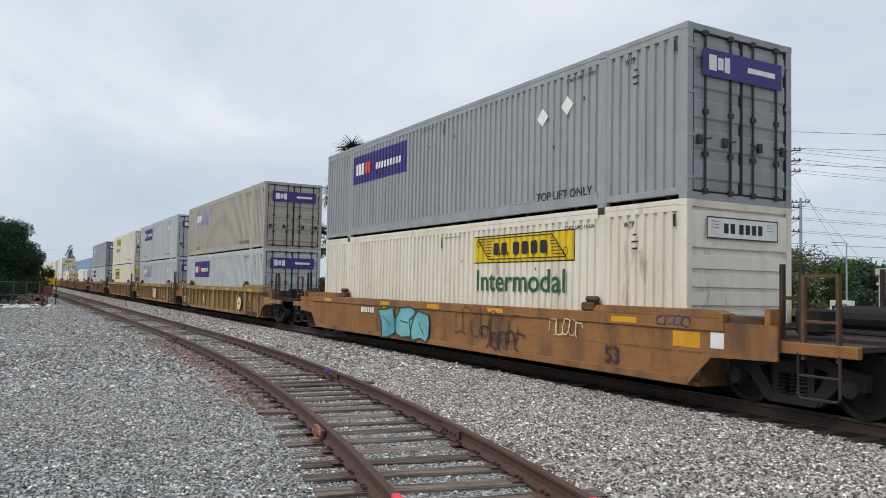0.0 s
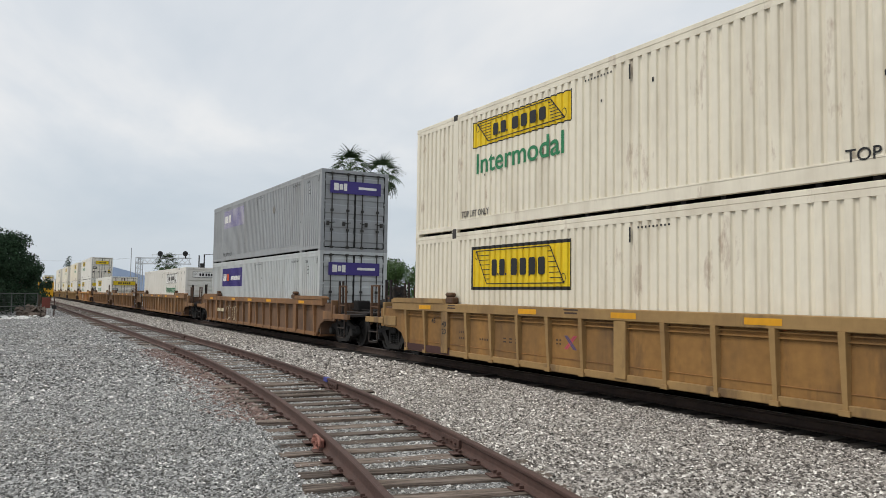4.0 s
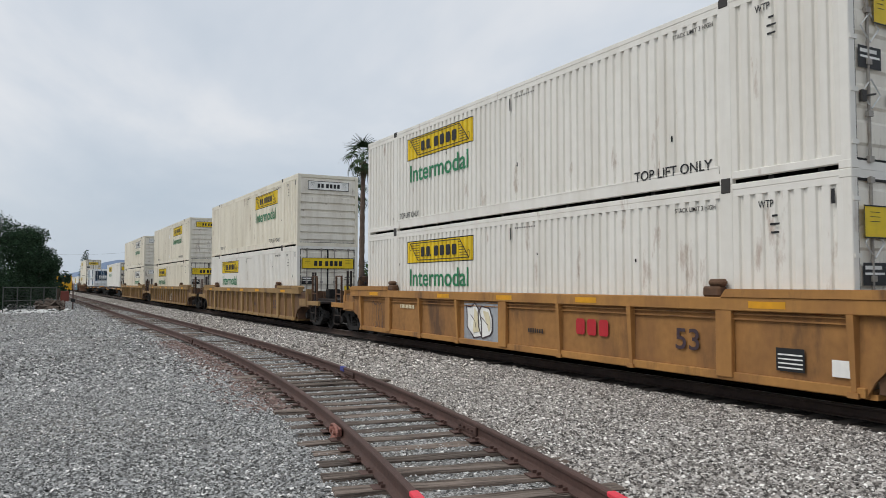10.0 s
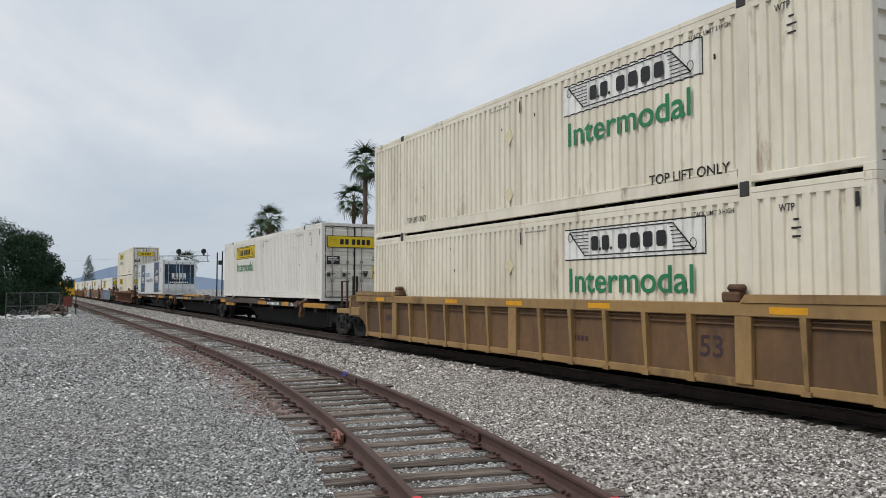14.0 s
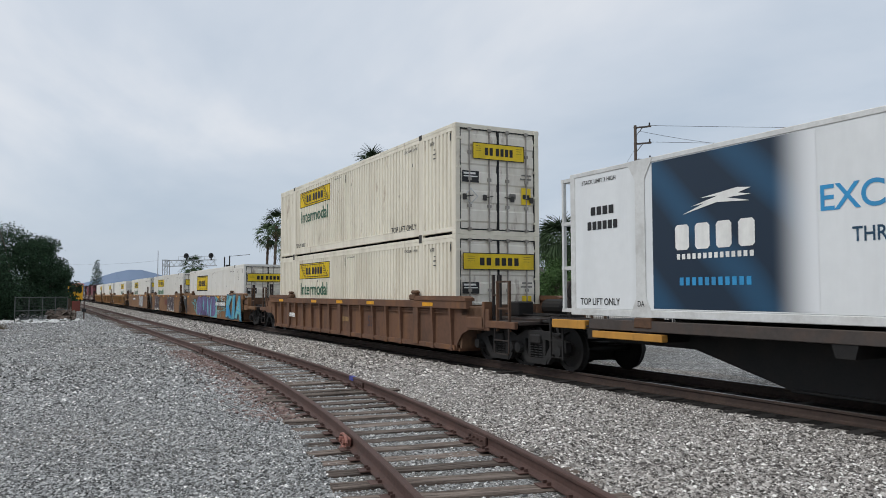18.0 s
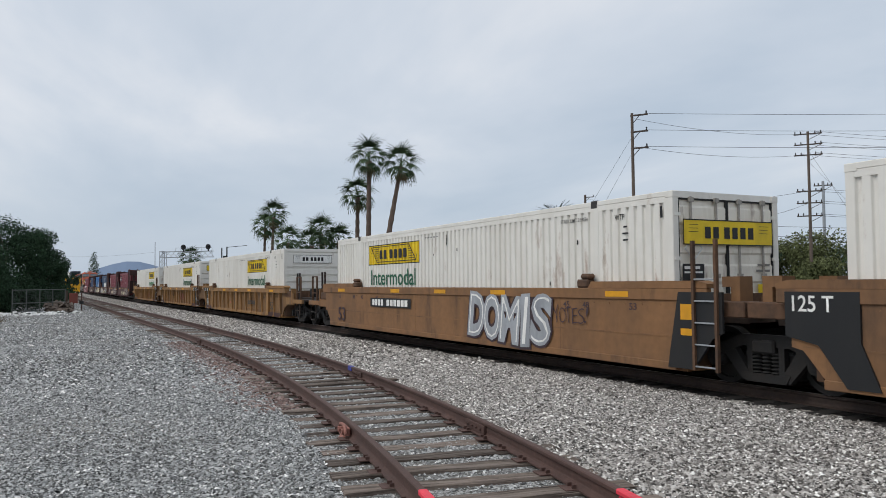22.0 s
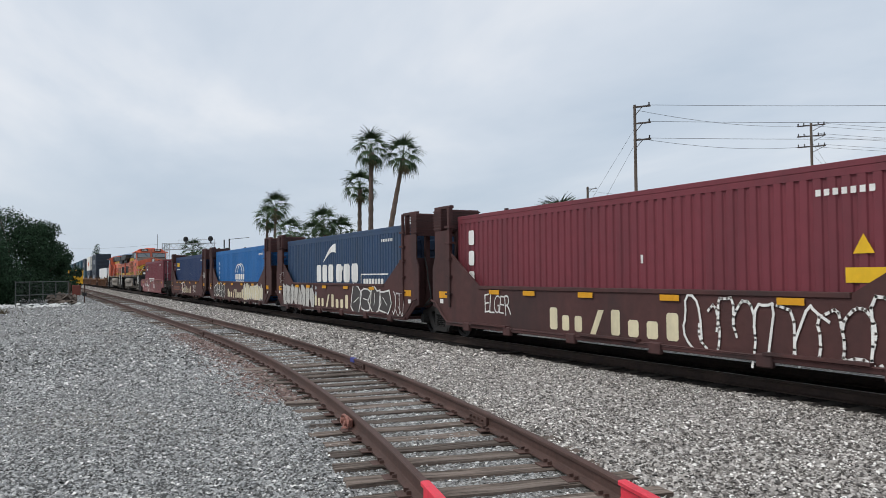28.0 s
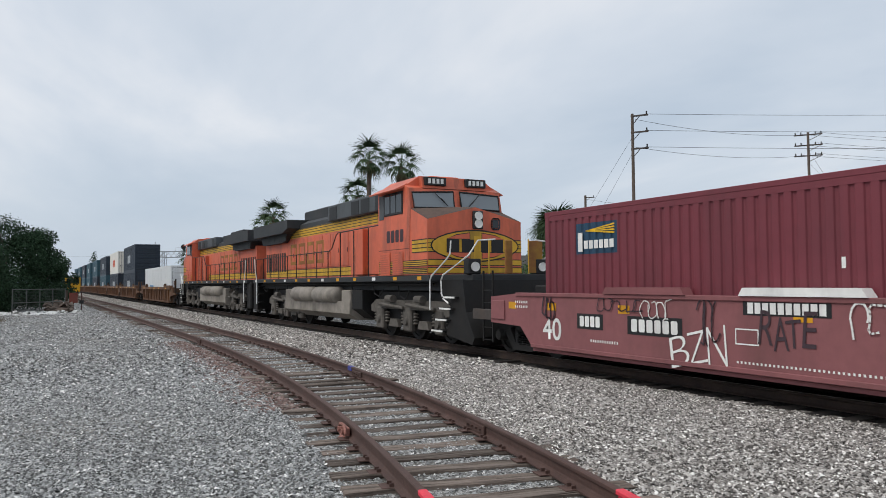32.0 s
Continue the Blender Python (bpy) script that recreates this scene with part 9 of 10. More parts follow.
    for row in range(13):
        for i in range(19):
            piece("brick", "brick", brick, M["brick_red"], w, (-3.0 + i * 0.228 + (0.114 if row % 2 else 0), -0.004 * ((row * 7 + i * 3) % 3), 0.02 + row * 0.082))
    # road behind the fence
    vs = [(-200, 27.5, -0.022), (60, 27.5, -0.022), (60, 35, -0.022), (-200, 35, -0.022)]
    tagged(new("road", raw_mesh("road", vs, [(0, 1, 2, 3)], M["asphalt"])), "grey asphalt street beyond the railway", "road", kind="structure")
    vs = [(-200, 35, -0.02), (60, 35, -0.02), (60, 35, 0.12), (-200, 35, 0.12), (60, 37.2, 0.12), (-200, 37.2, 0.12)]
    tagged(new("pavement", raw_mesh("pavement", vs, [(0, 1, 2, 3), (3, 2, 4, 5)], M["concrete"])), "pale concrete pavement with kerb along the street", "pavement", kind="structure")


street_things()


def iron_fence(x0, x1, y, top, label, step=0.16, mat="iron_black"):
    """Picket fence in bays, each bay a thing of the row."""
    n = int((x1 - x0) / 2.4)
    for i in range(n):
        t = thing("fence_panel", label, "fence", "street fence", loc=(x0 + i * 2.4, y, -0.03))

        def post(bm):
            box(bm, -0.035, 0.035, -0.035, 0.035, 0, top + 0.12)
            box(bm, -0.05, 0.05, -0.05, 0.05, top + 0.12, top + 0.15)
        piece("post", "fpost%.2f" % top, post, M[mat], t)

        def rails(bm):
            for z in (0.15, top - 0.2):
                box(bm, 0.03, 2.37, -0.02, 0.02, z, z + 0.045)
        piece("rail", "frail%.2f" % top, rails, M[mat], t)

        def pickets(bm):
            for j in range(1, int(2.4 / step)):
                box(bm, j * step - 0.008, j * step + 0.008, -0.008, 0.008, 0.08, top)
        piece("picket_row", "fpick%.2f%.2f" % (top, step), pickets, M[mat], t)["kind"] = "stuff"


iron_fence(-90, -8, 27.0, 1.32, "black iron picket fence along the street")
iron_fence(-26, -8, 25.2, 1.0, "lower black iron fence in front of a kerb", 0.12)


def parked_car(x, y, rz, mat, label):
    t = thing("parked_car", label, "car", "cars parked by the street", loc=(x, y, -0.02), rz=rz)

    def body(bm):
        plate(bm, [(-2.2, 0.35), (2.2, 0.35), (2.25, 0.75), (2.0, 0.92), (1.1, 1.0), (-2.1, 1.02), (-2.25, 0.8)], -0.88, 0.88)
    piece("body", "pcbody", body, mat, t)

    def cabin(bm):
        plate(bm, [(-1.95, 1.0), (1.05, 1.0), (0.4, 1.5), (-1.6, 1.52)], -0.76, 0.76)
    piece("cabin", "pccab", cabin, M["glass_dark"], t)

    def roof(bm):
        plate(bm, [(-1.6, 1.5), (0.42, 1.48), (0.3, 1.55), (-1.5, 1.58)], -0.76, 0.76)
        for x0 in (-1.7, -0.6, 0.5):
            for k in (-1, 1):
                bar(bm, (x0 + (0.3 if x0 > 0 else 0.05), k * 0.77, 1.0), (x0 * 0.9, k * 0.77, 1.52), 0.04, 5)
    piece("roof", "pcroof", roof, mat, t)
    for wx in (-1.4, 1.4):
        for k in (-1, 1):
            def tyre(bm):
                lathe(bm, [(0.2, -0.1), (0.33, -0.09), (0.33, 0.09), (0.2, 0.1)], 16, "Y")
            w = piece("wheel", "pctyre", tyre, M["rubber"], t, (wx, k * 0.8, 0.33))
            piece("rim", "pcrim", lambda bm: lathe(bm, [(0.19, -0.105), (0.19, 0.105)], 12, "Y"), M["galvanised"], w)
    for k in (-1, 1):
        piece("headlight", "pchl", lambda bm: box(bm, 2.2, 2.26, -0.15, 0.15, 0.65, 0.78), M["lamp_glass"], t, (0, k * 0.65, 0))


parked_car(-84.0, 54.0, 12, M["car_silver"], "silver car parked beyond the fence")
parked_car(-50.5, 62.0, 0, M["car_silver"], "pale car parked under the trees")
parked_car(-58.5, 62.5, 0, M["white"], "white car parked under the trees")


def yard_end():
    """Tube fence, posts, block wall and rubble at the head of the yard."""
    n = 4
    for i in range(n):
        t = thing("pipe_fence", "grey metal pipe fence with mesh at the yard end", "fence", "yard fence", loc=(-56.0 - 0.9 * i, -1.35 + 0.78 * i, -0.03), rz=139)

        def frame_bars(bm):
            for x in (0, 1.19):
                bar(bm, (x, 0, 0), (x, 0, 1.66), 0.03, 6)
            for z in (0.75, 1.6):
                bar(bm, (0, 0, z), (1.19, 0, z), 0.025, 6)
        piece("frame", "yfence", frame_bars, M["fence_grey"], t)

        def mesh_wires(bm):
            for j in range(1, 12):
                bar(bm, (j * 0.1, 0, 0.05), (j * 0.1, 0, 1.58), 0.003, 3)
            for j in range(1, 16):
                bar(bm, (0, 0, j * 0.1), (1.19, 0, j * 0.1), 0.003, 3)
        piece("wire_mesh", "yfmesh", mesh_wires, M["fence_grey"], t)["kind"] = "stuff"
    t = thing("signal_box", "small rusty-red equipment box on posts beside the siding", "equipment box", loc=(-63.0, 2.2, -0.03))
    piece("post", "sbpost", lambda bm: [bar(bm, (-0.3, -0.2, 0), (-0.3, -0.2, 1.5), 0.09, 8)], M["bark"], t)
    piece("box", "sbbox", lambda bm: box(bm, -0.2, 0.25, -0.05, 0.5, 0.55, 1.3, 0.02), M["rustpaint"], t)
    piece("leg", "sbleg", lambda bm: box(bm, 0.0, 0.08, 0.18, 0.26, 0, 0.55), M["rail_rust"], t)
    t = thing("marker_post", "short dark track marker post", "post", loc=(-62.5, 2.95, -0.03))
    piece("post", "mkpost", lambda bm: box(bm, -0.04, 0.04, -0.04, 0.04, 0, 1.3, 0.005), M["rail_rust"], t)
    piece("plate", "mkplate", lambda bm: box(bm, 0.04, 0.06, -0.15, 0.15, 0.5, 0.75), M["iron_black"], t)
    t = thing("block_pillar", "weathered concrete block pillar overgrown with dry grass", "pillar", loc=(-46.2, -2.55, -0.03))
    piece("core", "bpcore", lambda bm: box(bm, -0.28, 0.28, -0.38, 0.38, 0, 1.5), M["concrete"], t)

    def blk(bm):
        box(bm, -0.31, 0.31, -0.2, 0.19, 0, 0.185, 0.01)
    for i in range(8):
        for k in (-1, 1):
            piece("block", "bpblk", blk, M["concrete"], t, (0.01 * (i % 2), k * 0.2, i * 0.195))
    # dry grass and rubble
    rs = np.random.RandomState(3)
    v, f = [], []
    for i in range(700):
        cx, cy = -46.2 + rs.normal() * 0.35, -2.6 + rs.normal() * 0.5
        z0 = 1.45 if abs(cx + 46.2) < 0.3 and abs(cy + 2.55) < 0.4 else -0.03
        a, l = rs.rand() * 6.28, 0.15 + 0.35 * rs.rand()
        b = len(v)
        v += [(cx, cy, z0), (cx + 0.02, cy + 0.02, z0), (cx + l * 0.6 * math.cos(a), cy + l * 0.6 * math.sin(a), z0 + l)]
        f.append((b, b + 1, b + 2))
    tagged(new("dry_grass", raw_mesh("dry_grass", v, f, M["palm_dry"])), "dry yellow grass round the pillar", "grass", kind="stuff")

    def heap(rs):
        x = -57.0 + rs.normal() * 1.1
        y = -0.9 + rs.normal() * 1.4
        return x, y, -0.02 + 0.15 * max(0, 1 - abs(x + 57) / 1.5) * rs.rand()
    scatter("rubble", "whitish rubble and litter at the foot of the fence", M["plastic"], 260, heap, 0.05, 0.22, 9)

    def litter(rs):
        return -12 - 40 * rs.rand(), -4 + 6.5 * rs.rand(), -0.01
    scatter("litter", "scattered pale stones and scraps on the gravel", M["plastic"], 60, litter, 0.02, 0.05, 10)

    def drift(rs):
        x = -58 - 3 * rs.rand()
        return x, 0.6 + 1.6 * rs.rand(), 0.1 + 0.7 * rs.rand() * max(0, 1 - abs(x + 59.5) / 1.6)
    scatter("brush_pile", "pile of dry brush and broken branches by the fence", M["pole_wood"], 420, drift, 0.05, 0.25, 11)
    # yellow maintenance machine standing on the siding
    t = thing("track_machine", "yellow track maintenance machine parked on the siding", "rail vehicle", loc=(-142, 5.25, 0))
    piece("body", "tmbody", lambda bm: [box(bm, -2.6, 2.6, -1.1, 1.1, 0.75, 1.5, 0.05), box(bm, 0.6, 2.5, -1.15, 1.15, 1.5, 3.1, 0.06), box(bm, -2.4, 0.5, -0.8, 0.8, 1.5, 2.3, 0.06)], M["machine_yellow"], t)
    piece("window", "tmwin", lambda bm: [box(bm, 2.5, 2.53, -0.95, 0.95, 2.1, 2.9), box(bm, 0.9, 2.3, -1.18, -1.15, 2.1, 2.9)], M["glass_dark"], t)
    for dx in (-1.7, 1.7):
        piece("wheelset", "tmwheel", lambda bm: [lathe(bm, [(0.1, s * 0.83), (0.36, s * 0.82), (0.36, s * 0.72), (0.39, s * 0.7), (0.1, s * 0.7)], 16, "Y") for s in (-1, 1)] + [lathe(bm, [(0.07, -0.9), (0.07, 0.9)], 8, "Y")], M["wheel_steel"], t, (dx, 0, 0.54))


yard_end()


def signal_gantry():
    t = thing("signal_gantry", "grey lattice signal gantry with two hooded signals", "railway signal", loc=(-138.8, 18.6, -0.03), rz=50)
    L = 9.8

    def tower(bm):
        for x in (0, 0.9):
            for y in (0, 0.7):
                bar(bm, (x, y, 0), (x, y, 7.6), 0.06, 6)
        for i in range(8):
            z = i * 0.95
            bar(bm, (0, 0, z), (0.9, 0, z + 0.95), 0.035, 5)
            bar(bm, (0, 0.7, z), (0.9, 0.7, z + 0.95), 0.035, 5)
            bar(bm, (0, 0, z + 0.95), (0.9, 0, z + 0.95), 0.035, 5)
    piece("tower", "sgtower", tower, M["galvanised"], t)

    def truss(bm):
        for z in (6.5, 7.5):
            for y in (0, 0.7):
                bar(bm, (0, y, z), (L, y, z), 0.055, 6)
        for i in range(10):
            x = i * L / 10
            bar(bm, (x, 0, 6.5), (x + L / 10, 0, 7.5), 0.03, 5)
            bar(bm, (x, 0.7, 7.5), (x + L / 10, 0.7, 6.5), 0.03, 5)
            bar(bm, (x, 0, 6.5), (x, 0.7, 6.5), 0.03, 5)
        bar(bm, (L, 0, 6.5), (L, 0, 7.5), 0.05, 5)
        bar(bm, (3.0, 0, 8.1), (L, 0, 8.1), 0.03, 5)
        for i in range(8):
            bar(bm, (3.0 + i * (L - 3) / 7, 0, 7.5), (3.0 + i * (L - 3) / 7, 0, 8.1), 0.025, 5)
    piece("truss", "sgtruss", truss, M["galvanised"], t)
    for x in (4.6, L - 0.6):
        def sig(bm):
            lathe(bm, [(0.45, -0.1), (0.45, 0.0), (0.2, 0.06)], 16, "Y", (0, 0, 8.2))
            box(bm, -0.08, 0.08, -0.05, 0.15, 7.4, 8.0)
            box(bm, -0.2, 0.2, -0.4, 0.0, 8.28, 8.5, 0.03)
        piece("signal_head", "sghead", sig, M["iron_black"], t, (x, -0.2, 0), label="black hooded signal head")
    t = thing("signal_mast", "dark twin posts with a cross arm beyond the gantry", "mast", loc=(-146.8, 30.7, -0.03))
    piece("post", "smpost", lambda bm: [bar(bm, (0, 0, 0), (0, 0, 8.7), 0.12, 6), bar(bm, (0.2, 0.9, 0), (0.2, 0.9, 8.9), 0.12, 6), bar(bm, (0.2, 0.9, 8.8), (2.2, 4.2, 9.1), 0.05, 5), box(bm, -0.1, 0.4, 0.2, 1.0, 6.4, 7.2, 0.05)], M["iron_black"], t)


signal_gantry()


def far_ridge():
    """Hills along the horizon; distance haze is put into their flat blue colour."""
    vs, fs = [], []
    n = 160
    for i in range(n):
        a = radians(150 + 130 * i / (n - 1))        # from beyond the train round to the left
        ang = math.degrees(math.atan2(math.sin(a), -math.cos(a)))
        x, y = 2600 * math.cos(a), 2600 * math.sin(a)
        bump = 62 * math.exp(-((y - 250) / 120) ** 2) + 34 * math.exp(-((y - 470) / 160) ** 2) + 20 * math.exp(-((y + 100) / 300) ** 2)
        h = 6 + bump + 5 * noise.noise(Vector((y * 0.012, 0, 0))) + 3 * noise.noise(Vector((y * 0.04, 2, 0)))
        vs += [(x, y, -5), (x * 1.05, y * 1.05, max(h, 2) * 1.02)]
    for i in range(n - 1):
        fs.append((2 * i, 2 * i + 2, 2 * i + 3, 2 * i + 1))
    tagged(new("backdrop_hills", raw_mesh("backdrop_hills", vs, fs, M["ridge"])), "hills on the horizon, distance haze put into their blue colour", "hills", kind="structure")


far_ridge()


# ---- the train, car by car ----
LOW, HIGH = 0.446, 3.342
CC = {1: -16.85, 2: -40.5, 3: -59.9, 4: -80.05, 5: -103.45, 6: -126.75, 7: -146.4, 8: -165.8, 9: -189.0, 10: -212.4, 11: -235.65, 12: -258.25, 13: -279.3, 14: -298.6,
      15: -317.9, 16: -338.85, 17: -361.9, 18: -381.05, 19: -400.3, 20: -423.2, 21: -442.4, 22: -461.6, 23: -482.2, 24: -497.3, 25: -512.4, 26: -527.5, 27: -542.8, 28: -562.3}


def door_notes(c, n):
    """Small notices on the doors: a black one, a yellow one, placard holders and grey print."""
    x = 8.075 + 0.002

    def field(name, mat, y0, y1, z0, z1, label="", d=0.0):
        piece(name, "dn%s%.2f%.2f" % (mat, y0, z0), lambda bm: bm.faces.new([bm.verts.new((x + d, a, b)) for a, b in ((y0, z0), (y1, z0), (y1, z1), (y0, z1))]), M[mat], c, label=label)
    field("notice", "black", -1.1, -0.6, 1.36, 1.66, "black notice with white lines")
    field("notice_rule", "white", -1.06, -0.64, 1.5, 1.53, "", 0.003)
    field("notice_rule", "white", -1.06, -0.7, 1.57, 1.62, "", 0.003)
    field("notice", "yellow", 0.72, 1.02, 0.85, 1.3, "yellow warning notice")
    field("notice_rule", "black", 0.76, 0.98, 1.0, 1.12, "", 0.003)
    field("notice", "grey", 0.34, 0.54, 0.98, 1.12)
    field("lettering", "grey", 0.72, 1.04, 1.62, 1.66)
    field("lettering", "grey", 0.68, 1.04, 1.52, 1.56)
    for z in (1.02, 1.92) if n % 2 else (1.0,):
        def holder(bm):
            p = [(0.0, -0.2), (0.2, 0.0), (0.0, 0.2), (-0.2, 0.0)]
            for (a, b), (e, f) in zip(p, p[1:] + p[:1]):
                bar(bm, (x + 0.004, a - 0.84, b + z), (x + 0.004, e - 0.84, f + z), 0.012, 4)
        piece("placard", "dnh%.2f" % z, holder, M["plastic"], c, label="diamond placard holder")


def white_box(n, z, sx, mat="box_white", front="panel", style="yellow", word=True, dark=False, framed=False, label="", sign_end="yellow", seed=0, lift=True):
    c = container(CC[n], z, M[mat], label or "white corrugated container with a yellow name panel", front=front)
    yellow_sign(c, sx * 3.4, 2.25 if not framed else 2.02, word, style, dark, framed)
    stencils(c, M["black"], n + int(z) + seed)
    if lift and z > 2:
        lift_note(c)
        words("lift_note", "TOP LIFT ONLY", 0.15, M["black"], c, (-5.1, -1.303, 0.42), 1.2)
    if sign_end:
        if front == "door":
            end_sign(c, 0, 2.2, 2.2 if z < 2 else 1.6, 0.44, sign_end)
            door_notes(c, n)
        else:
            end_sign(c, 0, 2.45, 1.75, 0.36, sign_end)
    return c


def consist():
    C = CC
    # leading car, empty
    well_car(C[1] + 23.4, M["car_brown"], "cc", "empty brown well car at the head of the string", "low", half=(9.8, 9.8))
    car = well_car(C[1], M["car_brown"], "cc", "brown smooth-sided well car with teal graffiti", "low", half=(9.8, 9.8))
    scrawl(car, -1.5, 0.84, 2.9, 0.8, M["darkgreen"], 101, -1.535, M["spray_teal"], 0.045, 3)
    spray_dots(car, -2.6, 1.15, 0.9, 0.3, -1.53, M["amber"], 104, 7)
    scrawl(car, 2.5, 1.02, 2.6, 0.66, M["plum"], 102, -1.535, None, 0.035, 7)
    scrawl(car, 3.2, 0.74, 1.6, 0.4, M["plum"], 105, -1.535, None, 0.05, 5)
    scrawl(car, 5.35, 1.12, 1.0, 0.34, M["cream"], 103, -1.535, None, 0.03, 5)
    scrawl(car, 8.05, 1.38, 0.7, 0.16, M["mark_blue"], 106, -1.535, None, 0.025, 4)
    side_mark(car, -3.9, 1.12, 0.95, 0.15, 6, M["white"], -1.536, key="c1")
    words("length_mark", "53", 0.3, M["plum"], car, (6.6, -1.536, 0.72), 0.36)

    def c1patch(bm):
        quad(bm, 8.0, 8.55, 0.98, 1.22, -1.514)
    piece("reflector", "c1patch", c1patch, M["amber"], car)

    def c1white(bm):
        quad(bm, 8.75, 9.0, 1.0, 1.24, -1.514)
    piece("paper_tag", "c1white", c1white, M["white"], car)
    white_box(1, LOW, 1, "box_cream", dark=True, style="yellow", sign_end="white", label="cream corrugated container with a yellow name panel and green word")
    c = container(C[1], HIGH, M["box_grey_dark"], "grey corrugated container with a purple name panel and grimy doors", rods=M["door_dark"])
    parcel_sign(c, -3.95, 2.1)
    stencils(c, M["black"], 11)
    lift_note(c)
    diamonds(c, M["white"], [(4.2, 2.0), (5.0, 2.1)])

    # three-unit car
    tri = "three-unit articulated well car, ribbed sides"
    for n, ends, tr in ((2, "ac", "lr"), (3, "aa", "l"), (4, "ca", "l")):
        car = well_car(C[n], M["car_ochre"], ends, "ochre-brown %s" % tri, trucks=tr, sheet=M["sheet_ochre"], half=(9.75 if n < 4 else 9.8, 9.8))
        end_panels(car, n < 4, n > 2)
    spray_word(car_of(3), "UH", 0.95, 0.94, 1.1, 0.66, -1.515, M["cream"], M["rustpaint"], 111, 0.15, 0.03)
    piece("paint_patch", "c2teal", lambda bm: plate(bm, [(-0.93, 0.5), (-0.2, 0.47), (-0.2, 1.2), (-0.5, 1.24), (-0.93, 1.2)], -1.426, -1.422), M["teal_grey"], car_of(2), label="faded grey-green paint patch")
    words("paint_letter", "H", 0.62, M["sheet_orange"], car_of(2), (-0.58, -1.428, 0.86), 0.5)
    scrawl(car_of(2), -4.36, 0.93, 0.75, 0.75, M["stencil_brown"], 115, -1.43, None, 0.035, 4)
    piece("paper_sheet", "c2sheet", lambda bm: [box(bm, -2.68, -2.16, -1.43, -1.424, 0.74 + 0.055 * i, 0.785 + 0.055 * i) for i in range(8)], M["cream"], car_of(2), label="cream ruled patch")
    spray_word(car_of(2), "O", 5.2, 0.9, 0.6, 0.6, -1.515, M["cream"], M["plum"], 112, 0.12, 0.03)
    scrawl(car_of(3), 4.4, 0.9, 0.5, 0.7, M["white"], 113, -1.50, None, 0.03, 2)
    for n, z, mt, fade in ((2, LOW, "box_grey", 0), (2, HIGH, "box_grey_warm", 1), (3, LOW, "box_grey", 1), (3, HIGH, "box_grey", 0)):
        c = container(C[n] - (0 if n == 2 else (0.45 if z > 2 else 0.2)), z, M[mt], "grey corrugated container with a %s purple name panel" % ("faded" if fade else "bright"), rods=M["door_dark"])
        parcel_sign(c, -3.95, 2.1, bool(fade))
        stencils(c, M["black"], n + int(z))
        if z > 2:
            lift_note(c)
            words("lift_note", "TOP LIFT ONLY", 0.15, M["black"], c, (-5.1, -1.303, 0.42), 1.2)
        if n == 3:
            diamonds(c, M["white"], [(4.85, 2.15), (5.5, 2.15)])
    white_box(4, LOW, -1, "box_cream", "door", word=False, framed=True, label="cream container with a black-framed yellow panel")
    white_box(4, HIGH, -1, "box_cream", "door", label="cream container with a yellow panel and green word")

    car = well_car(C[5], M["car_umber"], "cc", "dull brown ribbed well car with chalked outlines", sheet=M["sheet_brown"], half=(9.8, 9.8))
    scrawl(car, -3.0, 0.85, 2.0, 0.7, M["cream"], 121, -1.50, None, 0.03, 5)
    side_mark(car, -5.2, 0.98, 1.3, 0.16, 9, M["cream"], -1.50, key="c5")
    for z, mt, fade in ((LOW, "box_grey", 0), (HIGH, "box_grey_dark", 1)):
        c = container(C[5], z, M[mt], "grey corrugated container with a purple name panel", rods=M["door_dark"])
        parcel_sign(c, -4.0, 2.12, bool(fade))
        stencils(c, M["black"], 5)
        diamonds(c, M["grey"], [(2.6, 1.9)] if fade else [])
        if z > 2:
            lift_note(c, -5.0)

    for n, ends, tr in ((6, "ac", "lr"), (7, "aa", "l"), (8, "ca", "l")):
        car = well_car(C[n], M["car_tan"], ends, ("empty tan " if n == 7 else "tan ") + tri, trucks=tr, sheet=M["sheet_tan"], half=(9.75 if n < 8 else 9.8, 9.8))
        end_panels(car, n < 8, n > 6, False)
        side_mark(car, 1.9 if n != 6 else 3.9, 0.98, 0.7, 0.3, 3, M["sheet_orange"], -1.425, key="t%d" % n)
    white_box(6, LOW, 1, "box_white", style="white", sign_end="white", label="white corrugated container with an outlined name panel")
    white_box(8, LOW, -1, "box_white", "door", label="white corrugated container with a yellow panel")

    car = well_car(C[9], M["car_orange"], "cc", "orange-tan well car with wide panels and grey graffiti", sheet=M["sheet_orange"], half=(9.8, 9.8), skip=2)
    piece("spray_fill", "c9ground", lambda bm: quad(bm, -1.75, -0.25, 0.48, 1.40, -1.447), M["spray_silver"], car, label="grey sprayed ground")
    scrawl(car, -1.0, 0.92, 1.1, 0.8, M["plum"], 131, -1.455, M["white"], 0.03, 2)
    scrawl(car, -6.8, 0.9, 0.9, 0.8, M["plum"], 132, -1.455, None, 0.03, 4)
    side_mark(car, 3.0, 1.02, 1.0, 0.30, 3, M["red"], -1.455, key="c9")
    side_mark(car, 1.2, 0.86, 0.55, 0.09, 7, M["black"], -1.455, key="c9b")
    side_mark(car, -4.9, 1.2, 0.9, 0.1, 10, M["cream"], -1.455, key="c9c")
    words("length_mark", "53", 0.34, M["plum"], car, (5.35, -1.455, 0.95), 0.5)
    piece("notice_panel", "c9note", lambda bm: quad(bm, 7.0, 7.45, 0.62, 0.94, -1.455), M["black"], car, label="black notice with white rules")
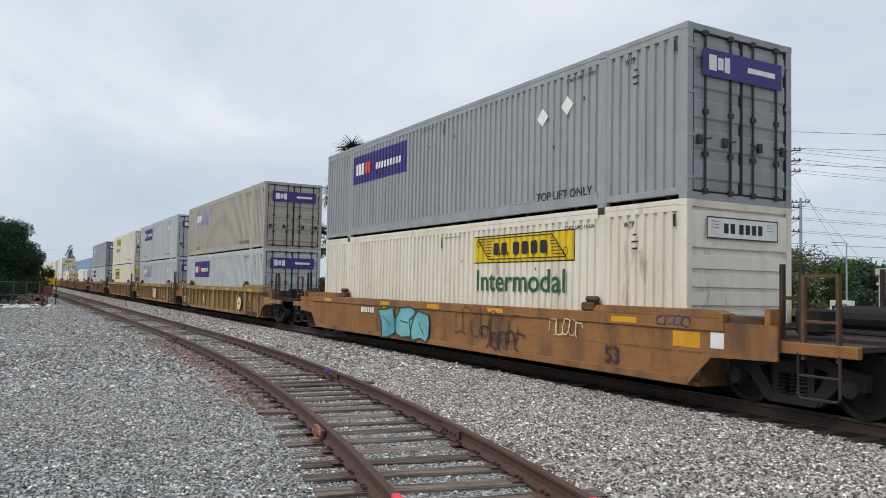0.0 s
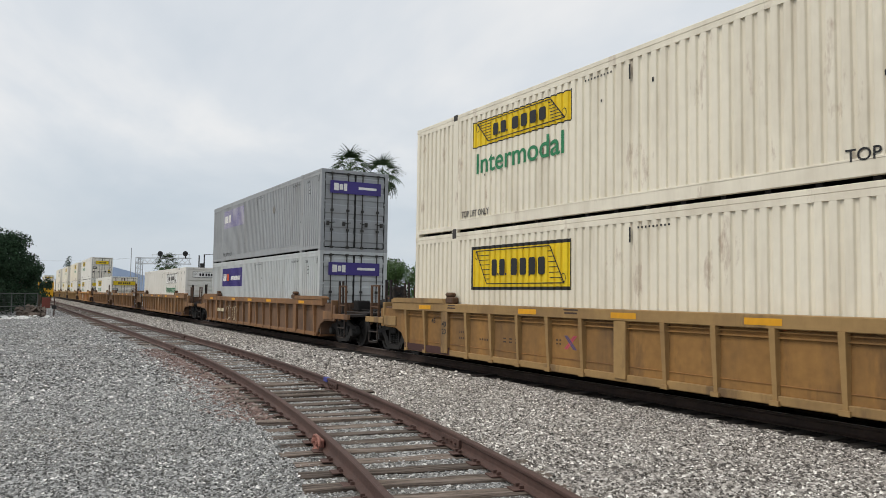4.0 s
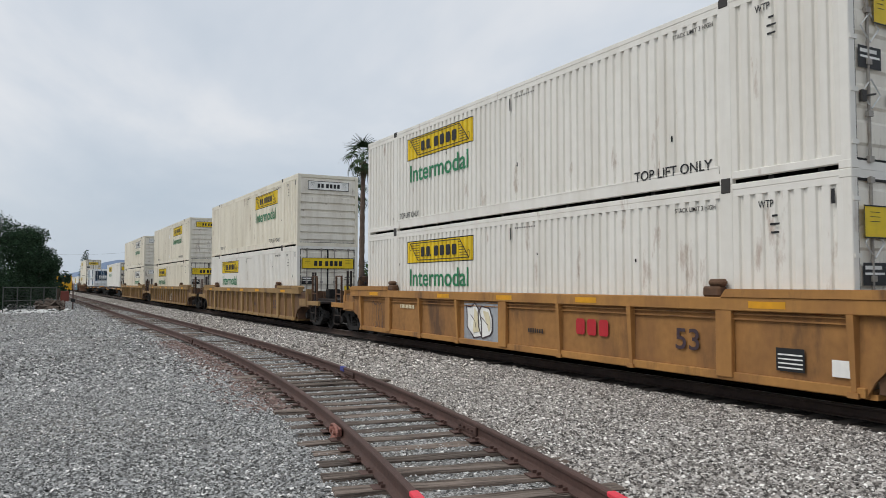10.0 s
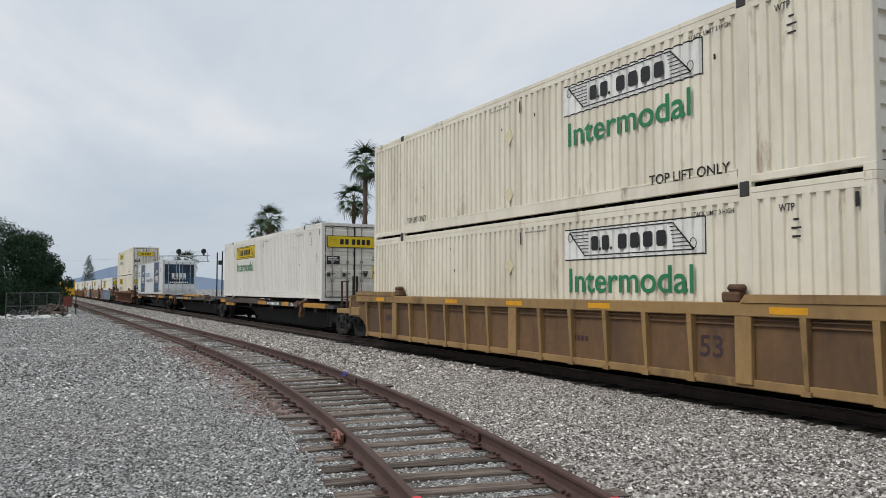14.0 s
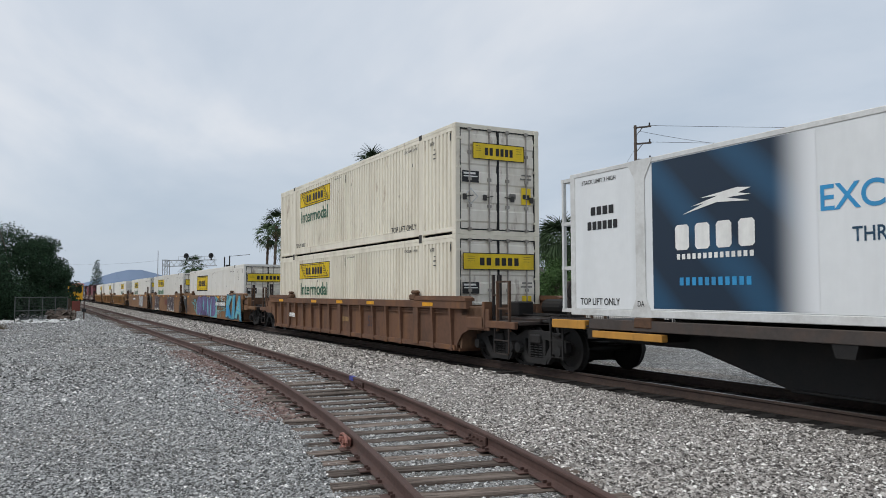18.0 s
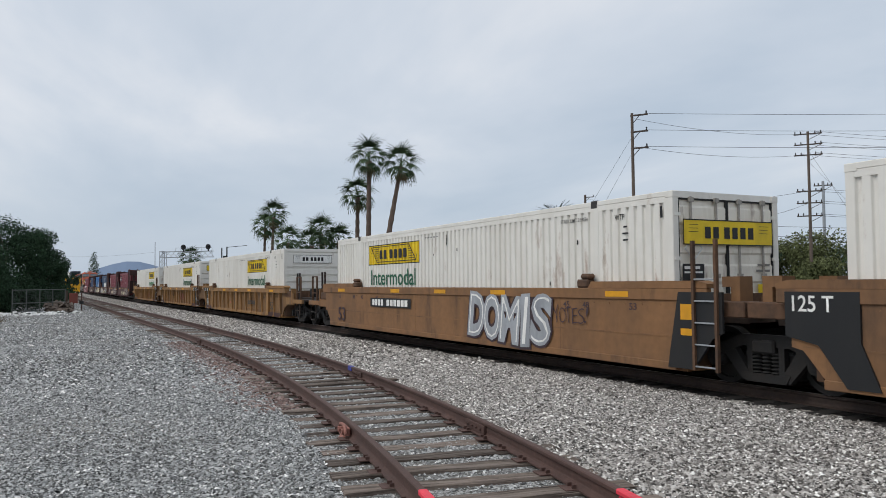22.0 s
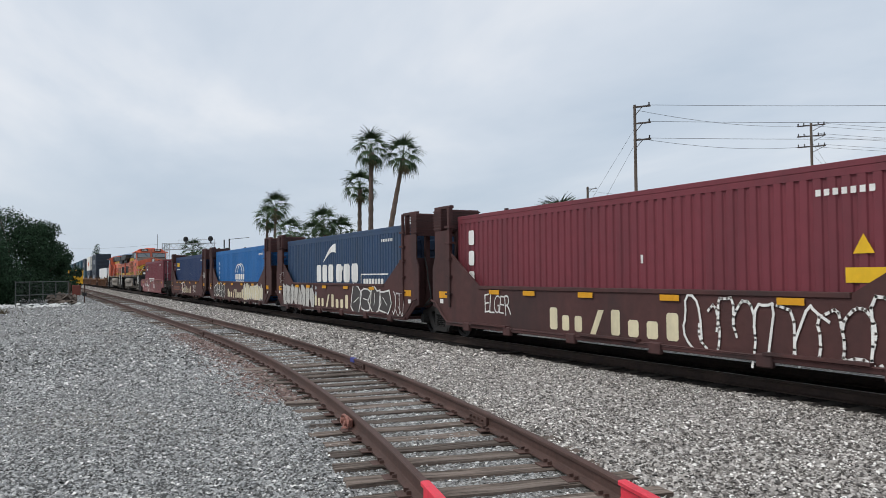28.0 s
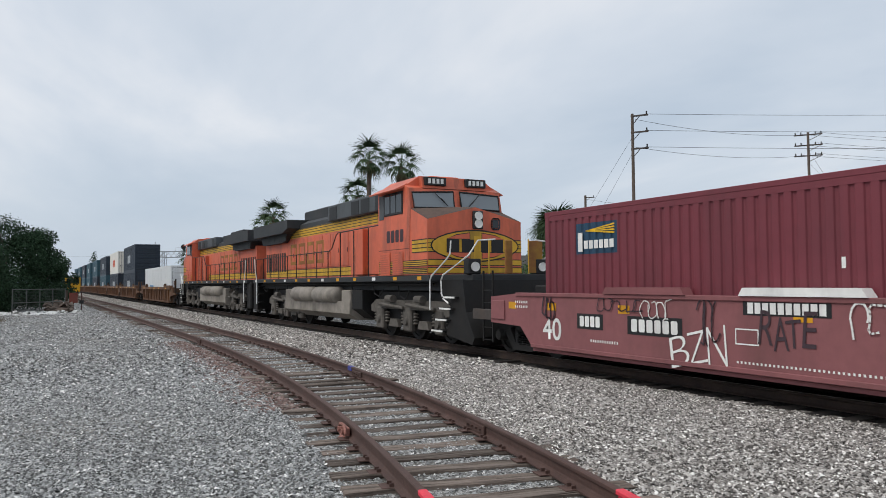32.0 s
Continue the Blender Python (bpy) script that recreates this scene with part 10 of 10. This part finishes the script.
    piece("notice_rule", "c9rule", lambda bm: [quad(bm, 7.03, 7.42, 0.66 + 0.06 * i, 0.68 + 0.06 * i, -1.459) for i in range(4)], M["white"], car)
    piece("paper_tag", "c9tag", lambda bm: quad(bm, 7.85, 8.1, 0.62, 0.84, -1.455), M["white"], car)
    white_box(9, LOW, -1, "box_white", "door", label="white corrugated container with yellow panels on side and doors")
    white_box(9, HIGH, -1, "box_white", "door", label="clean white container with yellow panels on side and doors")

    for n, mt in ((10, "car_drab"), (11, "car_drab"), (12, "car_drab")):
        car = well_car(C[n], M["car_ochre"], "cc", "ochre ribbed well car with dusty side sheets", sheet=M["sheet_drab"] if n > 10 else M["sheet_tan"], half=(9.8, 9.8))
        words("length_mark", "53", 0.34, M["plum"], car, (5.45, -1.425, 0.95), 0.46)
        side_mark(car, -6.6, 1.0, 0.55, 0.13, 4, M["plum"], -1.43, key="w%d" % n)
        side_mark(car, 2.2, 0.9, 0.6, 0.1, 5, M["plum"], -1.43, key="v%d" % n)
        if n == 11:
            scrawl(car, 2.3, 0.85, 0.7, 0.5, M["white"], 141, -1.50, None, 0.025, 3)
    white_box(10, LOW, -1, "box_white", "door", label="white container with yellow panels on side and doors")
    white_box(10, HIGH, 1, "box_cream", style="yellow", sign_end="white", label="weathered cream container with a yellow panel")
    white_box(11, LOW, -1, "box_cream", "door", sign_end="yellow", label="white container with rust-stained doors")
    c = white_box(11, HIGH, 1, "box_cream", label="white container with a yellow panel and green word")
    diamonds(c, M["white"], [(-0.1, 0.5), (-0.1, 2.0)])
    for z in (LOW, HIGH):
        c = white_box(12, z, 1, "box_cream", style="white", sign_end="white", label="cream container with an outlined name panel and green word")
        diamonds(c, M["cream"], [(-0.4, 1.9), (-0.4, 0.6)])

    # spine car of three platforms
    spine_car(C[13], "black and yellow spine car platform", True, True)
    spine_car(C[14], "empty yellow spine car platform with a timber-coloured side beam", True, False, note=True)
    spine_car(C[15], "black and yellow spine car platform under a refrigerated container", True, False)
    c = white_box(13, 1.39, -1, "box_white", "door", label="white container with yellow panels, on a spine car", lift=False)
    cool_box(C[15], 1.39)

    car = well_car(C[16], M["car_rust"], "cc", "rust-brown ribbed well car", half=(9.8, 9.8))
    side_mark(car, 0.5, 0.95, 1.1, 0.16, 8, M["car_ochre"], -1.43, key="c16")
    words("length_mark", "53", 0.34, M["plum"], car, (2.7, -1.43, 0.95), 0.46)
    side_mark(car, -5.6, 0.95, 0.9, 0.16, 6, M["white"], -1.50, key="c16b")
    for z in (LOW, HIGH):
        white_box(16, z, -1, "box_cream", "door", dark=True, label="weathered cream container with yellow panels and green word")

    for n, ends, tr in ((17, "ac", "lr"), (18, "aa", "l"), (19, "ca", "l")):
        car = well_car(C[n], M["car_umber"], ends, "tan-brown smooth-sided articulated well car covered in graffiti", "deep", trucks=tr, half=(9.6 if n < 19 else 9.8, 9.8))
        words("length_mark", "53", 0.46, M["plum"], car, (-7.1, -1.536, 0.8), 0.66)
        for word, x in (("53", 7.3), ("48", 6.0), ("45", 5.4), ("40", 4.3), ("53", -7.3), ("48", -6.0), ("45", -5.3), ("40", -4.1)):
            words("size_mark", word, 0.12, M["plum"], car, (x, -1.516, 1.38), 0.19)
        if n < 19:
            # black foot of the next unit, with the load mark
            piece("stencil_panel", "deeppanel_l", lambda bm: plate(bm, [(-8.85, 1.05), (-8.35, 0.95), (-7.95, 0.42), (-7.5, 0.42), (-7.75, 1.0), (-7.75, 1.66), (-8.85, 1.66)], -1.546, -1.50), M["black"], car)
            words("load_mark", "125 T", 0.22, M["white"], car, (-8.42, -1.55, 1.50), 0.62)
        if n > 17:
            def dark(bm):
                plate(bm, [(9.3, 1.02), (9.1, 0.92), (8.7, 0.42), (8.15, 0.42), (8.4, 1.64), (9.3, 1.64)], -1.546, -1.50)
            piece("stencil_panel", "deeppanel", dark, M["black"], car)

            for zz, hh in ((1.2, 0.25), (0.95, 0.11)):
                piece("reflector", "deepamb%g" % hh, lambda bm: quad(bm, 8.45, 8.75, 0, hh, 0), M["amber"], car, (0, -1.55, zz))
    car = car_of(17)
    piece("spray_fill", "tealcloud", lambda bm: plate(bm, [(-3.9, 0.45), (2.6, 0.40), (2.75, 0.8), (2.5, 1.2), (2.85, 1.55), (2.2, 1.64), (-3.2, 1.6), (-3.95, 1.2)], -1.541, -1.536), M["spray_teal"], car, label="pale teal ground of the spray painting")
    spray_word(car, "SKRYB", -0.72, 1.02, 5.9, 1.14, -1.545, M["spray_violet"], M["plum"], 151, 0.085, 0.05, 0.1, 0.03, "violet spray-painted block letters")
    number_plate(car, 3.55, 1.22, 2.9, 0.30, 6, -1.540)
    spray_dots(car, -4.9, 1.0, 1.9, 1.0, -1.536, M["teal"], 153, 16)
    spray_dots(car, 3.9, 0.95, 2.8, 1.1, -1.537, M["teal"], 154, 18)
    scrawl(car, 4.3, 1.5, 1.3, 0.26, M["white"], 159, -1.546, None, 0.03, 6)
    scrawl(car, 3.0, 0.75, 0.7, 0.22, M["white"], 160, -1.546, None, 0.025, 4)
    spray_word(car, "KIA", 6.95, 1.05, 3.6, 1.2, -1.545, M["spray_teal"], M["navy"], 152, 0.09, 0.06, 0.15, 0.04, "teal spray-painted block letters", inner=M["sky"])
    spray_dots(car, 6.6, 1.1, 3.2, 1.0, -1.538, M["machine_yellow"], 173, 14, False)
    car = car_of(18)
    spray_word(car, "ZERK", -3.9, 1.03, 3.1, 1.1, -1.535, M["spray_plum"], M["white"], 156, 0.11, 0.06, 0.0, 0.05, "dark spray-painted round letters", inner=M["grey"])
    spray_word(car, "PONCE", 3.9, 1.07, 3.2, 1.1, -1.535, M["spray_plum"], M["white"], 155, 0.14, 0.07, 0.0, 0.05, "dark spray-painted round letters", inner=M["grey"])
    side_mark(car, 1.45, 1.12, 1.7, 0.42, 3, M["rustpaint"], -1.536, key="c18")
    car = car_of(19)
    spray_word(car, "DOMIS", 3.25, 1.06, 3.3, 1.1, -1.535, M["spray_silver"], M["plum"], 157, 0.07, 0.05, 0.1, 0.06, "silver spray-painted letters", inner=M["white"])
    spray_word(car, "YOTES!", 5.55, 1.18, 1.1, 0.3, -1.536, None, M["plum"], 158)
    number_plate(car, -3.1, 1.24, 2.9, 0.27, 6, -1.536)
    white_box(17, LOW, -1, "box_white", "door", word=False, framed=True, label="white container with a black-framed yellow panel", sign_end="yellow")
    white_box(18, LOW, -1, "box_white", "door", label="white container with a yellow panel and green word")
    white_box(19, LOW, -1, "box_white", "door", dark=True, label="white container with a yellow panel and dark green word")

    for n, ends, tr in ((20, "ac", "lr"), (21, "aa", "l"), (22, "ca", "l")):
        car = well_car(C[n], M["car_sand"], ends, "sandy tan %s" % tri, trucks=tr, sheet=M["sheet_sand"], half=(9.6 if n < 22 else 9.8, 9.8))
        end_panels(car, n < 22, n > 20, n == 20)
        if n == 21:
            piece("chain", "chain21", lambda bm: tube(bm, [(-1.74 + 0.1 * i, -1.55, 1.0 + 0.42 * ((i - 5) / 5) ** 2) for i in range(11)], 0.02), M["end_brown"], car, label="rusty chain hanging in a loop")
        if n > 20:
            side_mark(car, 2.25, 0.97, 2.1, 0.46, 3, M["rustpaint"], -1.43, key="c2%d" % n)
        else:
            side_mark(car, 3.3, 0.95, 1.4, 0.2, 9, M["black"], -1.505, key="c20")
    white_box(20, LOW, 1, "box_white", dark=True, sign_end="white", label="white container with a yellow panel and dark green word")
    white_box(21, LOW, 1, "box_white", dark=True, label="white container with yellow panels and dark green word")
    white_box(22, LOW, 1, "box_white", label="white container with yellow panels and green word")

    # five bulkhead cars
    kinds = {23: ("box_maroon", "maroon"), 24: ("box_maroon", "maroon"), 25: ("box_slate", "slate-blue"), 26: ("box_azure", "bright blue"), 27: ("box_blue", "dark blue")}
    for n in range(23, 28):
        car = bulkhead_car(C[n], True, n == 23, "dark maroon-brown bulkhead container car with chalky graffiti")
        c = container(C[n], 0.69, M[kinds[n][0]], "%s forty-foot corrugated container" % kinds[n][1], 12.19, tall=False)
        stencils(c, M["white"], n, False)
        if n == 23:
            beacon_sign(c, -5.05, 1.96)
        if n == 24:
            for i in range(3):
                side_mark(c, -5.4, 2.03 - i * 0.5, 0.34, 0.36, 1, M["white"], -1.30, key="tx%d" % i)
            warn(c, 4.75)
        if n == 25:
            side_mark(c, -1.28, 1.21, 2.0, 0.64, 3, M["white"], -1.30, key="cm")
            side_mark(c, 1.02, 1.21, 2.3, 0.64, 3, M["white"], -1.30, key="cm3")
            swoosh(c)
        if n == 26:
            side_mark(c, 0.1, 1.11, 2.1, 0.30, 5, M["white"], -1.30, key="co")
            side_mark(c, 0.15, 0.82, 1.9, 0.17, 8, M["white"], -1.30, key="co2")
            for i in range(4):
                side_mark(c, -5.0, 1.88 - i * 0.27, 0.15, 0.18, 1, M["white"], -1.30, key="cz%d" % i)
            globe(c)
        if n == 27:
            side_mark(c, -4.95, 2.03, 1.45, 0.3, 5, M["gold"], -1.30, key="se")
            side_mark(c, -4.95, 1.68, 1.3, 0.08, 8, M["white"], -1.30, key="se2")
    scrawl(car_of(23), 3.6, 1.0, 2.8, 0.8, M["white"], 161, -1.512, None, 0.05, 9)
    scrawl(car_of(24), 2.85, 0.98, 2.0, 0.95, M["white"], 162, -1.512, None, 0.06, 6)
    scrawl(car_of(24), 4.8, 0.95, 1.8, 0.95, M["white"], 176, -1.512, None, 0.06, 5)
    spray_word(car_of(24), "ELGER", -3.9, 1.15, 1.1, 0.42, -1.512, None, M["white"], 163)
    scrawl(car_of(25), -3.95, 1.0, 4.2, 0.95, M["spray_dark"], 164, -1.512, M["chalk_white"], 0.03, 8)
    scrawl(car_of(25), 3.65, 1.03, 3.2, 0.84, M["white"], 165, -1.512, M["spray_dark"], 0.05, 4)
    scrawl(car_of(25), 5.75, 0.98, 0.8, 0.7, M["white"], 178, -1.512, None, 0.04, 3)
    scrawl(car_of(25), -6.2, 1.75, 0.6, 0.4, M["white"], 179, -1.512, None, 0.03, 4)
    spray_dots(car_of(25), -1.9, 1.25, 0.5, 0.5, -1.513, M["silver"], 166, 5, False)
    scrawl(car_of(26), -4.0, 1.0, 2.8, 0.86, M["white"], 167, -1.512, M["spray_dark"], 0.045, 4)
    scrawl(car_of(26), -2.2, 1.1, 0.6, 0.4, M["spray_dark"], 180, -1.512, None, 0.03, 4)
    scrawl(car_of(26), 3.8, 1.0, 3.8, 0.9, M["white"], 168, -1.512, M["cream"], 0.035, 9)
    scrawl(car_of(27), -1.2, 1.0, 2.0, 0.85, M["white"], 169, -1.512, None, 0.09, 3)
    spray_dots(car_of(27), -2.0, 1.0, 0.5, 0.4, -1.511, M["red"], 170, 3, False)
    spray_word(car_of(27), "ELSE", 6.55, 1.9, 0.7, 0.3, -1.512, None, M["white"], 171)
    scrawl(car_of(27), 3.2, 0.98, 1.0, 0.5, M["white"], 177, -1.512, None, 0.03, 5)
    piece("number_panel", "csnp", lambda bm: quad(bm, -5.75, -3.08, 0.84, 1.14, -1.508), M["orange_dull"], car_of(27), label="dull orange painted number field")
    side_mark(car_of(27), -4.4, 0.99, 2.2, 0.2, 10, M["plum"], -1.512, key="csn")

    # dusty red car in front of the engines
    car = short_car(C[28])
    c = container(C[28], 0.68, M["box_maroon"], "maroon forty-foot container with a blue sign", 12.19, rods=M["galvanised"], tall=False)
    stencils(c, M["white"], 28, False)
    beacon_sign(c, -4.46, 1.98)

    engine(-581.5, 0)
    engine(-603.9, 180)
    # cars behind the engines
    car = well_car(-627.2, M["car_rust"], "cc", "rust-brown ribbed well car behind the engines", half=(9.8, 9.8))
    c = container(-627.2, LOW, M["reefer_white"], "plain white container with a small blue mark")
    side_mark(c, -3.2, 1.0, 2.4, 0.7, 4, M["sky"], -1.302, key="rw")
    u = -650.5
    for i in range(8):
        well_car(u, M["car_rust"], "cc" if i == 0 else "ac", "rust-brown ribbed well car with stacked containers", trucks="lr" if i == 0 else "l", half=(9.7, 9.7))
        for z in (LOW, HIGH):
            white = i == 1 and z > 2
            c = container(u, z, M["box_white" if white else ("box_navy" if i < 2 or (i + (z > 2)) % 3 == 0 else "box_teal")], "white container with orange block letters" if white else "dark navy forty-foot container", 12.19, "panel" if i == 0 and z > 2 else "door")
            side_mark(c, 0, 1.4, 3.0, 0.9, 4, M["orange"] if white else M["silver"], -1.302, key="b%d%g" % (i, z))
        u -= 19.6


def car_of(n):
    return [t for t, u, z, r in MOVING if abs(u - CC[n]) < 0.01 and z == 0.0][0]


consist()


def motions():
    """The train rolls past; wheels turn while they are near."""
    for ob, u, z, turn in MOVING:
        walk(ob, [(t, pose(u + s, TRACK_Y, z, 0, 0, turn)) for t, s in SHIFT])
    ts, ss = [a for a, b in SHIFT], [b for a, b in SHIFT]
    for w, u, dx, z, r in WHEELS:
        # times at which this wheel passes from 42 m before the viewer to 8 m behind
        t0, t1 = np.interp([-42 - u, 8 - u], ss, ts)
        t0, t1 = max(0.0, float(t0)), min(32.0, float(t1))
        rows = [(0.0, pose(dx, 0, z))] if t0 > 0 else []
        if t1 > t0 + 0.1:
            n0, n1 = math.ceil(t0 * FPS), math.floor(t1 * FPS)
            s0 = float(np.interp(n0 / FPS, ts, ss))
            for n in range(n0, n1 + 1):
                s = float(np.interp(n / FPS, ts, ss))
                rows.append((n / FPS, pose(dx, 0, z, 0, math.degrees((s - s0) / r) % 360, 0)))
            last = rows[-1][1]
        else:
            last = pose(dx, 0, z)
        if not rows or rows[-1][0] < 31.99:
            rows.append((32.0, last))
        if len(rows) > 2:
            walk(w, rows)


motions()
